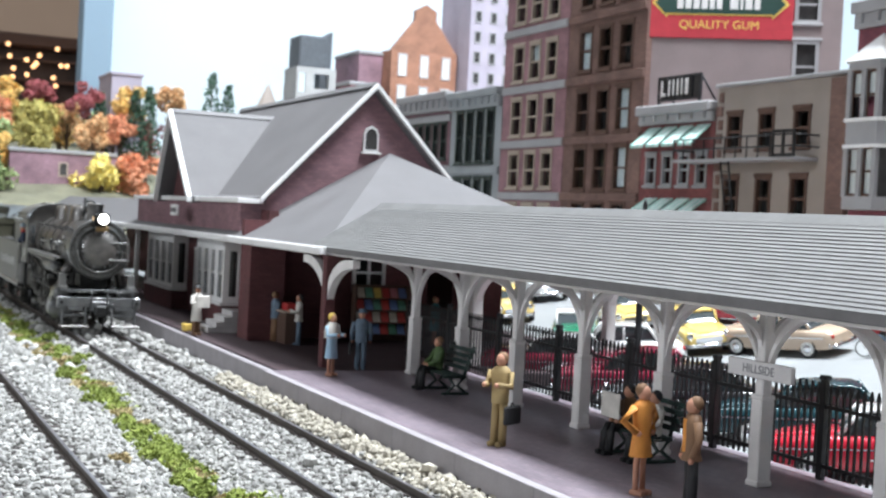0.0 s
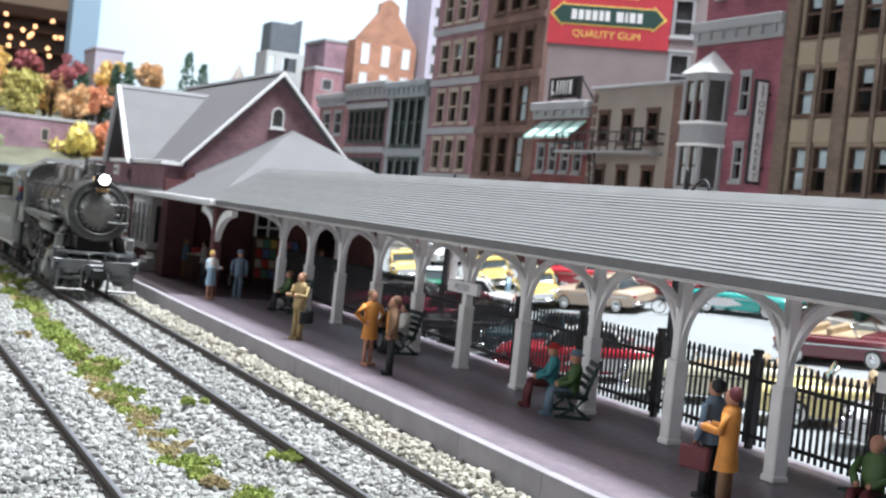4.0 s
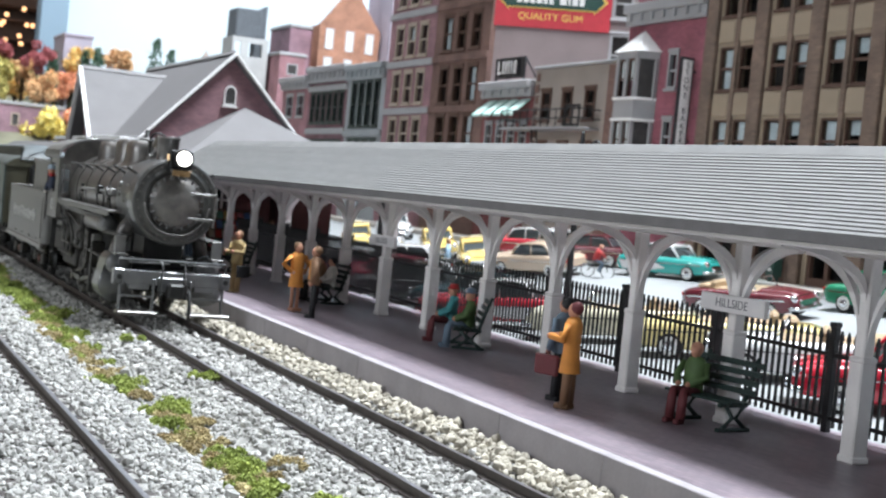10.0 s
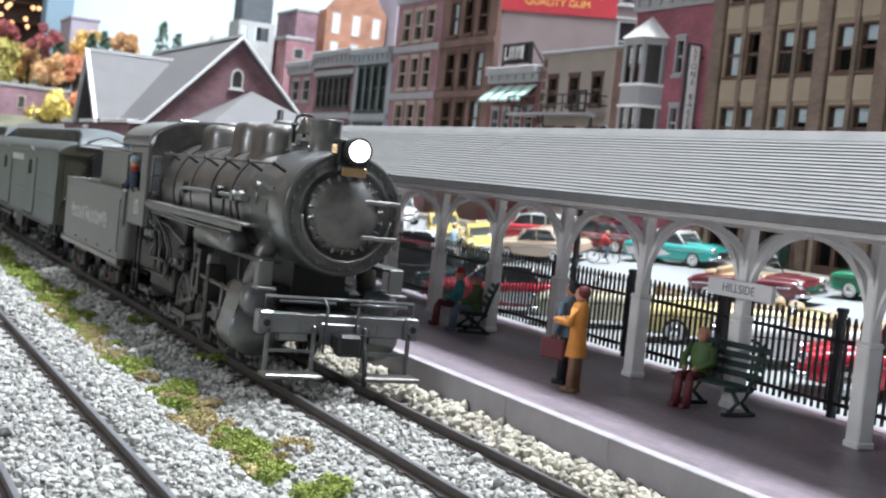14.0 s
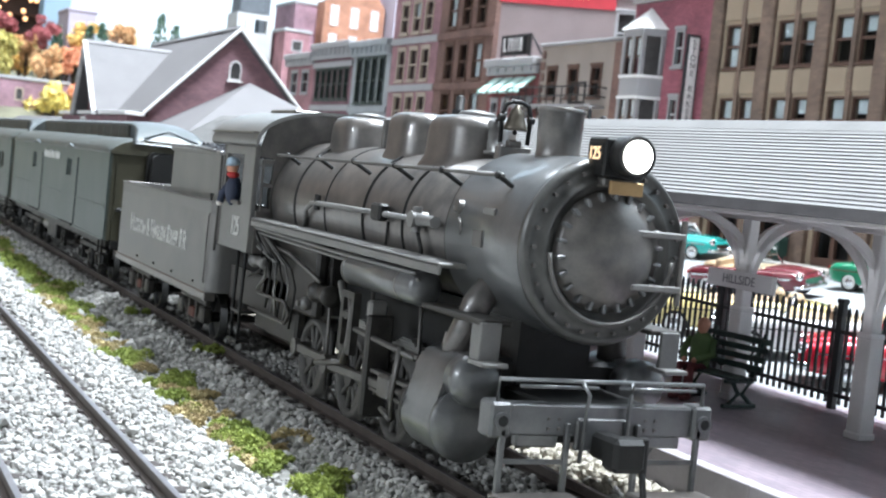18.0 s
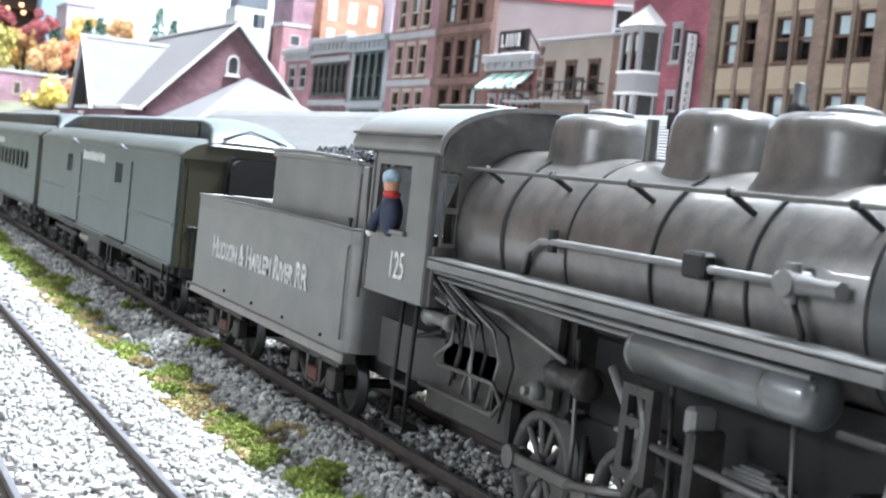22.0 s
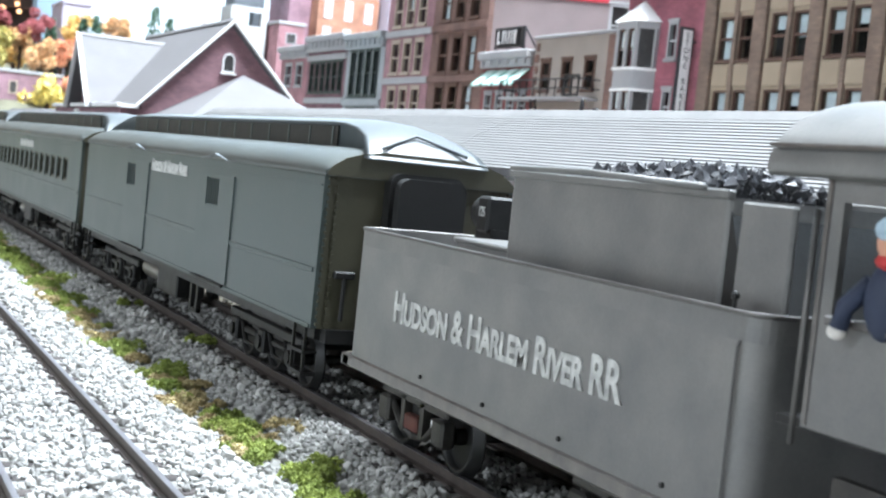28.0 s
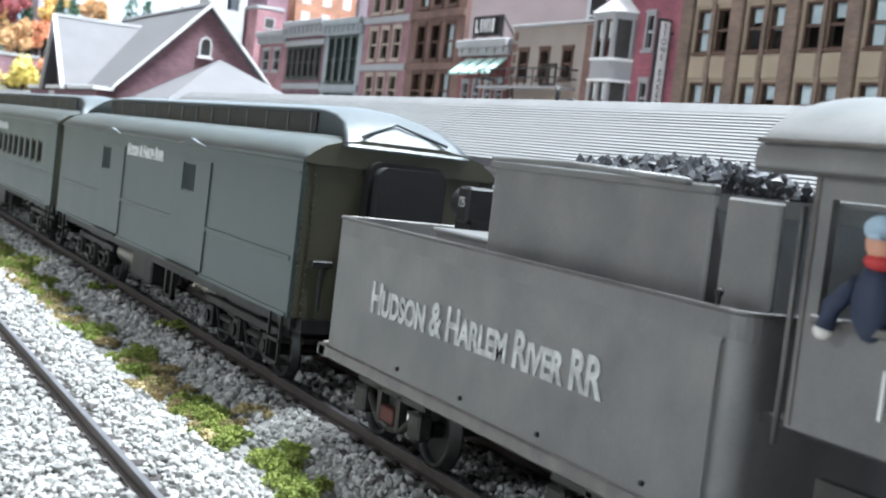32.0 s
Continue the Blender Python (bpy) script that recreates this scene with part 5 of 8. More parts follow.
        # Feed pipe with valves
        pipe = part("feed_pipe", Geo().tube([(s * 0.90, 5.6, 2.35), (s * 1.0, 5.35, 2.66), (s * 1.02, 5.1, 2.76), (s * 1.02, 4.8, 2.78), (s * 0.99, 1.1, 2.80)], 0.036, 8), M_LOCOGREY, t)
        part("check_valve", Geo().cyl((s * 0.98, 1.57, 2.8), (s * 1.0, 0.98, 2.8), 0.085, 0.06, seg=12).cyl((s * 0.85, 1.42, 2.8), (s * 1.08, 1.42, 2.8), 0.1, seg=12).cyl((s * 0.99, 1.42, 2.65), (s * 0.99, 1.42, 2.95), 0.06, seg=10).cyl((s * 0.99, 1.0, 2.8), (s * 0.99, 0.9, 2.8), 0.075, seg=6), M_LOCOGREY, pipe)
        part("valve_body", Geo().box(s * 0.93, s * 1.08, 2.40, 2.70, 2.70, 2.92, 0.03), M_RUN, pipe)
        part("pipe_clamp", Geo().cyl((s * 1.0, 4.9, 2.68), (s * 1.0, 4.9, 2.9), 0.05, seg=8), M_RUN, pipe)
        part("drain_pipe", Geo().tube([(s * 0.98, 1.42, 2.7), (s * 0.95, 1.3, 2.45), (s * 0.93, 1.32, 2.2)], 0.026).tube([(s * 0.90, 2.5, 2.7), (s * 0.88, 2.55, 2.3)], 0.02), M_RUN, pipe)
        part("washout_plug", Geo().cyl((s * 0.86, 0.41, 3.0), (s * 0.98, 0.41, 3.03), 0.11, 0.07, seg=12).tube([(s * 0.96, 0.35, 2.9), (s * 0.97, 0.25, 2.82), (s * 0.95, 0.27, 2.72)], 0.03), M_ROD, t)
        part("builder_plate", Geo().box(s * 0.955, s * 0.978, -0.28, -0.06, 2.62, 2.80), M_ROD, t)
        part("small_plate", Geo().box(s * 0.90, s * 0.945, -0.46, -0.2, 2.98, 3.05), M_LOCOGREY, t)
        # Running board
        rb = part("running_board", Geo().box(s * 0.85, s * 1.24, 0.15, 7.2, 2.34, 2.40, 0.015), M_LOCOGREY, t)
        part("valance", Geo().box(s * 1.20, s * 1.24, 0.15, 7.2, 2.26, 2.38, 0.01), M_LOCOGREY, rb)
        for dz, dx in ((2.2, 1.17), (2.13, 1.12)):
            part("air_pipe", Geo().tube([(s * dx, 7.1, dz + 0.04), (s * dx, 3.6, dz), (s * dx, 0.9, dz)], 0.026), M_LOCOGREY, rb)
        part("lower_step", Geo().box(s * 0.85, s * 1.22, -0.95, 0.55, 1.86, 1.92, 0.015), M_LOWER, t)
        part("step_hanger", Geo().box(s * 0.98, s * 1.22, -0.98, -0.93, 1.5, 1.9, 0.01).box(s * 0.95, s * 1.25, -1.15, -0.8, 1.46, 1.51, 0.01).box(s * 1.19, s * 1.21, -0.95, -0.75, 1.5, 1.9), M_LOCOGREY, t)
        tank = part("air_tank", Geo().lathe((s * 1.0, 0.95, 2.03), (0, 1, 0), [(-0.06, 0.1), (-0.02, 0.18), (0.02, 0.215), (2.2, 0.215), (2.26, 0.12)], 22), M_SMOKE, t)
        part("tank_strap", Geo().lathe((s * 1.0, 1.35, 2.03), (0, 1, 0), [(0, 0.222), (0.05, 0.222)], 22).lathe((s * 1.0, 3.1, 2.03), (0, 1, 0), [(0, 0.222), (0.05, 0.222)], 22), M_LOCO, tank)
        part("steam_pipe", Geo().tube([(s * 0.62, -0.15, 2.35), (s * 0.86, -0.12, 2.0), (s * 0.98, -0.02, 1.55), (s * 1.0, 0, 1.35)], 0.17, 14), M_LOCO, t)
        # Cylinder block with valve chest
        outline = []
        for cx, cz, r, a0, a1 in ((s * 1.03, 1.22, 0.27, 0, 180), (s * 1.03, 0.75, 0.40, 180, 360)):
            for i in range(11):
                a = radians(a0 + (a1 - a0) * i / 10)
                outline.append((cx + r * math.cos(a), cz + r * math.sin(a)))
        cyl = part("cylinder", Geo().prism(outline, "y", -0.42, 0.34, True), M_SMOKE, t, "dark cylinder and valve chest")
        part("cylinder_cover", Geo().lathe((s * 1.03, -0.42, 0.75), (0, -1, 0), [(0, 0.41), (0.08, 0.41), (0.09, 0.33), (0.12, 0.3), (0.13, 0.1)], 24), M_SMOKE, cyl)
        part("valve_cover", Geo().lathe((s * 1.03, -0.42, 1.24), (0, -1, 0), [(0, 0.29), (0.22, 0.29), (0.3, 0.2), (0.32, 0.08)], 20), M_SMOKE, cyl)
        part("rear_cover", Geo().lathe((s * 1.03, 0.34, 0.75), (0, 1, 0), [(0, 0.41), (0.06, 0.41), (0.07, 0.3), (0.2, 0.12), (0.78, 0.1)], 22), M_LOWER, cyl)
        part("oil_cup", Geo().cyl((s * 1.03, 0.2, 1.48), (s * 1.03, 0.2, 1.64), 0.05, 0.02, seg=8), M_LOCO, cyl)
        for dz in (0.1, -0.12):
            part("guide_bar", Geo().box(s * 0.97, s * 1.09, 0.95, 2.15, 0.75 + dz, 0.80 + dz, 0.01), M_ROD, t)
        part("guide_yoke", Geo().box(s * 0.82, s * 1.16, 2.15, 2.27, 0.28, 1.55, 0.03), M_LOWER, t)
        part("link_hanger", Geo().wall("x", s * 1.05, 0.1 * s, 2.75, 3.2, 0.95, 1.75, [(2.85, 3.1, 1.05, 1.4), (2.85, 3.1, 1.48, 1.66)]), M_LOWER, t)
        part("link", Geo().tube([(s * 1.1, 3.0, 1.75), (s * 1.12, 2.85, 1.45), (s * 1.12, 2.88, 1.1), (s * 1.1, 3.05, 0.82)], 0.05, 8), M_ROD, t)
        part("radius_rod", Geo().tube([(s * 1.1, 2.9, 1.30), (s * 1.07, 0.9, 1.22)], 0.04), M_ROD, t)
        part("lap_lever", Geo().tube([(s * 1.1, 1.25, 1.3), (s * 1.1, 1.4, 0.72), (s * 1.1, 1.3, 0.42)], 0.045), M_ROD, t)
        part("power_reverse", Geo().lathe((s * 0.98, 4.0, 1.55), (0, 1, 0), [(0, 0.05), (0, 0.15), (0.1, 0.15), (0.12, 0.11), (0.5, 0.11), (0.52, 0.15), (0.62, 0.15), (0.62, 0.05)], 16), M_LOWER, t)
        part("firebox_side", Geo().box(s * 0.80, s * 0.98, 4.7, 7.1, 1.15, 2.36, 0.05), M_LOWER, t)
        part("ash_pan", Geo().box(s * 0.72, s * 0.90, 5.6, 7.6, 0.62, 1.12, 0.04), M_LOWER, t)
        part("rear_frame", Geo().wall("x", s * 0.9, 0.08 * s, 5.8, 8.9, 0.95, 1.5), M_LOWER, t)
        for k in range(4):
            part("under_pipe", Geo().tube([(s * 1.14, 7.2 - 0.05 * k, 2.2 - 0.08 * k), (s * (1.16 - 0.01 * k), 6.7 - 0.22 * k, 1.95 - 0.05 * k), (s * 1.1, 6.9 - 0.25 * k, 1.6 - 0.08 * k), (s * 1.06, 7.6 - 0.5 * k, 1.45 - 0.15 * k)], 0.026), M_LOCOGREY if k % 2 else M_RUN, t)
        part("cab_ladder", Geo().tube([(s * 1.22, 7.35, 1.85), (s * 1.22, 7.4, 1.0), (s * 1.18, 7.5, 0.35)], 0.03).tube([(s * 1.22, 7.75, 1.85), (s * 1.22, 7.8, 1.0), (s * 1.18, 7.85, 0.35)], 0.03).box(s * 1.02, s * 1.24, 7.4, 7.9, 0.38, 0.43).box(s * 1.02, s * 1.24, 7.37, 7.85, 0.85, 0.9), M_RUN, t)
        part("reach_rod", Geo().tube([(s * 1.06, 4.3, 1.72), (s * 1.08, 5.6, 1.98), (s * 1.1, 7.3, 2.06)], 0.032), M_ROD, t)
        part("lifting_arm", Geo().tube([(s * 1.04, 3.55, 1.80), (s * 1.08, 3.3, 1.62), (s * 1.1, 3.05, 1.40)], 0.045, 8), M_LOCOGREY, t)
        part("eccentric_rod", Geo().tube([(s * 1.12, 3.05, 0.82), (s * 1.14, 3.6, 0.72), (s * 1.14, 3.95, 0.66)], 0.04), M_ROD, t)
        part("combination_link", Geo().tube([(s * 1.12, 1.3, 0.42), (s * 1.12, 1.62, 0.5)], 0.035), M_ROD, t)
        part("valve_stem", Geo().cyl((s * 1.05, 0.8, 1.24), (s * 1.05, 1.7, 1.24), 0.04, seg=8), M_ROD, t)
        part("guide_bracket", Geo().box(s * 0.9, s * 1.14, 2.2, 2.34, 1.5, 1.72, 0.03), M_LOCOGREY, t)
        for u in (1.95, 3.5, 5.05):
            for k in range(4):
                part("spring_leaf", Geo().box(s * 0.60, s * 0.72, u - 0.42 + 0.09 * k, u + 0.42 - 0.09 * k, 1.18 + 0.035 * k, 1.21 + 0.035 * k), M_LOCOGREY, t)
            part("sand_pipe", Geo().tube([(s * 0.8, u - 0.5, 1.9), (s * 0.82, u - 0.62, 1.0), (s * 0.78, u - 0.58, 0.2)], 0.025), M_ROD, t)
        for k in range(5):
            part("cab_pipe", Geo().tube([(s * 1.12, 7.15 - 0.12 * k, 2.14), (s * 1.13, 6.55 - 0.3 * k, 1.86 - 0.02 * k), (s * 1.06, 6.5 - 0.3 * k, 1.5), (s * 1.02, 6.75 - 0.3 * k, 1.05 - 0.04 * k)], 0.02), M_LOCOGREY if k % 2 else M_RUN, t)
        part("cooling_pipe", Geo().tube([(s * 1.1, 6.9, 1.25), (s * 1.1, 5.6, 1.27), (s * 1.08, 5.45, 1.1), (s * 1.08, 5.6, 0.95), (s * 1.08, 7.4, 0.95)], 0.026), M_ROD, t)
        part("injector", Geo().lathe((s * 1.08, 6.7, 1.72), (0, 1, 0), [(0, 0.04), (0, 0.1), (0.1, 0.1), (0.12, 0.07), (0.5, 0.07), (0.52, 0.11), (0.62, 0.11), (0.62, 0.04)], 12), M_LOCOGREY, t)
        part("blow_off_valve", Geo().ball((s * 1.04, 4.85, 1.35), 0.1, seg=10).cyl((s * 0.95, 4.85, 1.35), (s * 1.18, 4.85, 1.35), 0.045, seg=8), M_LOCOGREY, t)
        part("brake_hanger", Geo().tube([(s * 0.8, 4.25, 1.05), (s * 0.82, 4.2, 0.3)], 0.04).tube([(s * 0.8, 2.75, 1.05), (s * 0.82, 2.7, 0.3)], 0.04), M_RUN, t)
    part("frame", Geo().box(-0.52, 0.52, -1.2, 8.9, 0.72, 1.15, 0.02).box(-0.45, 0.45, -0.4, 0.8, 1.1, 2.0), M_RUN, t)
    # Black block added under the boiler in place of deep shade between the frames.
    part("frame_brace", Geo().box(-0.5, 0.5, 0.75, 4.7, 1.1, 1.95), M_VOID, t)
    part("saddle", Geo().box(-0.9, 0.9, -0.35, 0.75, 0.6, 1.45, 0.05), M_RUN, t)
    part("firebox", Geo().box(-0.82, 0.82, 4.7, 7.2, 1.1, 2.7, 0.08), M_LOWER, t)
    # Pilot: beam, deck, rails, footboards, coupler
    beam = part("pilot_beam", Geo().box(-1.28, 1.28, -1.52, -1.32, 0.86, 1.18, 0.02).box(-0.98, -0.5, -1.515, -1.40, 0.74, 0.88, 0.02).box(0.5, 0.98, -1.515, -1.40, 0.74, 0.88, 0.02), M_SMOKE, t)
    # Deck coloured black to give the dark open space behind the rail.
    part("deck", Geo().box(-0.6, 0.6, -1.40, -0.45, 1.14, 1.18, 0.01), M_RUN, beam)
    part("front_rail", Geo().tube([(-1.22, -1.50, 1.20), (-1.22, -1.50, 1.42), (1.22, -1.50, 1.42), (1.22, -1.50, 1.20)], 0.026).tube([(-1.0, -1.53, 1.36), (-0.1, -1.53, 1.36)], 0.022).tube([(0.15, -1.53, 1.36), (1.1, -1.53, 1.36)], 0.022), M_SMOKE, beam)
    for s in (-1, 1):
        part("push_pocket", Geo().box(s * 1.08, s * 1.32, -1.58, -1.30, 0.84, 1.20, 0.03).cyl((s * 1.2, -1.57, 1.02), (s * 1.2, -1.62, 1.02), 0.09, seg=14), M_SMOKE, beam)
        # Flat black disc painted as the shaded inside of the pocket.
        part("pocket_hole", Geo().cyl((s * 1.2, -1.615, 1.02), (s * 1.2, -1.624, 1.02), 0.055, seg=14), M_VOID, beam)
        part("footboard", Geo().box(s * 0.34, s * 1.26, -1.95, -1.55, 0.22, 0.30, 0.02), M_LOCO, beam)
        for x in (0.42, 1.16):
            part("footboard_hanger", Geo().box(s * x - 0.03, s * x + 0.03, -1.58, -1.52, 0.25, 1.0, 0.01), M_SMOKE, beam)
        part("grab_iron", Geo().tube([(s * 0.25, -1.55, 0.6), (s * 0.25, -1.62, 1.3), (s * 0.3, -1.55, 1.42)], 0.024), M_SMOKE, beam)
        part("hanger_brace", Geo().box(s * 0.42, s * 1.16, -1.56, -1.53, 0.58, 0.63), M_SMOKE, beam)
        part("rivet_row", Geo().box(s * 0.5, s * 0.53, -1.54, -1.52, 0.92, 0.95).box(s * 0.5, s * 0.53, -1.54, -1.52, 1.02, 1.05).box(s * 0.62, s * 0.65, -1.54, -1.52, 0.92, 0.95).box(s * 0.62, s * 0.65, -1.54, -1.52, 1.02, 1.05), M_LOCO, beam)
    part("coupler", Geo().box(-0.13, 0.13, -1.95, -1.5, 0.66, 0.92, 0.04).box(-0.22, 0.16, -2.15, -1.88, 0.62, 0.96, 0.05).cyl((0.15, -2.05, 0.62), (0.15, -2.05, 0.96), 0.07, seg=10), M_RUN, beam, "black knuckle coupler")
    part("coupler_pocket", Geo().box(-0.32, 0.32, -1.56, -1.5, 0.72, 1.05, 0.02), M_SMOKE, beam)
    part("air_hose", Geo().tube([(0.33, -1.55, 0.85), (0.36, -1.75, 0.7), (0.36, -1.85, 0.35), (0.33, -1.95, 0.15)], 0.04), M_RUN, beam)
    # Cab
    holes = [(7.84, 8.80, 2.60, 3.36)]
    for s in (-1, 1):
        w = part("cab_side", Geo().wall("x", s * 1.25 if s < 0 else 1.19, 0.06, 7.2, 8.98, 1.83, 3.52, holes), M_LOCOGREY, t)
        part("arm_rest", Geo().box(s * 1.22, s * 1.30, 7.8, 8.82, 2.55, 2.61, 0.01), M_LOCO, w)
        part("rivet_strip", Geo().box(s * 1.25, s * 1.262, 7.22, 7.26, 1.85, 3.5).box(s * 1.25, s * 1.262, 8.92, 8.96, 1.85, 3.5), M_LOCO, w)
        part("grab_rail", Geo().tube([(s * 1.28, 9.02, 1.7), (s * 1.28, 9.02, 3.3)], 0.024), M_ROD, w)
        part("number", None, None, w, at=(s * 1.258, 7.98 if s < 0 else 8.0, 2.19, 0, 0, 0 if s < 0 else 180), mesh=text_mesh("number", "125", 0.45, M_LETTERW, 0.68))
    arch_ = [(-1.36, 3.55)] + [(1.36 * math.sin(a), 3.55 + 0.60 * math.cos(a) ** 0.9) for a in np.linspace(-1.45, 1.45, 31)] + [(1.36, 3.55)]
    under = [(x * 0.97, z - 0.05) for x, z in arch_]
    roof = part("cab_roof", Geo().prism(arch_ + under[::-1], "y", 6.9, 9.5, True), M_LOCOGREY, t)
    for s in (-1, 1):
        part("rain_strip", Geo().box(s * 1.27, s * 1.40, 6.95, 9.45, 3.70, 3.725), M_LOCO, roof)
    part("roof_hatch", Geo().box(-0.62, -0.15, 7.4, 8.7, 4.08, 4.15, 0.02).box(0.15, 0.62, 7.4, 8.7, 4.08, 4.15, 0.02), M_LOCO, roof)
    cab_front = [(x * 0.9, z - 0.04) for x, z in arch_[1:-1]]
    g = Geo().prism([(-0.96, 1.83), (-0.96, 3.34), (-1.19, 3.34), (-1.19, 3.5)] + cab_front[3:-3] + [(1.19, 3.5), (1.19, 3.34), (0.96, 3.34), (0.96, 1.83)], "y", 7.14, 7.2)
    part("cab_front", g, M_LOCO, t)
    for s in (-1, 1):
        part("cab_front_panel", Geo().box(s * 0.96, s * 1.19, 7.14, 7.2, 1.83, 2.5), M_LOCO, t)
    for s in (-1, 1):
        f = part("front_window", Geo().wall("y", 7.10, 0.05, min(s * 1.15, s * 0.97), max(s * 1.15, s * 0.97), 2.5, 3.3, [(min(s * 1.13, s * 0.99), max(s * 1.13, s * 0.99), 2.95, 3.25), (min(s * 1.13, s * 0.99), max(s * 1.13, s * 0.99), 2.55, 2.88)]), M_LOCO, t)
        part("pane", Geo().box(s * 0.99, s * 1.13, 7.12, 7.13, 2.55, 3.25), M_GLASS, f)
    part("cab_floor", Geo().box(-1.19, 1.19, 7.2, 9.3, 1.8, 1.86), M_RUN, t)
    part("backhead", Geo().lathe((0, 7.2, bz), (0, 1, 0), [(0, 0.9), (0.4, 0.9), (0.5, 0.6)], 24), M_RUN, t)
    # Running gear
    for u in (1.95, 3.5, 5.05):
        wheelset(t, u, 0.56, 0.745, 11, "driving_axle", True, 0.26)
    for s in (-1, 1):
        rod = Geo().box(s * 0.94, s * 1.0, -1.6, 1.6, -0.06, 0.06, 0.015)
        for u in (-1.55, 0, 1.55):
            rod.cyl((s * 0.93, u, 0), (s * 1.02, u, 0), 0.12, seg=14)
        r = part("side_rod", rod, M_ROD, t, at=(0, 3.5, 0.56))
        m = part("main_rod", Geo().box(s * 1.04, s * 1.10, -2.1, 0.0, -0.055, 0.055, 0.015).cyl((s * 1.03, 0, 0), (s * 1.12, 0, 0), 0.13, seg=14).cyl((s * 1.03, -2.1, 0), (s * 1.11, -2.1, 0), 0.09, seg=12), M_ROD, t, at=(0, 3.5, 0.56))
        c = part("crosshead", Geo().box(s * 0.93, s * 1.13, -0.18, 0.18, -0.14, 0.14, 0.03).cyl((s * 1.03, -0.15, 0), (s * 1.03, -0.75, 0), 0.05, seg=10), M_ROD, t, at=(0, 1.4, 0.75))
        GEAR.append((r, m, c))
    engineer(t)
    return t


GEAR = []


def engineer(t):
    """The painted crew figure leaning from the cab window: one plain shape."""
    g = Geo()
    g.ball((-1.33, 8.2, 2.80), 0.16, 0.19, 0.29, 12, 8)
    g.tube([(-1.36, 8.34, 2.92), (-1.46, 8.50, 2.72), (-1.48, 8.52, 2.56)], 0.075, 8)
    g.slot = 1
    g.ball((-1.38, 8.14, 3.08), 0.13, 0.14, 0.07, 10, 6)
    g.slot = 2
    g.ball((-1.40, 8.14, 3.21), 0.115, 0.125, 0.14, 12, 8)
    g.slot = 3
    g.ball((-1.40, 8.15, 3.30), 0.135, 0.145, 0.10, 12, 8)
    g.box(-1.55, -1.36, 8.02, 8.14, 3.23, 3.26, 0.01)
    g.slot = 4
    g.ball((-1.49, 8.53, 2.54), 0.07, 0.08, 0.06, 8, 6)
    g.v = [(-1.22 + 0.84 * (x + 1.30), 8.36 + 0.84 * (y - 8.25), 2.60 + 0.90 * (z - 2.62)) for x, y, z in g.v]
    part("crew_figure", g, [F_NAVY, F_RED, F_SKIN, F_PALEBLUE, F_WHITE], t, "small painted crew figure in a navy coat and pale cap")


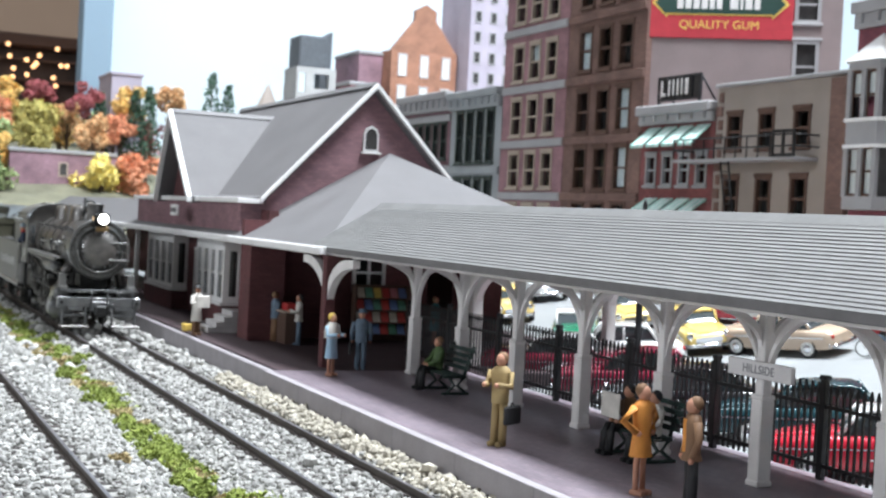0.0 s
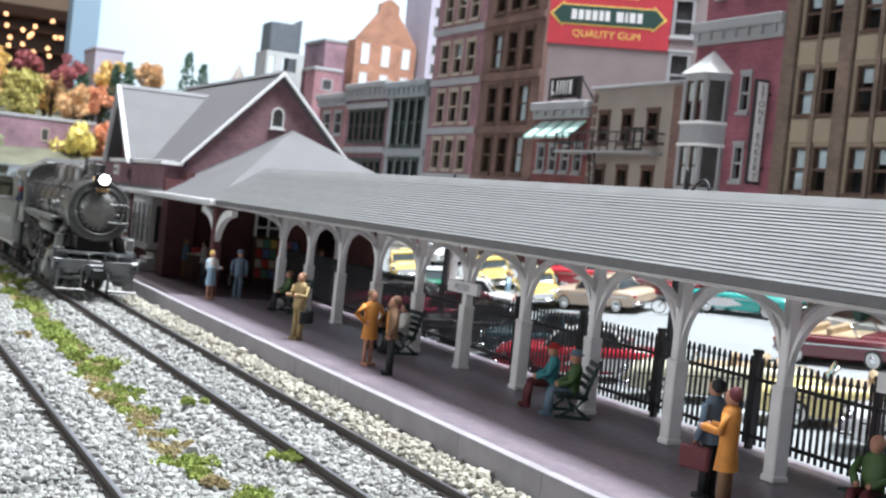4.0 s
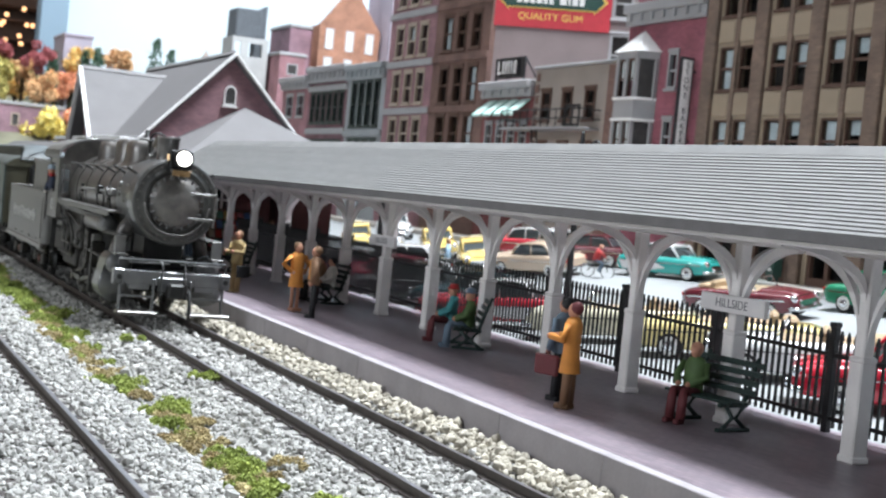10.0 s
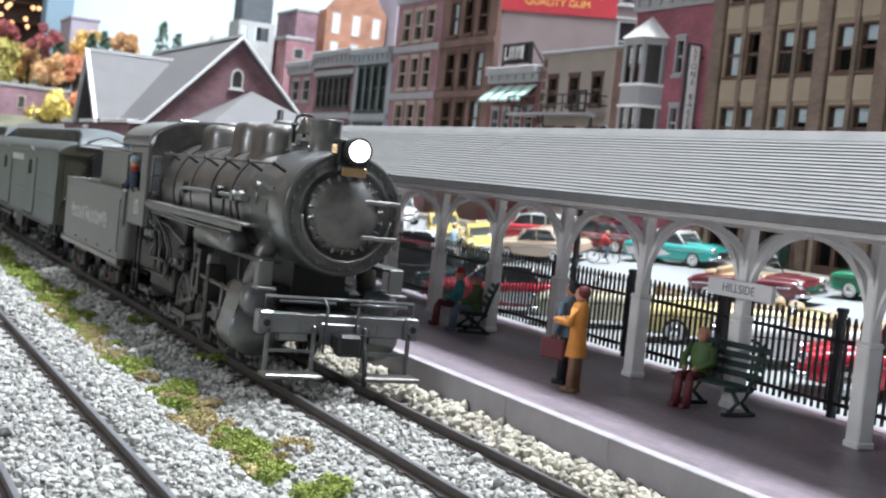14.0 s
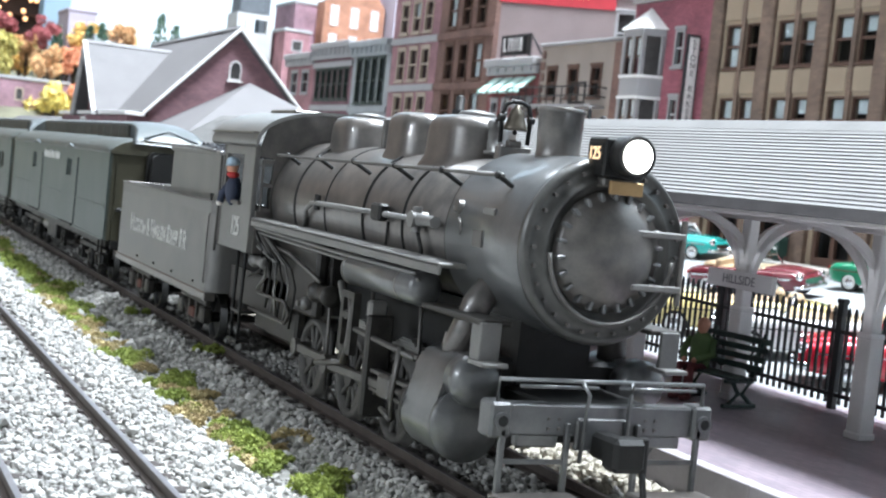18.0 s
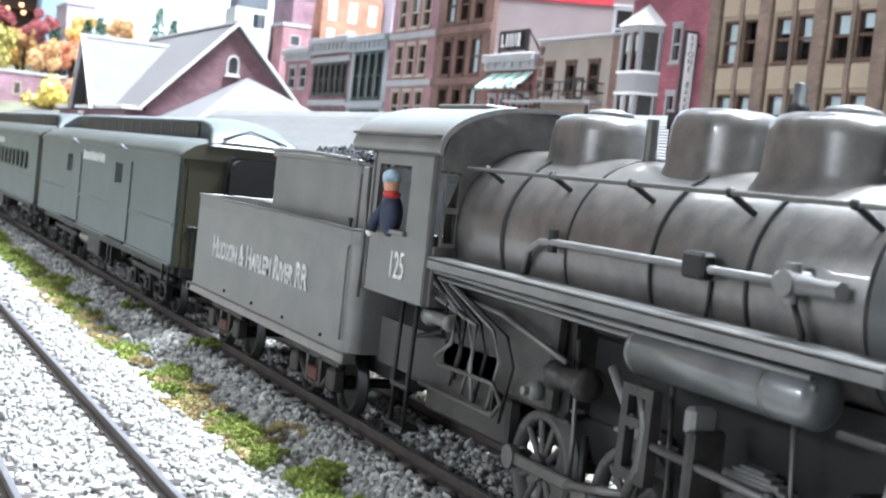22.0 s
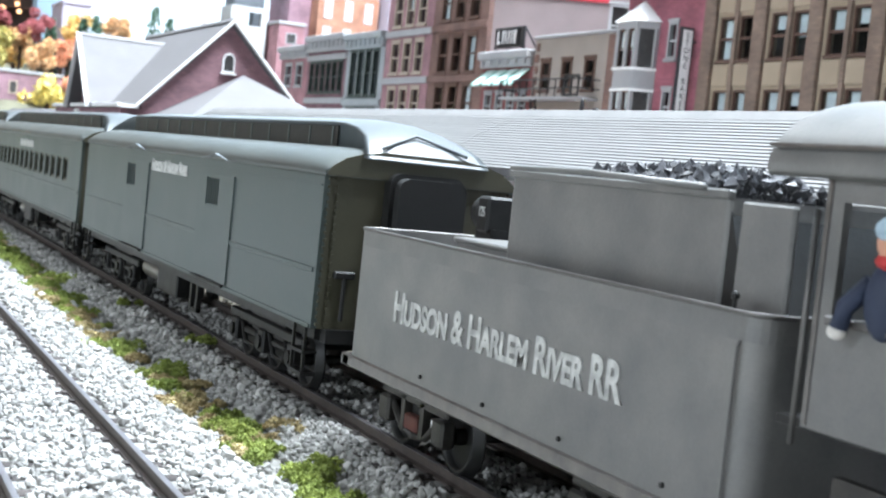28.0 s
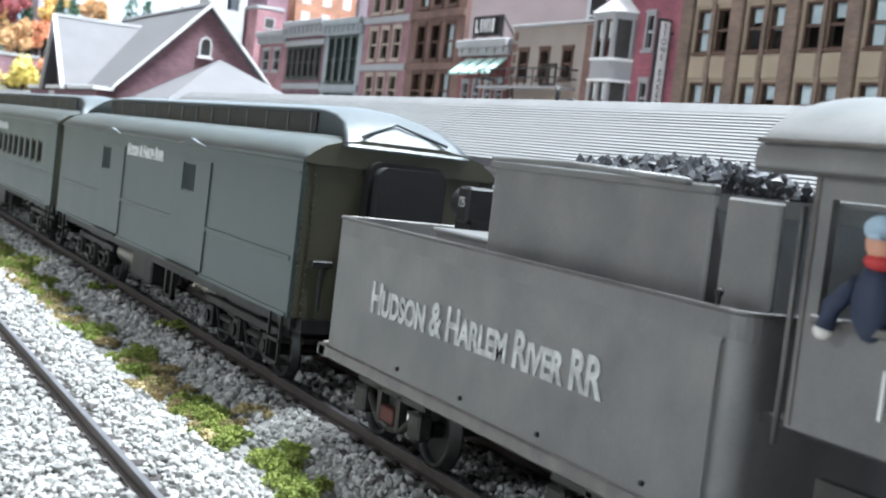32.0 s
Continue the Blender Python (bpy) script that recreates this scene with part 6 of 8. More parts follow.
def tender():
    t = thing("tender", "grey locomotive tender lettered in white with a heap of coal", "tender")
    TRAIN.append(t)
    b = part("water_tank", Geo().loft([[(x, y, z) for x, y in rounded(0, 13.14, 1.27, 3.88, 0.22, 6)] for z in (0.95, 2.30)]), M_LOCOGREY, t)
    g = Geo()
    outer, inner = rounded(0, 13.14, 1.27, 3.88, 0.22, 6), rounded(0, 13.14, 1.22, 3.83, 0.2, 6)
    n = len(outer)
    verts = [(x, y, z) for ring, z in ((outer, 2.30), (outer, 2.5), (inner, 2.5), (inner, 2.30)) for x, y in ring]
    g.add(verts, [(k * n + i, k * n + (i + 1) % n, (k + 1) * n + (i + 1) % n, (k + 1) * n + i) for k in range(3) for i in range(n)], False)
    part("coping", g, M_LOCOGREY, t)
    part("coping_bead", Geo().tube([(x, y, 2.5) for x, y in outer + outer[:1]], 0.022, 6), M_ROD, t)
    bunk = Geo().loft([[(x, y, z) for x, y in rounded(0, 11.93, 0.98, 1.80, 0.06, 3)] for z in (2.3, 3.32)], False)
    part("coal_bunker", bunk, M_LOCOGREY, t)
    part("bunker_lip", Geo().box(-1.02, -0.94, 10.13, 13.74, 3.30, 3.38, 0.015).box(0.94, 1.02, 10.13, 13.74, 3.30, 3.38, 0.015).box(-1.0, 1.0, 13.66, 13.74, 3.30, 3.42, 0.015).tube([(-1.04, 13.64, 3.40), (-1.05, 12.2, 3.42), (-1.05, 10.4, 3.38)], 0.03), M_LOCOGREY, t)
    for s in (-1, 1):
        part("gangway_screen", Geo().box(s * 0.94, s * 1.0, 9.36, 9.98, 2.3, 3.30, 0.02), M_LOCOGREY, t)
    part("front_slope", Geo().prism([(9.75, 2.3), (10.16, 2.3), (10.16, 3.25)], "x", -0.96, 0.96), M_RUN, t)
    rng = np.random.default_rng(2)
    g = Geo()
    for _ in range(620):
        x, u = rng.uniform(-0.86, 0.86), rng.uniform(10.8, 13.2)
        z = 3.28 + 0.26 * max(0, 1 - (x / 0.95) ** 2) * max(0, 1 - ((u - 11.8) / 1.8) ** 2) ** 0.6 + rng.uniform(-0.03, 0.03)
        s = rng.uniform(0.04, 0.085)
        q = rng.uniform(0.6, 1.2, (6, 1)) * np.array([(1, 0, 0), (-1, 0, 0), (0, 1, 0), (0, -1, 0), (0, 0, 1), (0, 0, -1)]) * s + rng.normal(0, 0.2 * s, (6, 3)) + (x, u, z)
        g.add([tuple(p) for p in q], [(0, 2, 4), (2, 1, 4), (1, 3, 4), (3, 0, 4), (2, 0, 5), (1, 2, 5), (3, 1, 5), (0, 3, 5)])
    c = part("coal", g, M_COAL, t, "heap of broken black coal")
    tagged(c, kind="stuff")
    part("rear_deck", Geo().box(-1.2, 1.2, 13.7, 16.9, 2.28, 2.33), M_LOCO, t)
    part("water_hatch", Geo().box(-0.62, 0.62, 14.2, 15.6, 2.33, 2.52, 0.03).box(-0.66, 0.66, 14.16, 15.64, 2.5, 2.56, 0.02), M_LOCOGREY, t)
    lampb = part("rear_lamp", Geo().lathe((0.02, 15.75, 2.84), (0, 1, 0), [(0, 0.21), (0.44, 0.21), (0.46, 0.19)], 22).box(-0.2, 0.2, 15.72, 16.0, 2.62, 3.05, 0.03), M_RUN, t, "black rear lamp with a number on its box")
    part("lamp_stand", Geo().box(-0.14, 0.14, 15.7, 16.1, 2.33, 2.66), M_RUN, lampb)
    part("number", None, None, lampb, at=(-0.205, 15.86, 2.86), mesh=text_mesh("number", "125", 0.17, M_LETTER, 0.65))
    part("rear_grab", Geo().tube([(0.42, 15.2, 2.5), (0.42, 15.2, 3.05), (0.42, 15.5, 3.12), (0.42, 15.55, 2.5)], 0.03), M_ROD, t)
    for s in (-1, 1):
        part("lettering", None, None, t, at=(s * 1.275, 13.3, 1.69, 0, 0, 0 if s < 0 else 180), mesh=text_mesh("lettering", "Hudson & Harlem River RR", 0.47, M_LETTER, 0.90, spacing=0.97, small=True, bold=0.015))
        part("sill", Geo().box(s * 1.1, s * 1.30, 9.3, 17.08, 0.80, 0.95, 0.02), M_LOCO, t)
        part("corner_step", Geo().box(s * 1.08, s * 1.30, 16.86, 17.12, 0.80, 0.94, 0.015), M_LOCO, t)
        part("front_grab", Geo().tube([(s * 1.29, 9.46, 1.1), (s * 1.30, 9.46, 1.15), (s * 1.30, 9.46, 2.25), (s * 1.28, 9.46, 2.3)], 0.014), M_LOCOGREY, t)
        part("front_post", Geo().cyl((s * 1.24, 9.62, 2.45), (s * 1.24, 9.62, 2.60), 0.02, seg=6).ball((s * 1.24, 9.62, 2.61), 0.035, seg=8, rings=5), M_RUN, t)
        for u in (10.2, 11.8, 13.3, 14.8):
            part("sill_rivet", Geo().cyl((s * 1.27, u, 1.05), (s * 1.295, u, 1.05), 0.025, seg=6), M_RUN, t)
    part("underframe", Geo().box(-0.6, 0.6, 9.3, 17.0, 0.62, 0.95, 0.02), M_RUN, t)
    part("drawbar", Geo().box(-0.15, 0.15, 8.7, 9.4, 0.75, 0.9), M_RUN, t)
    part("coupler", Geo().box(-0.13, 0.13, 17.0, 17.4, 0.68, 0.9, 0.03).box(-0.16, 0.2, 17.3, 17.55, 0.64, 0.94, 0.04), M_RUN, t)
    for u in (11.0, 15.45):
        freight_truck(t, u, 0.42, 1.5)
    return t


def freight_truck(t, u, r, base):
    for s in (-1, 1):
        g = Geo()
        x = s * 0.98
        g.box(x - 0.05, x + 0.05, u - base / 2 - 0.15, u + base / 2 + 0.15, 0.62, 0.72, 0.02)
        for k in (-1, 1):
            g.tube([(x, u + k * (base / 2), 0.62), (x, u + k * 0.32, 0.30), (x, u, 0.26)], 0.05, 6)
            g.box(x - 0.09, x + 0.09, u + k * base / 2 - 0.14, u + k * base / 2 + 0.14, 0.30, 0.60, 0.03)
            g.box(x - 0.05, x + 0.05, u + k * 0.26 - 0.05, u + k * 0.26 + 0.05, 0.28, 0.68)
        f = part("truck_frame", g, M_LOWER, t)
        part("spring_pack", Geo().box(x - 0.07, x + 0.08, u - 0.17, u + 0.17, 0.32, 0.50, 0.02), M_RED, f, "rusty red spring pack")
    part("bolster", Geo().box(-0.95, 0.95, u - 0.15, u + 0.15, 0.5, 0.72), M_RUN, t)
    for k in (-1, 1):
        wheelset(t, u + k * base / 2, r, 0.745, 0)


def passenger_truck(t, u):
    for s in (-1, 1):
        x = s * 0.98
        g = Geo().box(x - 0.05, x + 0.05, u - 1.75, u + 1.75, 0.62, 0.76, 0.02)
        for k in (-1.4, 0, 1.4):
            g.box(x - 0.09, x + 0.10, u + k - 0.15, u + k + 0.15, 0.28, 0.64, 0.03)
            g.cyl((x, u + k, 0.44), (x + s * 0.13, u + k, 0.44), 0.1, seg=12)
        for k in (-0.7, 0.7):
            g.tube([(x, u + k - 0.5, 0.6), (x, u + k - 0.25, 0.3), (x, u + k + 0.25, 0.3), (x, u + k + 0.5, 0.6)], 0.04)
        f = part("truck_frame", g, M_RUN, t)
        for k in (-0.7, 0.7):
            part("leaf_spring", Geo().box(x - 0.04, x + 0.06, u + k - 0.3, u + k + 0.3, 0.44, 0.54, 0.03), M_RUN, f)
    part("bolster", Geo().box(-0.95, 0.95, u - 0.8, u + 0.8, 0.55, 0.85), M_RUN, t)
    for k in (-1.4, 0, 1.4):
        wheelset(t, u + k, 0.42, 0.745, 0)


def carriage(label, category, u0, u1, coach):
    t = thing(category.replace(" ", "_"), label, category, group="passenger train cars")
    TRAIN.append(t)
    x, zs, ze = 1.38, 1.08, 3.12
    holes = []
    if coach:
        n = 15
        w = (u1 - u0 - 3.4) / n
        holes = [(u0 + 1.7 + w * i + 0.14, u0 + 1.7 + w * (i + 1) - 0.14, 2.02, 2.62) for i in range(n)]
        doors = []
    else:
        doors = [(u0 + 4.0, u0 + 6.1, u0 + 4.95), (u0 + 9.9, u0 + 12.0, u0 + 11.2)]
        holes = [(u0 + 4.87, u0 + 5.53, 2.36, 2.78), (u0 + 11.12, u0 + 11.78, 2.36, 2.78)]
    for s in (-1, 1):
        side = part("side", Geo().wall("x", -x if s < 0 else x - 0.08, 0.08, u0, u1, zs, ze, holes), M_PULL, t)
        for ya, yb, z0, z1 in holes:
            if coach:
                f = part("window", Geo().wall("x", s * (x - 0.05) - 0.02, 0.04, ya - 0.0, yb + 0.0, z0, z1, [(ya + 0.06, yb - 0.06, z0 + 0.06, z1 - 0.06)]), M_PULLEND, side)
                part("pane", Geo().box(s * (x - 0.065), s * (x - 0.055), ya, yb, z0, z1), M_GLASS, f)
            else:
                f = part("grille", Geo().box(s * (x - 0.07), s * (x - 0.04), ya, yb, z0, z1), M_DARK, side)
                for i in range(1, 5):
                    yy = ya + (yb - ya) * i / 5
                    part("bar", Geo().box(s * (x - 0.03), s * (x + 0.005), yy - 0.015, yy + 0.015, z0, z1), M_PULL, f)
        part("belt_rail", Geo().box(s * x, s * (x + 0.02), u0 + 0.1, u1 - 0.1, 1.80, 1.87, 0.008), M_PULL, side)
        part("letter_board", Geo().box(s * x, s * (x + 0.016), u0 + 0.05, u1 - 0.05, 2.94, 2.965).box(s * x, s * (x + 0.02), u0 + 0.05, u1 - 0.05, 1.08, 1.13), M_PULL, side)
        for ya, yb, g in doors:
            d = part("baggage_door", Geo().wall("x", -x - 0.025 if s < 0 else x, 0.025, ya, yb, 1.16, 2.86, [(g - 0.12 if g - 0.12 > ya else ya + 0.1, g + 0.62, 2.34, 2.80)]), M_PULL, side)
            part("rain_hood", Geo().prism([(ya + 0.2, 3.10), ((ya + yb) / 2, 3.20), (yb - 0.2, 3.10), ((ya + yb) / 2, 3.16)], "x", s * (x + 0.02), s * (x + 0.10)), M_CARROOF, side)
            part("sill_step", Geo().box(s * x, s * (x + 0.07), ya + 0.1, yb - 0.1, 1.10, 1.14, 0.01), M_RUN, side)
        part("lettering", None, None, side, at=(s * (x + 0.008), (u0 + u1) / 2 + 0.1, 2.83, 0, 0, 0 if s < 0 else 180), mesh=text_mesh("lettering", "Hudson & Harlem River", 0.31, M_LETTERW, 0.86, small=True, bold=0.012))
    for u, s in ((u0, -1), (u1, 1)):
        end = part("end_wall", Geo().wall("y", u if s < 0 else u - 0.08, 0.08, -x + 0.08, x - 0.08, zs, ze, [(-0.42, 0.42, 1.15, 2.9)]), M_PULLEND, t)
        half = [(1.36, 3.09), (1.375, 3.13), (1.30, 3.22), (1.13, 3.33), (0.91, 3.40), (0.57, 3.45)]
        part("end_gable", Geo().prism([(-gx, gz) for gx, gz in half] + half[::-1], "y", *sorted((u, u + s * 0.075))), M_PULLEND, end)
        part("diaphragm", Geo().prism(rounded(0, 2.12, 0.54, 1.08, 0.16, 5), "y", u, u + s * 0.22), M_RUN, end)
        part("diaphragm_face", Geo().prism(rounded(0, 2.12, 0.48, 1.02, 0.14, 5), "y", u + s * 0.22, u + s * 0.4), M_VOID, end)
        part("end_door", Geo().box(-0.36, 0.36, u + s * 0.40, u + s * 0.41, 1.2, 2.3), M_DARK, end)
        g = Geo()
        for xx in (-1.31, -1.19, 1.19, 1.31):
            for i in range(20):
                z = 1.14 + 0.10 * i
                g.box(xx - 0.02, xx + 0.02, u, u + s * 0.035, z - 0.02, z + 0.02)
        part("rivet_strip", g, M_PULLEND, end)
        part("end_chevron", Geo().tube([(-0.62, u + s * 0.02, 3.50), (0, u - s * 0.35, 3.72), (0.62, u + s * 0.02, 3.50)], 0.022), M_CARROOF, end)
        part("hand_brake", Geo().box(-1.15, -0.85, u, u + s * 0.09, 1.75, 1.85, 0.02).cyl((-1.0, u + s * 0.06, 1.78), (-1.0, u + s * 0.06, 1.2), 0.03, seg=6), M_RUN, end)
        part("buffer_beam", Geo().box(-1.2, 1.2, u - 0.1, u + 0.1, 0.9, 1.08), M_RUN, end)
        part("coupler", Geo().box(-0.12, 0.12, u, u + s * 0.5, 0.70, 0.92, 0.03), M_RUN, end)
        for k in (-1, 1):
            part("corner_step", Geo().box(k * 1.30, k * 1.34, u - s * 0.3, u - s * 0.34, 0.42, 1.08).box(k * 1.30, k * 1.34, u - s * 0.75, u - s * 0.79, 0.42, 1.08).box(k * 1.15, k * 1.36, u - s * 0.28, u - s * 0.8, 0.40, 0.45).box(k * 1.15, k * 1.36, u - s * 0.28, u - s * 0.8, 0.70, 0.74), M_RUN, end)
    # Monitor roof: curved sides, upright clerestory, domed ends
    low = lambda f: [(-1.42 * f, 3.08), (-1.44 * f, 3.14), (-1.36 * f, 3.25), (-1.18 * f, 3.37), (-0.95 * f, 3.45), (-0.6 * f, 3.50), (0.6 * f, 3.50), (0.95 * f, 3.45), (1.18 * f, 3.37), (1.36 * f, 3.25), (1.44 * f, 3.14), (1.42 * f, 3.08)]
    rings = []
    for du, f, dz in ((-0.06, 0.98, -0.06), (0.15, 1.0, -0.02), (0.6, 1.0, 0)):
        rings.append([(px, u0 + du, pz + (dz if pz > 3.2 else 0)) for px, pz in low(f)])
    for du, f, dz in ((0.6, 1.0, 0), (0.15, 1.0, -0.02), (-0.06, 0.98, -0.06)):
        rings.append([(px, u1 - du, pz + (dz if pz > 3.2 else 0)) for px, pz in low(f)])
    roof = part("roof", Geo().loft(rings), M_ROOFSIDE, t)
    top = lambda h: [(-0.64, 3.40), (-0.64, 3.40 + 0.86 * h), (-0.68, 3.40 + 0.88 * h), (-0.60, 3.40 + 0.95 * h), (-0.4, 3.40 + 1.06 * h), (0, 3.40 + 1.12 * h), (0.4, 3.40 + 1.06 * h), (0.60, 3.40 + 0.95 * h), (0.68, 3.40 + 0.88 * h), (0.64, 3.40 + 0.86 * h), (0.64, 3.40)]
    prof = [(-0.12, 0.02, 1.35), (0.1, 0.14, 1.25), (0.45, 0.29, 1.1), (0.9, 0.40, 1.03), (1.4, 0.46, 1.0), (1.9, 0.475, 1.0)]
    rings = [[(px * f, u0 + du, pz - (0.0 if du > 0 else 0.06)) for px, pz in top(h)] for du, h, f in prof]
    rings += [[(px * f, u1 - du, pz - (0.0 if du > 0 else 0.06)) for px, pz in top(h)] for du, h, f in prof[::-1]]
    part("clerestory", Geo().loft(rings), M_CARROOF, roof, "smooth grey raised clerestory roof")
    for s in (-1, 1):
        part("clerestory_side", Geo().box(s * 0.645, s * 0.665, u0 + 1.6, u1 - 1.6, 3.48, 3.78), M_RUN, roof)
        for i in range(14):
            uu = u0 + 1.8 + (u1 - u0 - 3.6) * i / 13
            part("clerestory_rib", Geo().box(s * 0.66, s * 0.675, uu - 0.03, uu + 0.03, 3.5, 3.77), M_PULL, roof)
    part("floor", Geo().box(-1.28, 1.28, u0 + 0.1, u1 - 0.1, 0.92, 1.10), M_RUN, t)
    # Upright dark sheet added along the middle, so the windows look into shade.
    part("inner_floor", Geo().box(-0.05, 0.05, u0 + 0.2, u1 - 0.2, 1.1, 3.3), M_DARK, t)
    um = (u0 + u1) / 2
    part("battery_box", Geo().box(-1.15, -0.6, um - 0.3, um + 1.2, 0.45, 0.92, 0.03), M_RUN, t)
    part("air_cylinder", Geo().cyl((-0.8, um + 1.8, 0.68), (-0.8, um + 3.2, 0.68), 0.2, seg=14), M_LOCO, t)
    part("queen_post", Geo().box(-1.18, -1.1, um - 1.9, um - 1.8, 0.4, 0.95).box(-1.18, -1.1, um - 1.5, um - 1.4, 0.4, 0.95).box(-1.18, -1.1, um - 1.9, um - 1.4, 0.4, 0.46), M_RUN, t)
    part("generator", Geo().cyl((-0.6, um - 2.8, 0.62), (0.2, um - 2.8, 0.62), 0.22, seg=14), M_RUN, t)
    passenger_truck(t, u0 + 3.0)
    passenger_truck(t, u1 - 3.0)
    return t


def train():
    locomotive()
    tender()
    carriage("dark green baggage car with barred door windows and a grey clerestory", "baggage car", 18.1, 34.6, False)
    carriage("dark green passenger coach with a row of windows", "passenger coach", 35.5, 54.0, True)
    carriage("dark green passenger coach with a row of windows", "passenger coach", 54.9, 73.4, True)


def motions():
    """The train rolls in, slows and stops; its wheels turn and its rods go round with them."""
    for t in TRAIN:
        walk(t, [(s, spot(0, stack_y(s) - (drawbar_play(s) if t is TRAIN[0] else 0.0), 0)) for s in TIMES])
    start = stack_y(0)
    for axle, u, r in ROLLERS:
        walk(axle, [(s, spot(0, u, r, math.degrees((start - stack_y(s)) / r))) for s in TIMES])
    for rod, main, cross in GEAR:
        rod_rows, main_rows, cross_rows = [], [], []
        for s in TIMES:
            a = (start - stack_y(s)) / 0.56
            py, pz = 0.26 * math.cos(a), 0.26 * math.sin(a)
            dz = 0.75 - (0.56 + pz)
            dy = math.sqrt(2.1 ** 2 - dz ** 2)
            rod_rows.append((s, spot(0, 3.5 + py, 0.56 + pz)))
            main_rows.append((s, spot(0, 3.5 + py, 0.56 + pz, -math.degrees(math.asin(dz / 2.1)))))
            cross_rows.append((s, spot(0, 3.5 + py - dy, 0.75)))
        walk(rod, rod_rows)
        walk(main, main_rows)
        walk(cross, cross_rows)


# ---- furniture, signs, figures and vehicles ----
F_ORANGE, F_TAN, F_GREY, F_BLACK = paint("orange_figure_paint", (0.62, 0.25, 0.05)), paint("khaki_figure_paint", (0.36, 0.26, 0.12)), paint("grey_blue_figure_paint", (0.13, 0.18, 0.24)), paint("black_figure_paint", (0.02, 0.02, 0.022))
F_GREEN, F_TEAL, F_MAROON, F_YELLOW, F_BROWN, F_LIGHTBLUE = paint("green_figure_paint", (0.075, 0.13, 0.045)), paint("teal_figure_paint", (0.05, 0.24, 0.26)), paint("maroon_figure_paint", (0.13, 0.03, 0.035)), paint("yellow_figure_paint", (0.65, 0.45, 0.10)), paint("brown_figure_paint", (0.20, 0.11, 0.06)), paint("light_blue_figure_paint", (0.36, 0.52, 0.66))


def standing(label, x, y, turn, coat, legs, hair, long_coat=0.0, hat=None, case=None, arms="down", z=PLAT_Z, skin=None, extra=None, front=None, shawl=None):
    """A painted standing figure, one plain shape on its own feet."""
    g = Geo()
    mats = [legs, coat, skin or F_SKIN, hair, case or F_BROWN, extra or front or shawl or coat]
    for s in (-1, 1):
        g.tube([(s * 0.09, 0.0, 0.05), (s * 0.09, 0.01, 0.45), (s * 0.08, 0, 0.9)], 0.048 if legs is F_SKIN else 0.08, 8)
        g.box(s * 0.09 - 0.055, s * 0.09 + 0.055, -0.17, 0.09, 0, 0.09, 0.02)
    g.slot = 1
    low = long_coat or 0.82
    rings = []
    for zz, w, d in ((low, 0.22 if long_coat else 0.17, 0.17), (0.95, 0.18, 0.13), (1.15, 0.19, 0.13), (1.38, 0.23, 0.13), (1.48, 0.17, 0.11), (1.53, 0.08, 0.07)):
        rings.append([(w * math.cos(a), d * math.sin(a), zz) for a in np.linspace(0, 2 * math.pi, 12, endpoint=False)])
    g.loft(rings)
    for s in (-1, 1):
        if arms == "down":
            g.tube([(s * 0.23, 0, 1.42), (s * 0.28, 0.02, 1.15), (s * 0.26, -0.06, 0.88)], 0.065, 8)
        elif arms == "hips":
            g.tube([(s * 0.22, 0, 1.42), (s * 0.42, 0.05, 1.20), (s * 0.20, -0.05, 1.02)], 0.065, 8)
        else:
            g.tube([(s * 0.22, 0, 1.42), (s * 0.27, -0.05, 1.15), (s * 0.15, -0.32, 1.18)], 0.065, 8)
    g.slot = 2
    for s in (-1, 1):
        hx, hy, hz = {"down": (0.26, -0.08, 0.84), "hips": (0.18, -0.08, 1.0), "front": (0.14, -0.36, 1.18)}[arms]
        g.ball((s * hx, hy, hz), 0.05, seg=8, rings=5)
    g.ball((0, -0.01, 1.63), 0.10, 0.115, 0.13, 12, 8)
    g.slot = 3
    if hat:
        g.lathe((0, 0, 1.70), (0, 0, 1), [(0, 0.165), (0.02, 0.165), (0.025, 0.115), (0.11, 0.10), (0.12, 0.05)], 14)
    else:
        g.ball((0, 0.03, 1.67), 0.115, 0.115, 0.12, 12, 8)
    if case:
        g.slot = 4
        g.box(0.27, 0.36, -0.30, 0.22, 0.45, 0.80, 0.03)
        g.tube([(0.31, -0.1, 0.8), (0.31, -0.04, 0.86), (0.31, 0.02, 0.8)], 0.015, 5)
    if extra:
        g.slot = 5
        g.box(-0.30, 0.30, -0.42, -0.34, 1.0, 1.45, 0.03)
    if front:
        g.slot = 5
        g.loft([[(w * math.cos(a), -0.03 + 0.125 * math.sin(a), zz) for a in np.linspace(math.pi, 2 * math.pi, 8)] for zz, w in ((0.95, 0.08), (1.2, 0.09), (1.44, 0.06))], closed=False)
    if shawl:
        g.slot = 5
        g.loft([[(w * math.cos(a), d * math.sin(a), zz) for a in np.linspace(0, 2 * math.pi, 12, endpoint=False)] for zz, w, d in ((1.08, 0.28, 0.19), (1.25, 0.29, 0.18), (1.42, 0.26, 0.15), (1.53, 0.10, 0.09))])
    k = 0.84 if y > 39 else 0.91
    g.v = [(a * k, b * k, c * k) for a, b, c in g.v]
    return thing("figurine", label, "figurine", (x, y, z, 0, 0, turn), group="platform figures", geo=g, material=mats)


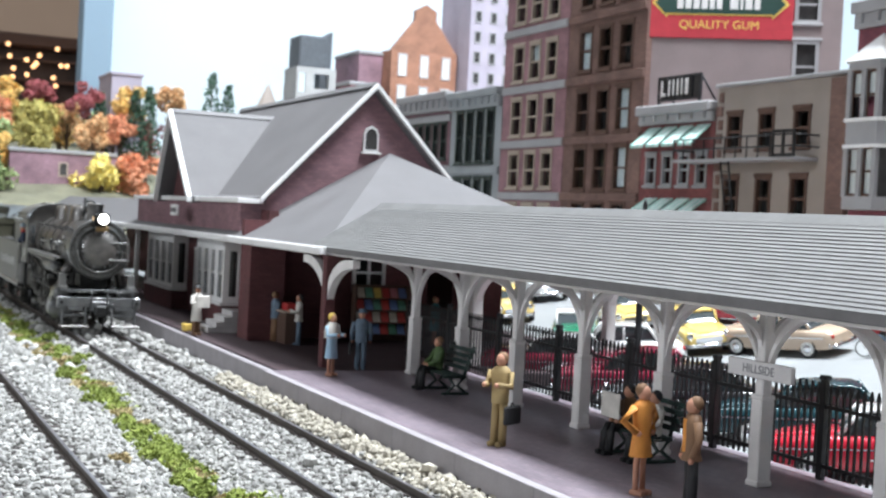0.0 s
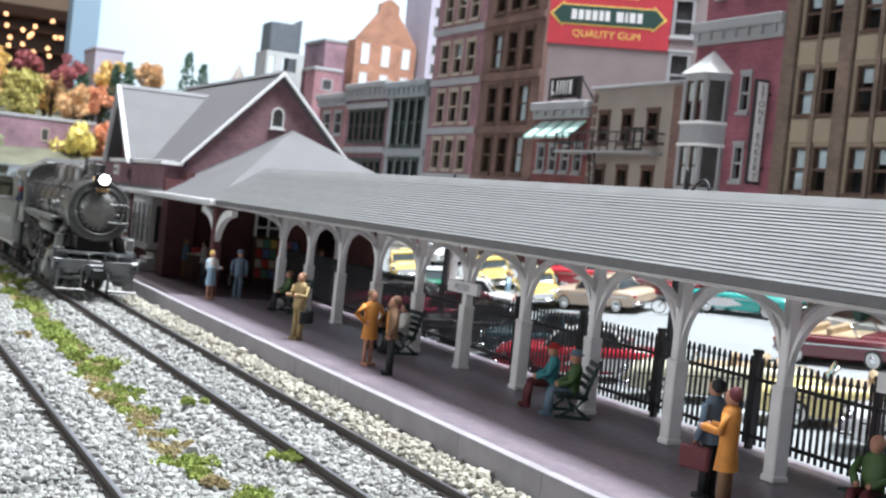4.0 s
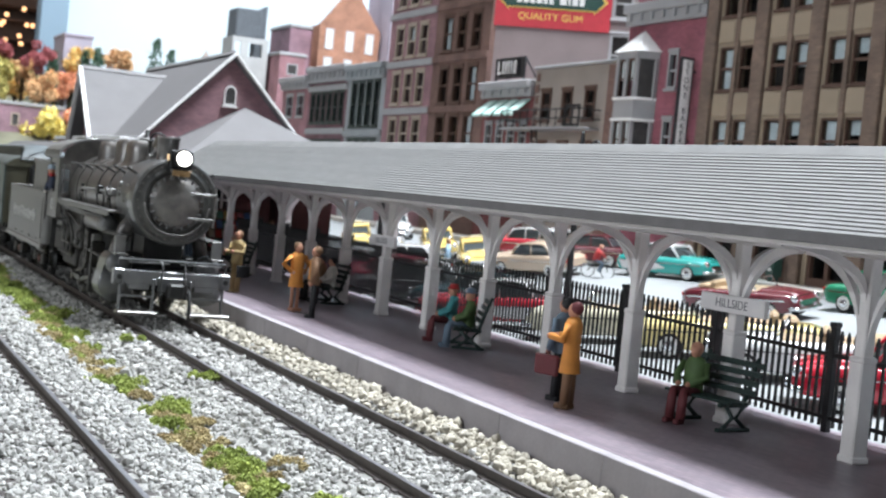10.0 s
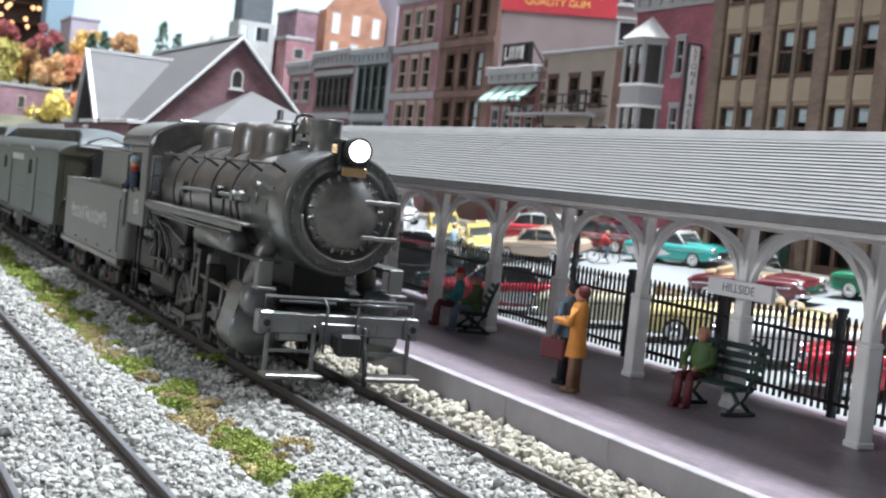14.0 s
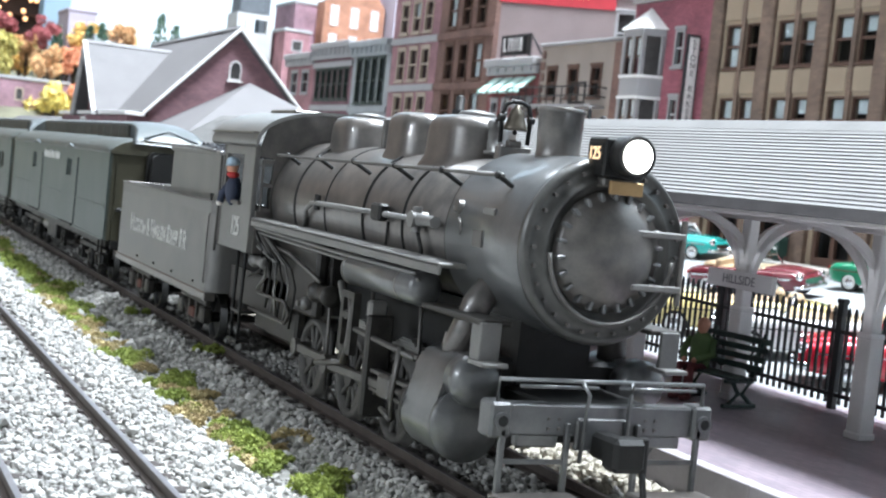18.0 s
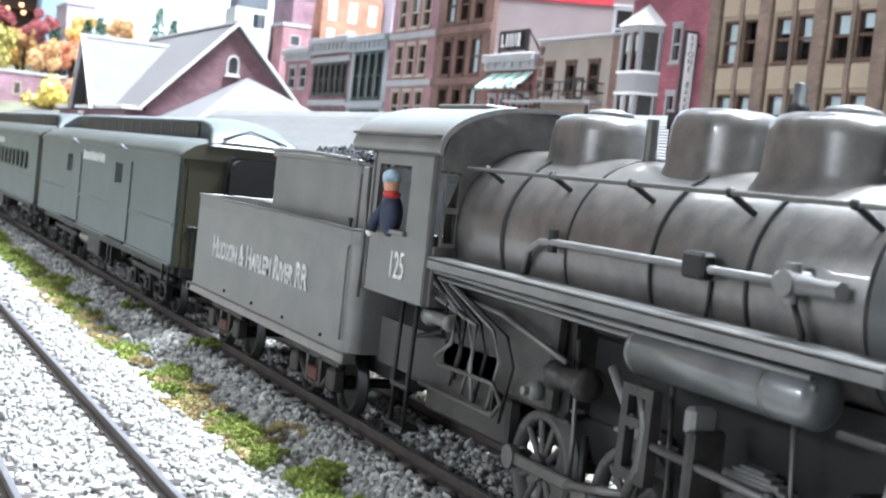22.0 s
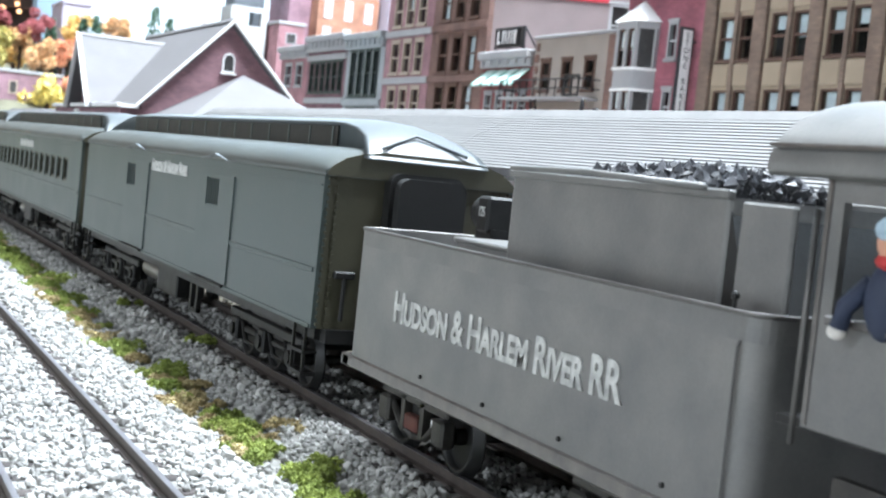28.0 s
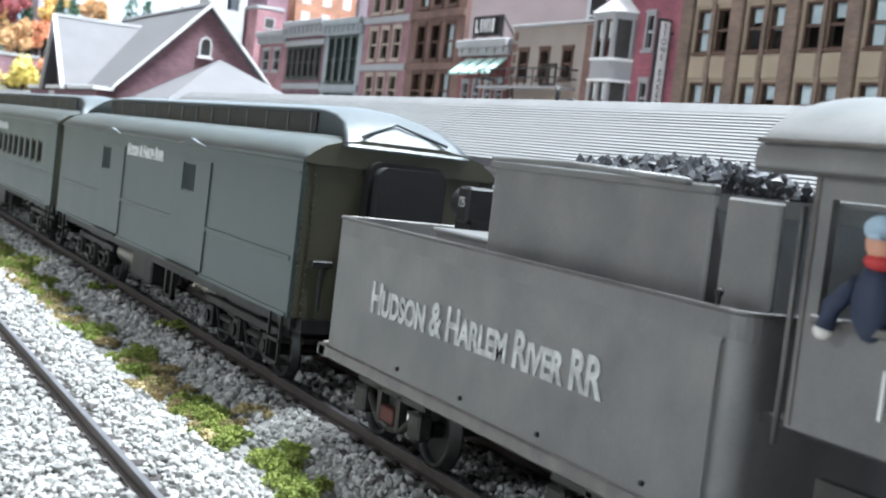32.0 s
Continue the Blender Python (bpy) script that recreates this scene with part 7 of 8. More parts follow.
def seated(label, x, y, turn, coat, legs, hair, hat=False, z=PLAT_Z, extra=None):
    g = Geo()
    for s in (-1, 1):
        g.tube([(s * 0.10, 0.02, 0.52), (s * 0.11, -0.40, 0.54), (s * 0.11, -0.44, 0.42), (s * 0.11, -0.46, 0.08)], 0.085, 8)
        g.box(s * 0.11 - 0.055, s * 0.11 + 0.055, -0.62, -0.38, 0.0, 0.09, 0.02)
    g.slot = 1
    rings = []
    for zz, w, d, oy in ((0.44, 0.19, 0.15, 0.02), (0.70, 0.19, 0.14, 0.03), (0.98, 0.23, 0.13, 0.06), (1.08, 0.17, 0.11, 0.06), (1.13, 0.08, 0.07, 0.05)):
        rings.append([(w * math.cos(a), oy + d * math.sin(a), zz) for a in np.linspace(0, 2 * math.pi, 12, endpoint=False)])
    g.loft(rings)
    for s in (-1, 1):
        g.tube([(s * 0.22, 0.05, 1.02), (s * 0.30, -0.05, 0.78), (s * 0.12, -0.28, 0.66)], 0.065, 8)
    g.slot = 2
    g.ball((0, 0.02, 1.23), 0.10, 0.115, 0.13, 12, 8)
    for s in (-1, 1):
        g.ball((s * 0.10, -0.31, 0.66), 0.05, seg=8, rings=5)
    g.slot = 3
    if hat:
        g.lathe((0, 0.03, 1.30), (0, 0, 1), [(0, 0.165), (0.02, 0.165), (0.025, 0.115), (0.11, 0.10), (0.12, 0.05)], 14)
    else:
        g.ball((0, 0.05, 1.27), 0.115, 0.115, 0.12, 12, 8)
    if extra:
        g.slot = 4
        g.box(-0.34, 0.34, -0.42, -0.39, 0.72, 1.22, 0.01)
    g.v = [(a * 0.86, b * 0.86, 0.44 + (c - 0.5) * 0.86) for a, b, c in g.v]
    low = min(v[2] for v in g.v)
    g.v = [(a, b, max(c, 0.0) if c > low + 0.2 else c - low) for a, b, c in g.v]
    return thing("figurine", label, "figurine", (x, y, z, 0, 0, turn), group="platform figures", geo=g, material=[legs, coat, F_SKIN, hair, extra or coat])


def figures():
    standing("painted figure in an orange coat with bent elbows", 2.97, 26.8, 20, F_ORANGE, F_SKIN, F_BROWN, 0.62, arms="hips")
    standing("painted figure in a brown jacket and dark trousers", 2.95, 25.5, 250, F_BROWN, F_BLACK, F_BROWN, arms="down", front=F_ORANGE)
    standing("painted figure in a khaki suit carrying a black case", 2.72, 30.9, 300, F_TAN, F_TAN, F_BROWN, case=F_BLACK, arms="front")
    standing("painted figure in a blue jacket carrying a red-brown case", 3.30, 14.95, 200, F_GREY, F_BLACK, F_BLACK, case=F_MAROON)
    standing("painted figure in a long orange coat", 3.02, 14.2, 215, F_ORANGE, F_BROWN, F_MAROON, 0.60, arms="front")
    standing("painted figure in a light blue dress and cream shawl", 3.0, 40.4, 30, F_LIGHTBLUE, F_SKIN, F_YELLOW, 0.5, arms="front", shawl=F_WHITE)
    standing("painted figure in a grey-blue suit with a dark case", 4.2, 41.6, 160, F_GREY, F_GREY, F_GREY, hat=True, case=F_BLACK)
    standing("painted figure in a cream coat reading a paper", 2.25, 50.6, 20, F_WHITE, F_BROWN, F_BLACK, 0.5, hat=True, arms="front", extra=F_WHITE, z=PLAT_Z - 0.05)
    standing("painted figure in a grey jacket at the luggage counter", 4.20, 48.9, 100, F_GREY, F_BROWN, F_BROWN, z=PLAT_Z - 0.05)
    standing("painted figure in a pale shirt and blue trousers", 4.62, 47.9, 260, F_WHITE, F_GREY, F_BLACK, arms="front", z=PLAT_Z - 0.05)
    standing("painted figure in a teal dress beside the news stand", 9.3, 48.6, 40, F_TEAL, F_SKIN, F_BROWN, 0.5, z=PLAT_Z - 0.05)
    standing("painted figure in a blue shirt standing on the street", 15.3, 44.6, 60, F_LIGHTBLUE, F_ORANGE, F_BROWN, z=street_z(15.3, 44.6))
    bench(4.75, 37.6, 270)
    seated("painted figure in an olive coat sitting bent over", 4.68, 38.0, 270, F_GREEN, F_BLACK, F_BROWN)
    bench(4.75, 29.5, 270)
    seated("painted figure reading a spread newspaper on a bench", 4.68, 29.9, 270, F_BROWN, F_BLACK, F_BLACK, extra=F_WHITE)
    seated("painted figure in a pale jacket on a bench", 4.68, 29.1, 270, F_WHITE, F_BLACK, F_BLACK)
    bench(4.80, 21.35, 250)
    seated("painted figure in a teal coat and red hat on a bench", 4.72, 21.98, 250, F_TEAL, F_MAROON, F_RED, hat=True)
    seated("painted figure in a green coat and grey hat on a bench", 4.68, 21.08, 250, F_GREEN, F_GREY, F_GREY, hat=True)
    bench(4.80, 13.08, 278)
    seated("painted figure in a green sweater and maroon trousers", 4.68, 13.38, 292, F_GREEN, F_MAROON, F_SKIN)


def bench(x, y, turn):
    """Slatted platform bench on two cast feet; it faces its own -y."""
    b = thing("platform_bench", "dark green slatted bench with cast iron feet on the platform", "bench", (x, y, PLAT_Z, 0, 0, turn), group="platform benches")
    for k in range(4):
        part("seat_slat", Geo().box(-0.68, 0.68, -0.30 + 0.12 * k, -0.21 + 0.12 * k, 0.42, 0.46, 0.012), M_BENCH, b)
    for k in range(4):
        part("back_slat", Geo().box(-0.68, 0.68, 0.20 + 0.05 * k, 0.24 + 0.05 * k, 0.54 + 0.13 * k, 0.63 + 0.13 * k, 0.012), M_BENCH, b)
    for s in (-0.50, 0.50):
        g = Geo().box(s - 0.04, s + 0.04, -0.32, 0.34, 0.0, 0.06, 0.015).box(s - 0.035, s + 0.035, -0.32, 0.26, 0.36, 0.42, 0.015)
        g.tube([(s, -0.2, 0.05), (s, -0.02, 0.2), (s, -0.16, 0.38)], 0.04).tube([(s, 0.25, 0.05), (s, 0.05, 0.2), (s, 0.2, 0.38)], 0.04)
        g.tube([(s, 0.20, 0.40), (s, 0.30, 0.75), (s, 0.42, 1.08)], 0.035)
        part("cast_foot", g, M_BENCH, b)
    return b


M_SIGN = shader("white_sign_enamel", (0.72, 0.70, 0.70), 0.5, vary=0.05, bump=0.02)
M_SIGNBLACK = shader("black_sign_paint", (0.02, 0.02, 0.024), 0.5, vary=0.1, bump=0.02)
M_SIGNGREY = shader("worn_sign_lettering", (0.16, 0.155, 0.17), 0.6, vary=0.1, bump=0.02)
M_SIGNRED = shader("red_sign_paint", (0.46, 0.040, 0.055), 0.6, vary=0.08, bump=0.03)
M_SIGNGREEN = shader("dark_green_sign_paint", (0.02, 0.055, 0.045), 0.6, vary=0.1, bump=0.02)
M_SIGNYELLOW = shader("yellow_sign_paint", (0.72, 0.52, 0.12), 0.6, vary=0.08, bump=0.02)
M_GLOBE = shader("white_lamp_globe", (0.8, 0.8, 0.78), 0.25, vary=0.02, bump=0)


def signs():
    for y in (POSTS[6], POSTS[11]):
        s = thing("station_sign", "white station name board fixed to a canopy post", "sign", (5.10, y - 0.14, PLAT_Z + 1.68), group="station name boards")
        part("board", Geo().box(-0.03, 0.06, -0.77, 0.77, 0.0, 0.26, 0.012), M_SIGN, s)
        part("lettering", None, None, s, at=(-0.034, 0.0, 0.13), mesh=text_mesh("lettering", "HILLSIDE", 0.19, M_SIGNGREY, 1.0, 0.003, spacing=1.05))
    # Painted gum advertisement on the side wall
    along = math.radians(SLANT)
    bx, by = 24.4 + 3.2 * math.cos(along) + 0.09 * math.sin(along), 61.3 + 3.2 * math.sin(along) - 0.09 * math.cos(along)
    b = thing("painted_billboard", "red and green painted gum advertisement on the slanting side wall", "billboard", (bx, by, 14.4, 0, 0, SLANT))
    part("board", Geo().box(-3.15, 3.15, 0.0, 0.08, -1.53, 1.8, 0.02), M_SIGNRED, b)
    part("arrow_edge", Geo().prism([(-2.95, 0.0), (-2.25, 0.66), (-2.25, 0.52), (2.25, 0.52), (2.25, 0.66), (2.95, 0.0), (2.25, -0.66), (2.25, -0.52), (-2.25, -0.52), (-2.25, -0.66)], "y", -0.02, 0.0), M_SIGNYELLOW, b)
    part("arrow", Geo().prism([(-2.80, 0.0), (-2.3, 0.52), (-2.3, 0.45), (2.3, 0.45), (2.3, 0.52), (2.80, 0.0), (2.3, -0.52), (2.3, -0.45), (-2.3, -0.45), (-2.3, -0.52)], "y", -0.035, -0.02), M_SIGNGREEN, b)
    x = -1.84
    for w in (0.26, 0.26, 0.26, 0.26, 0.21, 0.23, None, 0.35, 0.12, 0.3, 0.25):
        if w is None:
            x += 0.25
            continue
        part("word_bar", Geo().box(x, x + w, -0.05, -0.035, -0.25, 0.25), M_SIGN, b)
        x += w + 0.09
    part("slogan", None, None, b, at=(0, -0.012, -0.95), mesh=text_mesh("slogan", "QUALITY GUM", 0.52, M_SIGNYELLOW, 1.0, 0.006, (90, 0, 0)))
    x = -1.5
    for k in range(9):
        part("word_bar", Geo().box(x, x + 0.25, -0.02, 0.0, 0.92, 1.42), M_SIGNYELLOW, b)
        x += 0.34
    # Roof sign of the red shop: white strokes on a dark lattice
    s = thing("roof_sign", "white letters on a dark frame above the red shop", "sign", (24.2, 58.1, 9.72))
    part("frame", Geo().wall("x", 0.0, 0.08, -1.6, 1.6, 0.15, 1.2, [(-1.5 + 0.62 * i, -0.96 + 0.62 * i, 0.24, 1.11) for i in range(5)]), M_SIGNBLACK, s)
    part("back_board", Geo().box(0.08, 0.12, -1.45, 1.45, 0.2, 1.15), M_DARK, s)
    y = 1.25
    for w, tall in ((0.08, 0), (0.20, 0.62), (0.10, 0), (0.09, 0), (0.09, 0), (0.08, 0), (0.20, 0)):
        part("letter_bar", Geo().box(-0.06, 0.0, y - w, y, 0.36, 1.03 - tall * 0.85, 0.015), M_SIGN, s)
        y -= w + (0.03 if w == 0.08 and y > 1.2 else 0.22)
    for yy in (-1.5, 1.5):
        part("stay", Geo().tube([(0.1, yy, 1.1), (0.9, yy, 0.05)], 0.05).box(0, 0.1, yy - 0.06, yy + 0.06, 0.0, 0.2), M_SIGNBLACK, s)
    # Blade sign of the bakery
    s = thing("blade_sign", "tall white bakery sign with dark letters and black border", "sign", (23.95, 42.15, 6.05))
    part("panel", Geo().box(-0.32, 0.32, 0.0, 0.16, 0, 4.0, 0.03), M_SIGNBLACK, s)
    part("face", Geo().box(-0.22, 0.22, -0.02, 0.0, 0.12, 3.88), M_SIGN, s)
    for i, ch in enumerate("STONE BAKERY"):
        if ch != " ":
            part("letter", None, None, s, at=(0, -0.022, 3.66 - 0.305 * i), mesh=text_mesh("letter", ch, 0.34, M_SIGNBLACK, 1.0, 0.004, (90, 0, 0)))
    for z in (0.6, 3.4):
        part("wall_arm", Geo().box(0.32, 0.54, 0.04, 0.12, z, z + 0.1), M_SIGNBLACK, s)


def street_details():
    for row, (zt, zb) in enumerate(((8.8, 7.85), (5.75, 4.95))):
        for k in range(4):
            y = 60.4 - 1.2 * k
            a = thing("window_awning", "mint green canvas awning over a shop window", "awning", (24.36, y, zb), group="shop awnings")
            part("canvas", Geo().prism([(0.0, zt - zb), (-0.95, 0.12), (-0.95, 0.0), (-0.9, 0.0), (-0.9, 0.1), (0.0, zt - zb - 0.08)], "y", -0.92, 0.0), M_MINT, a)
            for i in range(2):
                part("stripe", Geo().prism([(0.0, zt - zb + 0.012), (-0.955, 0.13), (-0.955, 0.0), (-0.945, 0.0), (-0.94, 0.12), (0.0, zt - zb)], "y", -0.82 + 0.4 * i, -0.70 + 0.4 * i), M_SIGN, a)
    f = thing("fire_escape", "grey iron fire escape on the tan house", "fire escape", (24.4, 52.4, 7.15))
    part("landing", Geo().box(-1.1, 0.0, -3.2, 4.5, 0.0, 0.12, 0.01), M_TRIMG, f)
    for z in (0.5, 0.92):
        part("rail", Geo().tube([(0, -3.2, z), (-1.08, -3.2, z), (-1.08, 4.5, z), (0, 4.5, z)], 0.035), M_IRON, f)
    for i in range(12):
        part("baluster", Geo().box(-1.10, -1.06, -3.18 + 0.695 * i, -3.14 + 0.695 * i, 0.1, 0.94), M_IRON, f)
    part("cage", Geo().wall("x", -1.12, 0.05, -3.22, -1.9, 0.1, 1.1, [(-3.1, -2.62, 0.22, 0.98), (-2.5, -2.02, 0.22, 0.98)]), M_IRON, f)
    for k in (0, 1):
        part("ladder_side", Geo().tube([(-0.9, 1.5 - 0.5 * k, 0.05), (-1.05, 0.3 - 0.5 * k, -4.0)], 0.04), M_IRON, f)
    for i in range(13):
        a = (i + 0.5) / 13
        part("rung", Geo().box(-0.93 - 0.15 * a, -0.87 - 0.15 * a, 1.0 - 1.2 * a, 1.5 - 1.2 * a, 0.05 - 4.05 * a, 0.10 - 4.05 * a), M_IRON, f)
    # Corner stones of the tan house
    for side in (47.55, 55.1):
        for i in range(13):
            part("quoin", Geo().box(24.33, 24.42, side, side + (0.42 if i % 2 else 0.26), 3.0 + 0.55 * i, 3.4 + 0.55 * i, 0.02), M_BROWNW, QUOINS)
    # Bay window of the rose house
    b = thing("bay_window", "pale stone bay window with a white pointed roof", "bay window", (24.4, 46.15, 5.4))
    plan = [(0, -1.3), (-0.8, -0.75), (-0.8, 0.75), (0, 1.3)]
    for z0, z1 in ((0.0, 0.45), (2.15, 3.05), (4.75, 5.05)):
        part("panel", Geo().prism(plan, "z", z0, z1), M_TRIMG, b)
    for z in (2.15, 3.05):
        part("moulding", Geo().prism([(x * 1.06 - 0.02, y * 1.05) for x, y in plan], "z", z - 0.06, z + 0.06), M_WHITE, b)
    for z0, z1 in ((0.45, 2.15), (3.05, 4.75)):
        for x, y in ((-0.72, -0.70), (-0.72, 0.0), (-0.72, 0.70), (-0.06, -1.2), (-0.06, 1.2)):
            part("mullion", Geo().box(x - 0.09, x + 0.07, y - 0.10, y + 0.10, z0, z1), M_TRIMG, b)
        for y in (-0.36, 0.36):
            part("sash", Geo().wall("x", -0.72, 0.06, y - 0.28, y + 0.28, z0, z1, [(y - 0.22, y + 0.22, z0 + 0.1, (z0 + z1) / 2 - 0.04), (y - 0.22, y + 0.22, (z0 + z1) / 2 + 0.04, z1 - 0.1)]), M_TRIMB, b)
            part("curtain", Geo().box(-0.60, -0.58, y - 0.26, y + 0.26, z0 + (0.1 if z0 < 1 else 0.8), z1), M_BLIND, b)
        for y in (-1, 1):
            part("side_pane", Geo().prism([(-0.66, y * 0.78), (-0.12, y * 1.16), (-0.10, y * 1.12), (-0.64, y * 0.74)], "z", z0, z1), M_DARK, b)
    g = Geo()
    base = [(0.02, -1.45, 5.05), (-0.92, -0.86, 5.05), (-0.92, 0.86, 5.05), (0.02, 1.45, 5.05)]
    g.add(base + [(-0.05, 0, 6.05), (0.02, 0, 6.05)], [(0, 1, 4), (1, 2, 4), (2, 3, 4), (0, 4, 5), (3, 5, 4), (0, 5, 3), (0, 3, 2, 1)])
    part("bay_roof", g, M_WHITE, b, "white pointed roof")
    # Street lamps
    for x, y, arm in ((8.9, 36.3, 1), (8.9, 24.4, -1)):
        z = street_z(x, y)
        lampo = thing("street_lamp", "black street lamp with a curved arm and white globe", "street lamp", (x, y, z), group="street lamps")
        part("pole", Geo().lathe((0, 0, 0), (0, 0, 1), [(0, 0.16), (0.3, 0.14), (0.35, 0.09), (4.6, 0.06), (4.9, 0.05), (5.0, 0.02)], 12), M_IRON, lampo)
        part("arm", Geo().tube([(0, arm * 0.9 * math.sin(a), 4.3 + 0.45 * math.sin(a * 2)) for a in np.linspace(0, math.pi / 2, 8)], 0.04), M_IRON, lampo)
        part("globe", Geo().ball((0, arm * 0.9, 4.15), 0.15, 0.15, 0.18), M_GLOBE, lampo)
    m = thing("mailbox", "green street mailbox on the pavement", "mailbox", (23.7, 35.2, 1.62))
    part("box", Geo().prism([(-0.3, 0.25), (0.3, 0.25), (0.3, 1.0)] + [(0.3 * math.cos(a), 1.0 + 0.28 * math.sin(a)) for a in np.linspace(0.2, 2.94, 9)] + [(-0.3, 1.0)], "x", -0.28, 0.28), M_SIGNGREEN, m)
    part("stand", Geo().box(-0.2, 0.2, -0.2, 0.2, 0, 0.26), M_SIGNGREEN, m)
    part("label_bar", Geo().box(-0.29, -0.28, -0.14, 0.14, 0.55, 0.7), M_SIGN, m)
    m.scale = (0.7, 0.7, 0.7)


QUOINS = thing("corner_stones", "dark corner stones of the tan house", "quoins")

# ---- vehicles ----
M_CHROME = shader("chrome", (0.75, 0.76, 0.78), 0.12, 1.0, vary=0.03, bump=0)
M_TYREB = shader("black_rubber", (0.02, 0.02, 0.02), 0.7, vary=0.2, bump=0.1)
M_WHITEWALL = shader("whitewall", (0.7, 0.7, 0.68), 0.6, vary=0.04, bump=0)
M_CARGLASS = shader("car_window", (0.045, 0.055, 0.06), 0.06, vary=0.1, bump=0, spec=0.8)
M_SEAT = shader("tan_car_seat", (0.36, 0.26, 0.16), 0.7, vary=0.15)
M_LAMPR = shader("red_tail_lamp", (0.35, 0.01, 0.01), 0.2, vary=0.05, bump=0)


def lacquer(name, color):
    return shader(name, color, 0.22, vary=0.05, scale=1.5, bump=0.015, fine=20, coat=0.7, spec=0.5)


PAINTS = {k: lacquer("%s_lacquer" % k, v) for k, v in {"red": (0.48, 0.02, 0.04), "maroon": (0.11, 0.014, 0.022), "black": (0.012, 0.012, 0.016), "teal": (0.03, 0.37, 0.33), "taxi_yellow": (0.74, 0.54, 0.17), "green": (0.02, 0.19, 0.10),
                                                                    "tan": (0.52, 0.40, 0.30), "cream": (0.70, 0.66, 0.50), "pale_yellow": (0.74, 0.62, 0.28), "white": (0.72, 0.72, 0.72), "dark_teal": (0.012, 0.05, 0.062), "plum": (0.075, 0.014, 0.028), "crimson": (0.24, 0.012, 0.04)}.items()}


def slab(s, w, z0, z1, r, n=4):
    """One cross section of a car body at s along it: a rounded box, half width w."""
    r = min(r, w * 0.9, (z1 - z0) * 0.48)
    pts = []
    for qy, qz, a0 in ((1, 1, 0), (-1, 1, 90), (-1, -1, 180), (1, -1, 270)):
        rr = r if qz > 0 else r * 0.5
        for i in range(n + 1):
            a = radians(a0 + 90 * i / n)
            pts.append((s, qy * (w - rr) + rr * math.cos(a), (z1 if qz > 0 else z0) - qz * rr + rr * math.sin(a)))
    return pts


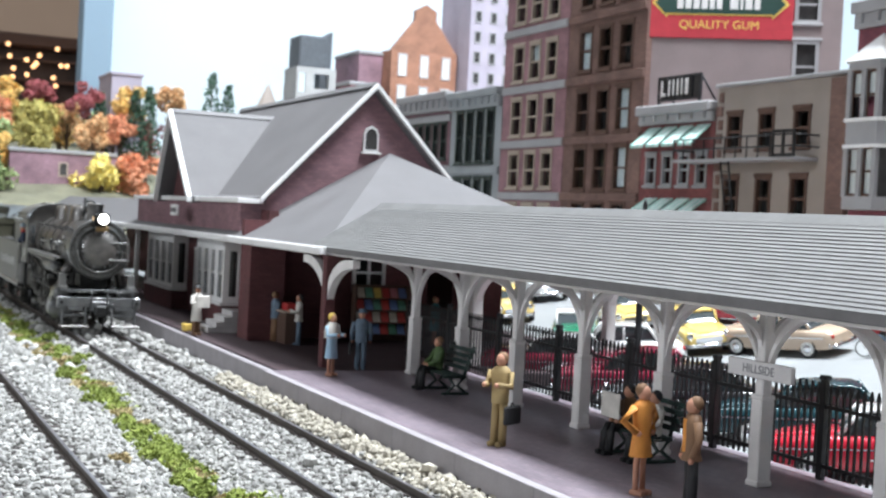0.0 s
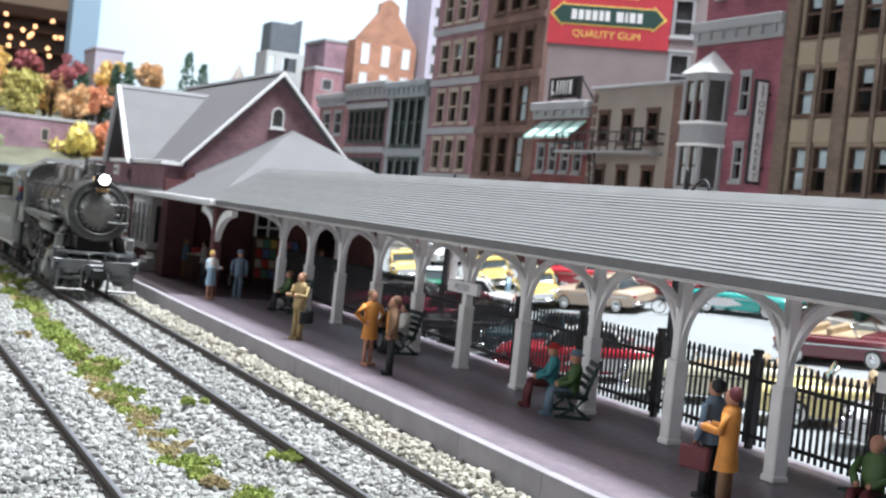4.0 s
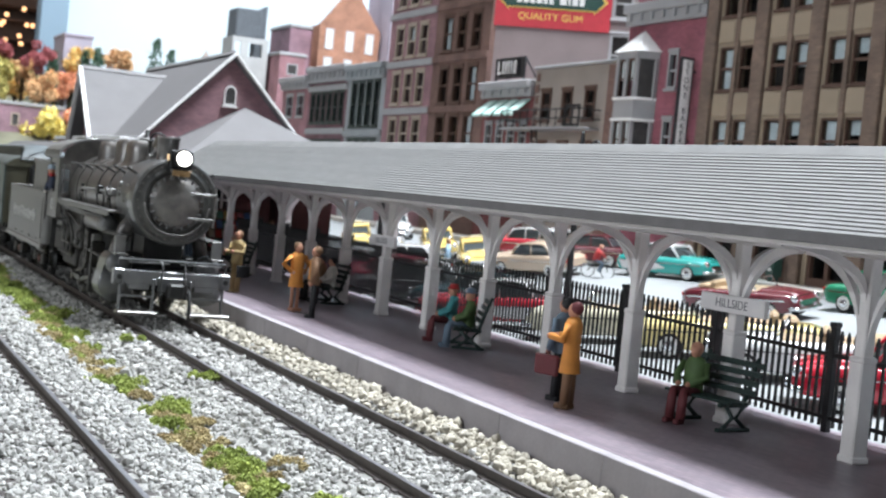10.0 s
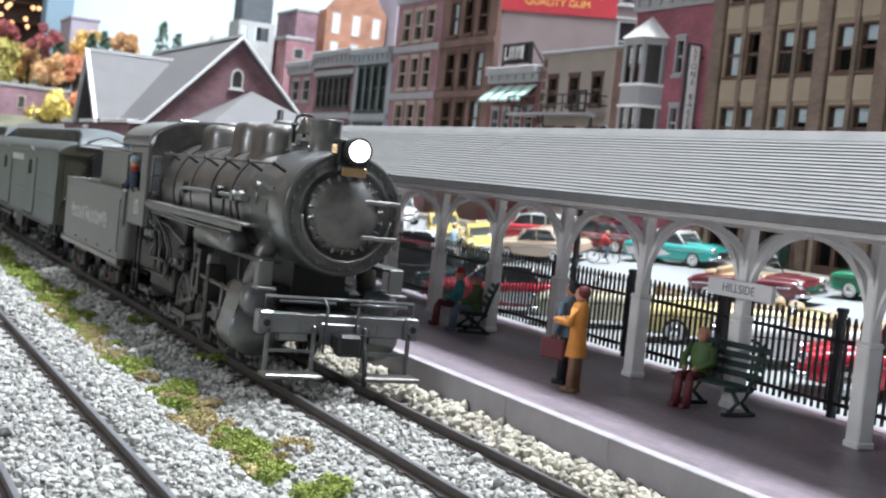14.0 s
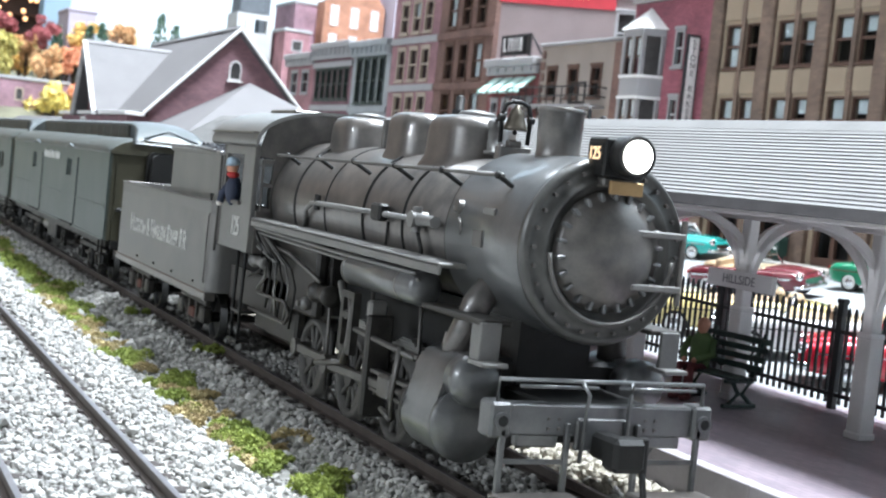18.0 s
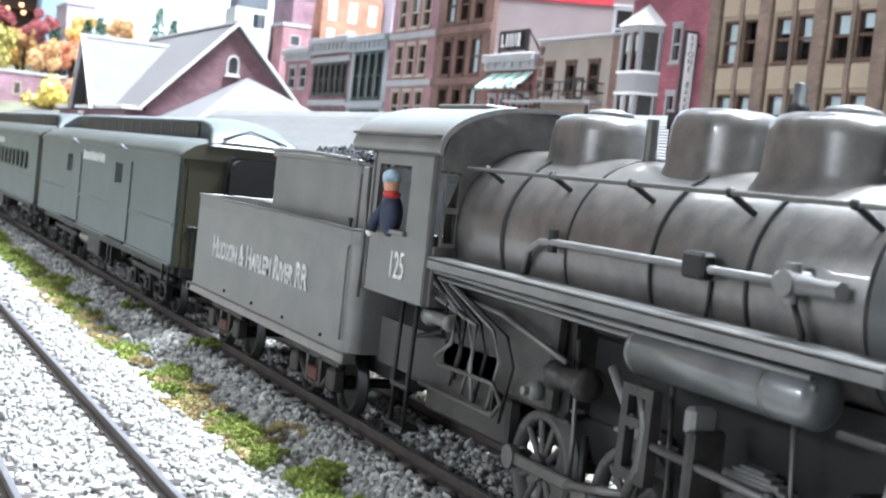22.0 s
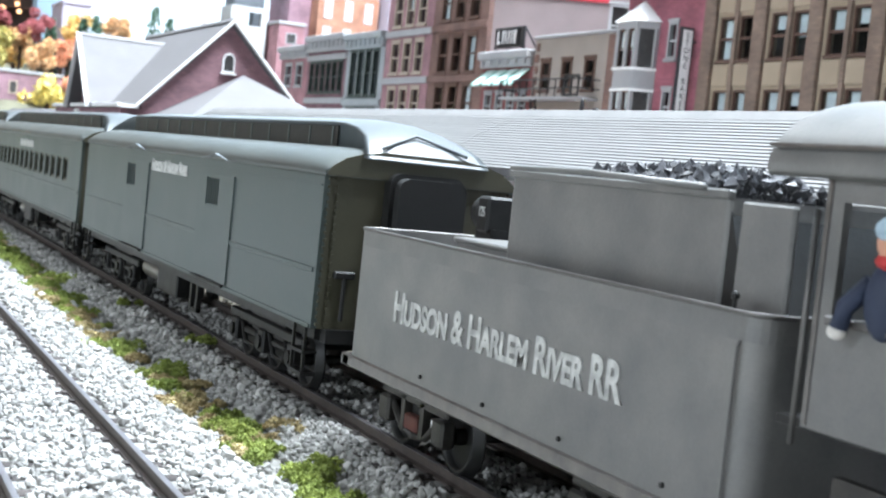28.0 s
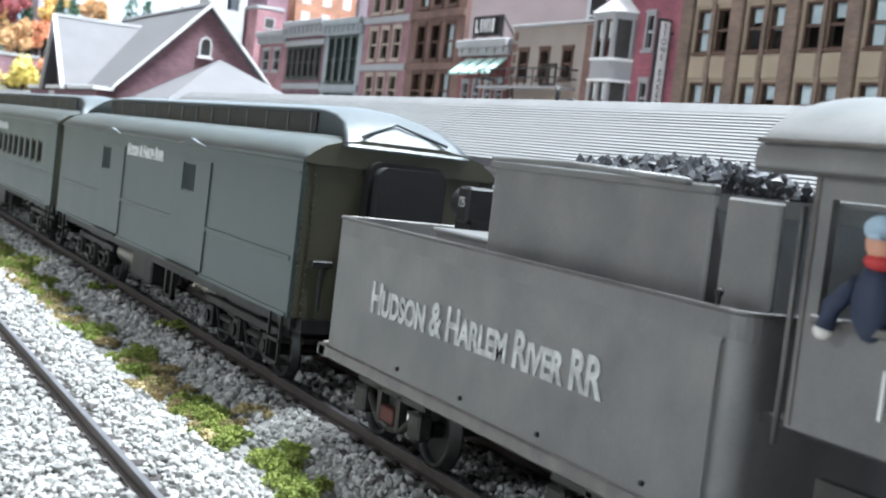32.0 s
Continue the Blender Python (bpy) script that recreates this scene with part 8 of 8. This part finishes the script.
def motor_car(label, x, y, turn, color, top=None, style="sedan", roof_sign=False):
    """A model car of the fifties; it points along its own +x."""
    z = street_z(x, y)
    up = Vector((street_z(x - 1, y) - street_z(x + 1, y), street_z(x, y - 1) - street_z(x, y + 1), 2)).normalized()
    m = Matrix.Translation((x * K, y * K, z * K)) @ Vector((0, 0, 1)).rotation_difference(up).to_matrix().to_4x4() @ pose(0, 0, 0, 0, 0, turn)
    c = thing("taxi" if roof_sign else "convertible" if style == "open" else "car", label, "car", group="parked cars")
    c.matrix_basis = m
    paint_, roof_ = PAINTS[color], PAINTS[top or color]
    body = [(-2.42, 0.72, 0.42, 0.78), (-2.36, 0.84, 0.34, 0.90), (-2.1, 0.91, 0.28, 0.98), (-1.5, 0.93, 0.25, 1.0), (-0.7, 0.93, 0.24, 1.0), (0.5, 0.93, 0.24, 0.98), (1.2, 0.92, 0.25, 0.98), (1.9, 0.90, 0.28, 0.95), (2.25, 0.86, 0.33, 0.88), (2.38, 0.78, 0.40, 0.78), (2.42, 0.66, 0.46, 0.70)]
    part("body", Geo().loft([slab(s, w, a, b, 0.22) for s, w, a, b in body]), paint_, c)
    part("bonnet", Geo().loft([slab(s, w, 0.7, h, 0.14) for s, w, h in ((0.85, 0.62, 1.07), (1.4, 0.60, 1.06), (2.0, 0.54, 1.0), (2.3, 0.45, 0.90))]), paint_, c)
    long = style == "wagon"
    if style != "open":
        rear = -2.2 if long else -1.55
        part("glasshouse", Geo().loft([slab(s, w, 0.9, h, 0.12) for s, w, h in ((rear, 0.74, 1.05), (rear + (0.15 if long else 0.45), 0.72, 1.46), (-0.3, 0.73, 1.50), (0.35, 0.71, 1.46), (0.92, 0.70, 1.02))]), M_CARGLASS, c)
        part("roof", Geo().loft([slab(s, w, h - 0.07, h, 0.06) for s, w, h in ((rear + (0.05 if long else 0.36), 0.66, 1.47), (rear + 0.6, 0.74, 1.54), (-0.3, 0.75, 1.56), (0.25, 0.72, 1.53), (0.48, 0.62, 1.46))]), roof_, c)
        for s in (-1, 1):
            for xa, xb in ((0.88, 0.44), (-0.32, -0.32), (rear + 0.05, rear + (0.1 if long else 0.42))) + (((-1.2, -1.2),) if long else ()):
                part("pillar", Geo().tube([(xa, s * 0.735, 0.98), (xb, s * 0.70, 1.5)], 0.045, 6), roof_, c)
    else:
        part("cockpit", Geo().box(-1.35, 0.7, -0.68, 0.68, 0.92, 1.03, 0.05), M_SEAT, c)
        for s in (-1.25, -0.45):
            part("seat_back", Geo().box(s, s + 0.22, -0.66, 0.66, 0.9, 1.28, 0.07), M_SEAT, c)
        part("windscreen_frame", Geo().tube([(0.78, -0.70, 0.98), (0.52, -0.66, 1.40), (0.52, 0.66, 1.40), (0.78, 0.70, 0.98)], 0.035), M_CHROME, c)
        part("windscreen", Geo().prism([(0.76, 0.98), (0.50, 1.40), (0.53, 1.40), (0.79, 0.98)], "y", -0.66, 0.66), M_GLASS, c)
        part("folded_top", Geo().box(-1.75, -1.35, -0.7, 0.7, 0.98, 1.16, 0.07), M_SEAT, c)
    for sx in (1.45, -1.45):
        for s in (-1, 1):
            w = part("wheel", Geo().cyl((sx, s * 0.72, 0.33), (sx, s * 0.925, 0.33), 0.33, seg=20), M_TYREB, c)
            part("whitewall", Geo().cyl((sx, s * 0.925, 0.33), (sx, s * 0.935, 0.33), 0.25, seg=20), M_WHITEWALL, w)
            part("hubcap", Geo().lathe((sx, s * 0.935, 0.33), (0, s, 0), [(0, 0.16), (0.02, 0.15), (0.04, 0.07)], 16), M_CHROME, w)
    for sx, w in ((2.48, 0.86), (-2.48, 0.84)):
        e = -1 if sx < 0 else 1
        part("bumper", Geo().tube([(sx - e * 0.25, -w, 0.44), (sx, -w * 0.8, 0.43), (sx + e * 0.04, 0, 0.43), (sx, w * 0.8, 0.43), (sx - e * 0.25, w, 0.44)], 0.075, 8), M_CHROME, c)
        for s in (-1, 1):
            part("overrider", Geo().box(sx - 0.06, sx + 0.06, s * 0.42 - 0.05, s * 0.42 + 0.05, 0.34, 0.58, 0.03), M_CHROME, c)
    part("grille", Geo().prism(rounded(0, 0.62, 0.50, 0.11, 0.08, 4), "x", 2.38, 2.46), M_CHROME, c)
    for s in (-1, 1):
        part("headlight", Geo().lathe((2.24, s * 0.68, 0.78), (1, 0, 0), [(0, 0.13), (0.14, 0.13), (0.17, 0.1), (0.19, 0.03)], 16), M_CHROME, c)
        part("tail_lamp", Geo().ball((-2.36, s * 0.74, 0.76), 0.09, seg=10), M_LAMPR, c)
        part("side_trim", Geo().box(-2.1, 2.1, s * 0.925, s * 0.94, 0.70, 0.735), M_CHROME, c)
    if top and top != color and style != "open":
        for s in (-1, 1):
            part("side_flash", Geo().prism([(-2.0, 0.34), (-2.2, 0.70), (-0.2, 0.70), (0.3, 0.5), (-0.6, 0.34)], "y", s * 0.928, s * 0.934), roof_, c)
    if roof_sign:
        part("roof_sign", Geo().box(-0.4, -0.2, -0.3, 0.3, 1.56, 1.68, 0.03), PAINTS["cream"], c)
    for o in c.children_recursive:
        o.data.transform(Matrix.Diagonal((0.83, 0.83, 0.83, 1)))
    return c


def vehicles():
    motor_car("crimson sedan parked behind the iron fence", 10.4, 38.6, 141, "crimson")
    motor_car("black sedan parked behind the iron fence", 9.8, 35.4, 143, "black")
    motor_car("dark teal sedan parked behind the iron fence", 10.6, 32.2, 140, "dark_teal")
    motor_car("red car with a white top parked behind the fence", 9.2, 28.6, 141, "red", "white")
    motor_car("cream open car parked behind the fence", 10.0, 23.9, 140, "cream", style="open")
    motor_car("pale yellow open car parked behind the fence", 10.6, 20.3, 142, "pale_yellow", "pale_yellow", "open")
    motor_car("white sedan parked behind the fence", 10.2, 17.2, 140, "white", style="open")
    motor_car("red car with heavy chrome parked behind the fence", 9.7, 14.0, 142, "red")
    motor_car("black sedan parked behind the iron fence", 9.8, 10.4, 141, "black")
    motor_car("crimson car with a white top behind the iron fence", 10.2, 42.4, 142, "crimson", "white")
    motor_car("white sedan standing in the street", 13.2, 44.2, 150, "white")
    motor_car("tan sedan parked in the street", 18.6, 43.2, 112, "tan")
    motor_car("green car with a pale roof in the street", 14.4, 48.6, 240, "green", "white")
    motor_car("yellow taxi facing the station", 17.6, 46.4, 248, "taxi_yellow", roof_sign=True)
    motor_car("yellow taxi facing the station", 18.4, 52.0, 250, "taxi_yellow", roof_sign=True)
    motor_car("yellow taxi facing the station", 16.8, 58.0, 250, "taxi_yellow", roof_sign=True)
    motor_car("white sedan far down the street", 20.4, 62.0, 255, "white")
    motor_car("red station wagon with a white roof", 21.3, 49.0, 118, "red", "white", "wagon")
    motor_car("maroon sedan parked along the shops", 21.9, 44.6, 120, "maroon")
    motor_car("teal car with a white roof parked by the shops", 21.9, 38.9, 292, "teal", "white")
    motor_car("maroon convertible with its top down in the street", 18.2, 29.3, 287, "maroon", style="open")
    motor_car("green sedan parked along the kerb", 21.6, 27.0, 285, "green")
    bike = thing("bicycle", "bicycle with a red-shirted rider figure in the street", "bicycle", (19.5, 40.2, street_z(19.5, 40.2), 0, 0, -30))
    for s in (-0.5, 0.5):
        part("wheel", Geo().tube([(s + 0.33 * math.cos(a), 0, 0.34 + 0.33 * math.sin(a)) for a in np.linspace(0, 2 * math.pi, 21)], 0.025), M_TYREB, bike)
    part("frame", Geo().tube([(-0.5, 0, 0.34), (-0.15, 0, 0.8), (0.38, 0, 0.85), (0.5, 0, 0.34)], 0.025).tube([(-0.15, 0, 0.8), (0.0, 0, 0.3), (0.38, 0, 0.85)], 0.025).tube([(0.38, -0.25, 1.0), (0.38, 0, 0.9), (0.38, 0.25, 1.0)], 0.02), M_IRON, bike)
    g = Geo()
    for s in (-1, 1):
        g.tube([(-0.15, s * 0.1, 0.9), (0.2, s * 0.12, 0.75), (0.05, s * 0.12, 0.3)], 0.08, 8)
    g.slot = 1
    g.tube([(-0.15, 0, 0.85), (-0.05, 0, 1.2), (0.05, 0, 1.4)], 0.18, 10)
    for s in (-1, 1):
        g.tube([(0.0, s * 0.2, 1.35), (0.35, s * 0.24, 1.05)], 0.06, 8)
    g.slot = 2
    g.ball((0.1, 0, 1.58), 0.12)
    part("rider_figure", g, [F_GREY, F_RED, F_SKIN], bike, "painted figure in a red shirt")
    bike.scale = (0.75, 0.75, 0.75)


def news_stand():
    n = thing("news_stand", "brown book rack full of coloured magazines by the station wall", "book rack", (7.8, 49.4, PLAT_Z - 0.05))
    part("back", Geo().box(-0.92, 0.92, 0.2, 0.26, 0, 1.75), M_TRIMB, n)
    for s in (-0.92, 0.86):
        part("side", Geo().box(s, s + 0.06, -0.1, 0.26, 0, 1.75), M_TRIMB, n)
    cover = [paint("magazine_cover", c) for c in ((0.5, 0.08, 0.07), (0.6, 0.45, 0.12), (0.12, 0.28, 0.2), (0.55, 0.5, 0.42), (0.15, 0.22, 0.42), (0.5, 0.2, 0.22))]
    for k in range(4):
        z = 0.22 + 0.38 * k
        part("shelf", Geo().box(-0.86, 0.86, -0.08, 0.2, z - 0.04, z), M_TRIMB, n)
        for i in range(6):
            part("magazine", Geo().prism([(-0.06, z), (0.12, z + 0.30), (0.14, z + 0.30), (-0.04, z)], "x", -0.81 + 0.28 * i, -0.57 + 0.28 * i), cover[(3 * k + 2 * i + k * i) % 6], n)
    c = thing("luggage_counter", "brown wooden counter on the station porch", "counter", (4.45, 48.4, PLAT_Z - 0.05))
    part("front", Geo().box(-0.22, 0.22, -0.45, 0.45, 0, 0.92, 0.02), M_TRIMB, c)
    part("top", Geo().box(-0.28, 0.28, -0.5, 0.5, 0.92, 0.98, 0.015), M_TRIMT, c)
    part("case", Geo().box(-0.15, 0.15, -0.3, 0.2, 0.98, 1.2, 0.03), F_RED, c)
    y = thing("yellow_crate", "small yellow crate on the platform edge", "crate", (2.4, 51.9, PLAT_Z - 0.05))
    part("box", Geo().box(-0.25, 0.25, -0.2, 0.2, 0, 0.22, 0.03), F_YELLOW, y)


# ---- distance: hillside, trees and far buildings ----
def far_building(name, label, x0, x1, y, z0, z1, wallm, rows, cols, gable=0.0, depth=6.0, window=M_WHITE, ww=0.35, wh=1.2):
    b = thing(name, label, "building", group="far buildings")
    part("wall", Geo().box(x0, x1, y, y + depth, z0, z1), wallm, b)
    if gable:
        xm = (x0 + x1) / 2
        g = Geo().prism([(x0, z1), (xm - 0.95, z1 + gable * 0.66), (xm - 0.95, z1 + gable * 0.86), (xm, z1 + gable), (xm + 0.95, z1 + gable * 0.86), (xm + 0.95, z1 + gable * 0.66), (x1, z1)], "y", y, y + 0.6)
        part("gable", g, wallm, b)
    else:
        part("parapet", Geo().box(x0 - 0.12, x1 + 0.12, y - 0.12, y + depth, z1, z1 + 0.3, 0.05), M_TRIMG if wallm is not M_LILAC else wallm, b)
    for i in range(cols):
        for j in range(rows):
            xc = x0 + (x1 - x0) * (i + 0.5) / cols
            zc = z1 - 1.2 - j * (wh + 0.9)
            w = part("window", Geo().wall("y", y - 0.08, 0.1, xc - ww - 0.1, xc + ww + 0.1, zc - wh / 2 - 0.1, zc + wh / 2 + 0.1, [(xc - ww, xc + ww, zc - wh / 2, zc + wh / 2)]), window, b)
            part("pane", Geo().box(xc - ww, xc + ww, y - 0.03, y - 0.005, zc - wh / 2, zc + wh / 2), M_BLIND if window in (M_WHITE, M_MILLWIN) else M_DARK, w)
    return b


def leafy(name, label, x, y, z, h, r, mat, seed, leaves=900, low=0.35):
    """A bush or small tree: trunk, limbs and many leaf flakes in uneven clumps."""
    rng = np.random.default_rng(seed)
    t = thing(name, label, "tree", (x, y, z), group="autumn trees")
    g = Geo().tube([(0, 0, -0.2), (0.05, 0, h * 0.35), (0, 0.05, h * 0.7)], 0.12 * r, 7)
    for a in rng.uniform(0, 6.28, 4):
        g.tube([(0, 0, h * 0.35), (0.5 * r * math.cos(a), 0.5 * r * math.sin(a), h * 0.62)], 0.05 * r, 5)
    part("trunk", g, M_BARK, t)
    verts, faces = [], []
    clumps = [(rng.normal(0, 0.42 * r), rng.normal(0, 0.42 * r), h * rng.uniform(low + 0.06, 0.93)) for _ in range(13)]
    for _ in range(leaves):
        cx, cy, cz = clumps[rng.integers(0, len(clumps))]
        d = rng.normal(0, 1, 3)
        p = np.array([cx, cy, cz]) + d / np.linalg.norm(d) * rng.uniform(0.7, 1.0) * 0.40 * r
        p[2] = max(p[2], 0.1)
        q = rng.normal(0, 0.10 * r ** 0.5, (4, 3))
        k = len(verts)
        verts += [tuple(p + e) for e in q]
        faces += [(k, k + 1, k + 2), (k, k + 2, k + 3)]
    part("crown", Geo().add(verts, faces), mat, t)
    return t


def conifer(x, y, z, h, seed):
    rng = np.random.default_rng(seed)
    t = thing("conifer", "dark green pointed conifer on the hillside", "tree", (x, y, z), group="conifers")
    part("trunk", Geo().cyl((0, 0, 0), (0, 0, h * 0.9), 0.12, 0.03, seg=7), M_BARK, t)
    verts, faces = [], []
    for _ in range(900):
        f = rng.uniform(0.08, 1.0) ** 0.8
        a, rr = rng.uniform(0, 6.28), (1 - f) * h * 0.2 * rng.uniform(0.5, 1.05) + 0.03
        p = np.array([rr * math.cos(a), rr * math.sin(a), f * h])
        q = rng.normal(0, 0.13, (3, 3)) + np.array([math.cos(a), math.sin(a), -0.5]) * 0.12
        k = len(verts)
        verts += [tuple(p + e) for e in q]
        faces.append((k, k + 1, k + 2))
    part("needles", Geo().add(verts, faces), M_PINE, t)


M_BARK = shader("brown_bark", (0.10, 0.07, 0.05), 0.9, vary=0.25)
M_PINE = shader("dark_conifer_needles", (0.06, 0.115, 0.075), 0.9, vary=0.25, island=0.4, bump=0)
LEAF = {k: shader("%s_autumn_leaves" % k, v, 0.9, vary=0.15, scale=0.8, bump=0, island=0.35) for k, v in {"golden": (0.82, 0.56, 0.20), "yellow": (0.86, 0.72, 0.24), "salmon": (0.78, 0.36, 0.21), "red": (0.42, 0.13, 0.14), "olive": (0.48, 0.42, 0.14), "rust": (0.74, 0.46, 0.24), "sage": (0.31, 0.38, 0.18)}.items()}


def hillside():
    rng = np.random.default_rng(12)
    g = Geo()
    xs, ys = [-40 + 3 * i for i in range(24)], [98, 104, 110, 116, 122, 128, 134, 137]
    def height(x, y):
        return 0.42 + max(0, (y - 100) / 37) ** 0.8 * 9.5 * (1 if x < 14 else max(0.55, 1 - (x - 14) / 40)) + 0.6 * noise.noise((x * 0.2, y * 0.2, 3))
    n = len(xs)
    g.add([(x, y, height(x, y)) for y in ys for x in xs], [(j * n + i, j * n + i + 1, (j + 1) * n + i + 1, (j + 1) * n + i) for j in range(len(ys) - 1) for i in range(n - 1)], True)
    thing("hillside", "grassy hillside under the autumn trees", "hill", kind="structure", geo=g, material=M_HILL)
    kinds = ["golden", "rust", "red", "sage", "salmon", "olive", "sage"]
    for i in range(40):
        x, y = (rng.uniform(-16, 1.5), rng.uniform(104, 130)) if i < 24 else (rng.uniform(2, 19), rng.uniform(126, 134))
        k = kinds[i % 7]
        leafy("autumn_tree", "%s autumn tree on the hillside" % k, x, y, height(x, y) - 0.1, rng.uniform(2.4, 4.2), rng.uniform(1.1, 1.8), LEAF[k], 100 + i, 700)
    # Trees that stand out: colour, place, underside of the crown, its height and half width
    for i, (k, x, y, z, h, r) in enumerate((("olive", 6.2, 122, 8.2, 3.5, 2.1), ("salmon", 3.2, 121, 9.1, 3.1, 1.0), ("golden", 3.9, 123, 11.2, 3.0, 0.9), ("red", 10.3, 122, 11.0, 3.3, 0.9), ("red", 7.0, 126, 12.1, 2.2, 1.0),
                                            ("rust", 10.3, 119, 8.5, 2.6, 1.2), ("golden", 13.0, 122, 10.8, 3.1, 1.1), ("salmon", 12.7, 121, 9.8, 1.8, 0.9), ("salmon", 12.1, 120.5, 8.8, 2.3, 0.6), ("rust", 18.3, 128, 12.2, 2.6, 1.1),
                                            ("yellow", 10.4, 115.2, 4.7, 3.4, 1.5), ("salmon", 12.7, 115.0, 4.8, 3.0, 1.4), ("sage", 1.4, 118, 7.2, 3.0, 1.6), ("sage", 1.3, 113, 3.9, 3.7, 1.8), ("rust", 9.1, 125, 10.1, 2.4, 1.0), ("rust", 0.9, 121, 9.5, 2.2, 0.7), ("golden", 3.1, 117, 6.5, 2.6, 0.8))):
        base = min(height(x, y) - 0.1, z - 0.3)
        leafy("autumn_tree", "%s autumn tree on the hillside" % k, x, y, base, z + h - base, r * 1.2, LEAF[k], 300 + i, 1900, (z - base) / (z + h - base))
    for x, y, z, h in ((13.9, 121, 8.9, 4.6), (14.8, 120, 8.7, 5.1), (11.6, 124, 11.0, 2.4), (20.4, 122, 12.4, 3.2), (21.8, 122, 12.5, 2.2)):
        base = min(height(x, y) - 0.1, z)
        conifer(x, y, base, z + h - base, int(x * 10))


M_HILL = shader("brown_green_hill_scatter", (0.19, 0.185, 0.13), 0.95, vary=0.3, scale=0.5, bump=0.6, fine=5)


M_TANKD = shader("dark_slate_tank", (0.10, 0.11, 0.125), 0.7, vary=0.12)


def distance():
    far_building("mill_building", "orange brick mill with a stepped gable and white windows", 33.3, 39.2, 114, 8, 18.2, M_MILL, 4, 3, 4.0, ww=0.30, wh=1.7, window=M_MILLWIN)
    far_building("apartment_tower", "pale lilac apartment tower with small windows", 39.4, 45.0, 112, 5, 26, M_LILAC, 9, 4, ww=0.22, wh=0.8, window=M_TRIMG)
    far_building("warehouse", "plum brick warehouse box behind the roofs", 31.2, 34.6, 116, 5, 17.8, M_PURPW2, 0, 0)
    far_building("low_block", "pink brick low block behind the roofs", 29.6, 32.0, 113.4, 5, 14.9, M_PINKW, 1, 1, window=M_TRIMG, ww=0.4, wh=0.8)
    far_building("hill_house", "lilac brick house among the trees", 12.4, 14.9, 124, 5, 14.9, M_LILAC, 0, 0)
    far_building("hill_warehouse", "long mauve brick warehouse among the trees", 3.7, 11.6, 116, 0.3, 7.8, M_PURPW2, 1, 1, window=M_TRIMT, ww=0.25, wh=0.9)
    t = thing("water_tank_house", "pale tower with a dark tank on its roof", "tower", (27.6, 116.2, 5.0))
    part("tower", Geo().wall("y", 0, 0.2, -1.7, 1.7, 0, 11.3, [(-1.5, -0.9, 9.2, 10.8), (-0.2, 1.1, 9.6, 10.8)]).box(-1.7, -1.5, 0.2, 3.4, 0, 11.3).box(1.5, 1.7, 0.2, 3.4, 0, 11.3), M_TOWER, t)
    part("tank", Geo().box(-1.5, 0.9, 0.2, 3.0, 11.3, 13.9, 0.1), M_TANKD, t)
    part("chimney", Geo().prism([(0.9, 6), (1.85, 6), (1.85, 14.6), (0.9, 14.0)], "y", 1.8, 3.2), M_TANKD, t)
    t = thing("spire", "tan pointed spire behind the station roof", "spire", (23.5, 116, 5.0))
    part("turret", Geo().cyl((0, 0, 0), (0, 0, 7.0), 1.1, seg=8), M_TRIMG, t)
    part("cone", Geo().cyl((0, 0, 6.8), (0, 0, 9.6), 1.35, 0.03, seg=8), M_TANW, t)
    front("shop_house", "crimson brick building at the street end", 33.0, 41.0, 19.8, M_LINSW, M_TRIMG, [(16.2, 18.0), (13.2, 15.0)], [(0.12, 0.04), (0.3, 0.04), (0.5, 0.04), (0.7, 0.04), (0.88, 0.04)], x0=34.2, depth=6)
    # Far end of the room beside the backdrop
    thing("pillar", "pale blue painted room pillar beside the sky backdrop", "pillar", kind="structure", geo=Geo().box(11.9, 14.6, 137, 140, -2, 75, 0.1), material=M_PILLAR)
    case = thing("display_case", "dark brown display case in the next room", "cabinet", (0, 190, -40))
    part("back_panel", Geo().box(-90, 30, 0, 6, 0, 63.5, 0.3), M_CASE, case)
    part("top_board", Geo().box(-91, 31, -1.2, 6.2, 63.5, 65.2, 0.3), M_TRIMB, case)
    for k in range(4):
        thing("case_shelf", "brown shelf in the dark display case", "shelf", (0, 189.4, 14 + 2.6 * k), group="display shelves", geo=Geo().box(-30, 26, -0.3, 0.5, 0, 0.35), material=M_TRIMB)
    rng = np.random.default_rng(3)
    for k in range(16):
        thing("string_bulb", "small glowing bulb in the next room", "light bulb", (rng.uniform(10.5, 18.6), 186, rng.uniform(18, 23.5)), group="glowing bulbs", geo=Geo().ball((0, 0, 0), 0.30), material=M_BULB)


M_TOWER = shader("pale_grey_tower_render", (0.42, 0.42, 0.42), 0.85, vary=0.1, scale=0.8, bump=0.05)
M_CASE = shader("dark_brown_case", (0.06, 0.042, 0.036), 0.7, vary=0.5, scale=0.25, bump=0)
M_PILLAR = shader("pale_blue_pillar_paint", (0.25, 0.345, 0.43), 0.8, vary=0.06, scale=0.1, bump=0)
M_BULB = glowing("glowing_bulb", (1.0, 0.55, 0.26), 2.2)


ground()
platform()
track(0.0, "weathered steel rails on dark ties beside the platform")
track(-4.78, "second weathered track in pale ballast")
stones()
turf()
canopy()
fence()
station()
town()
room()
street_details()
signs()
news_stand()
figures()
vehicles()
hillside()
distance()
train()
motions()
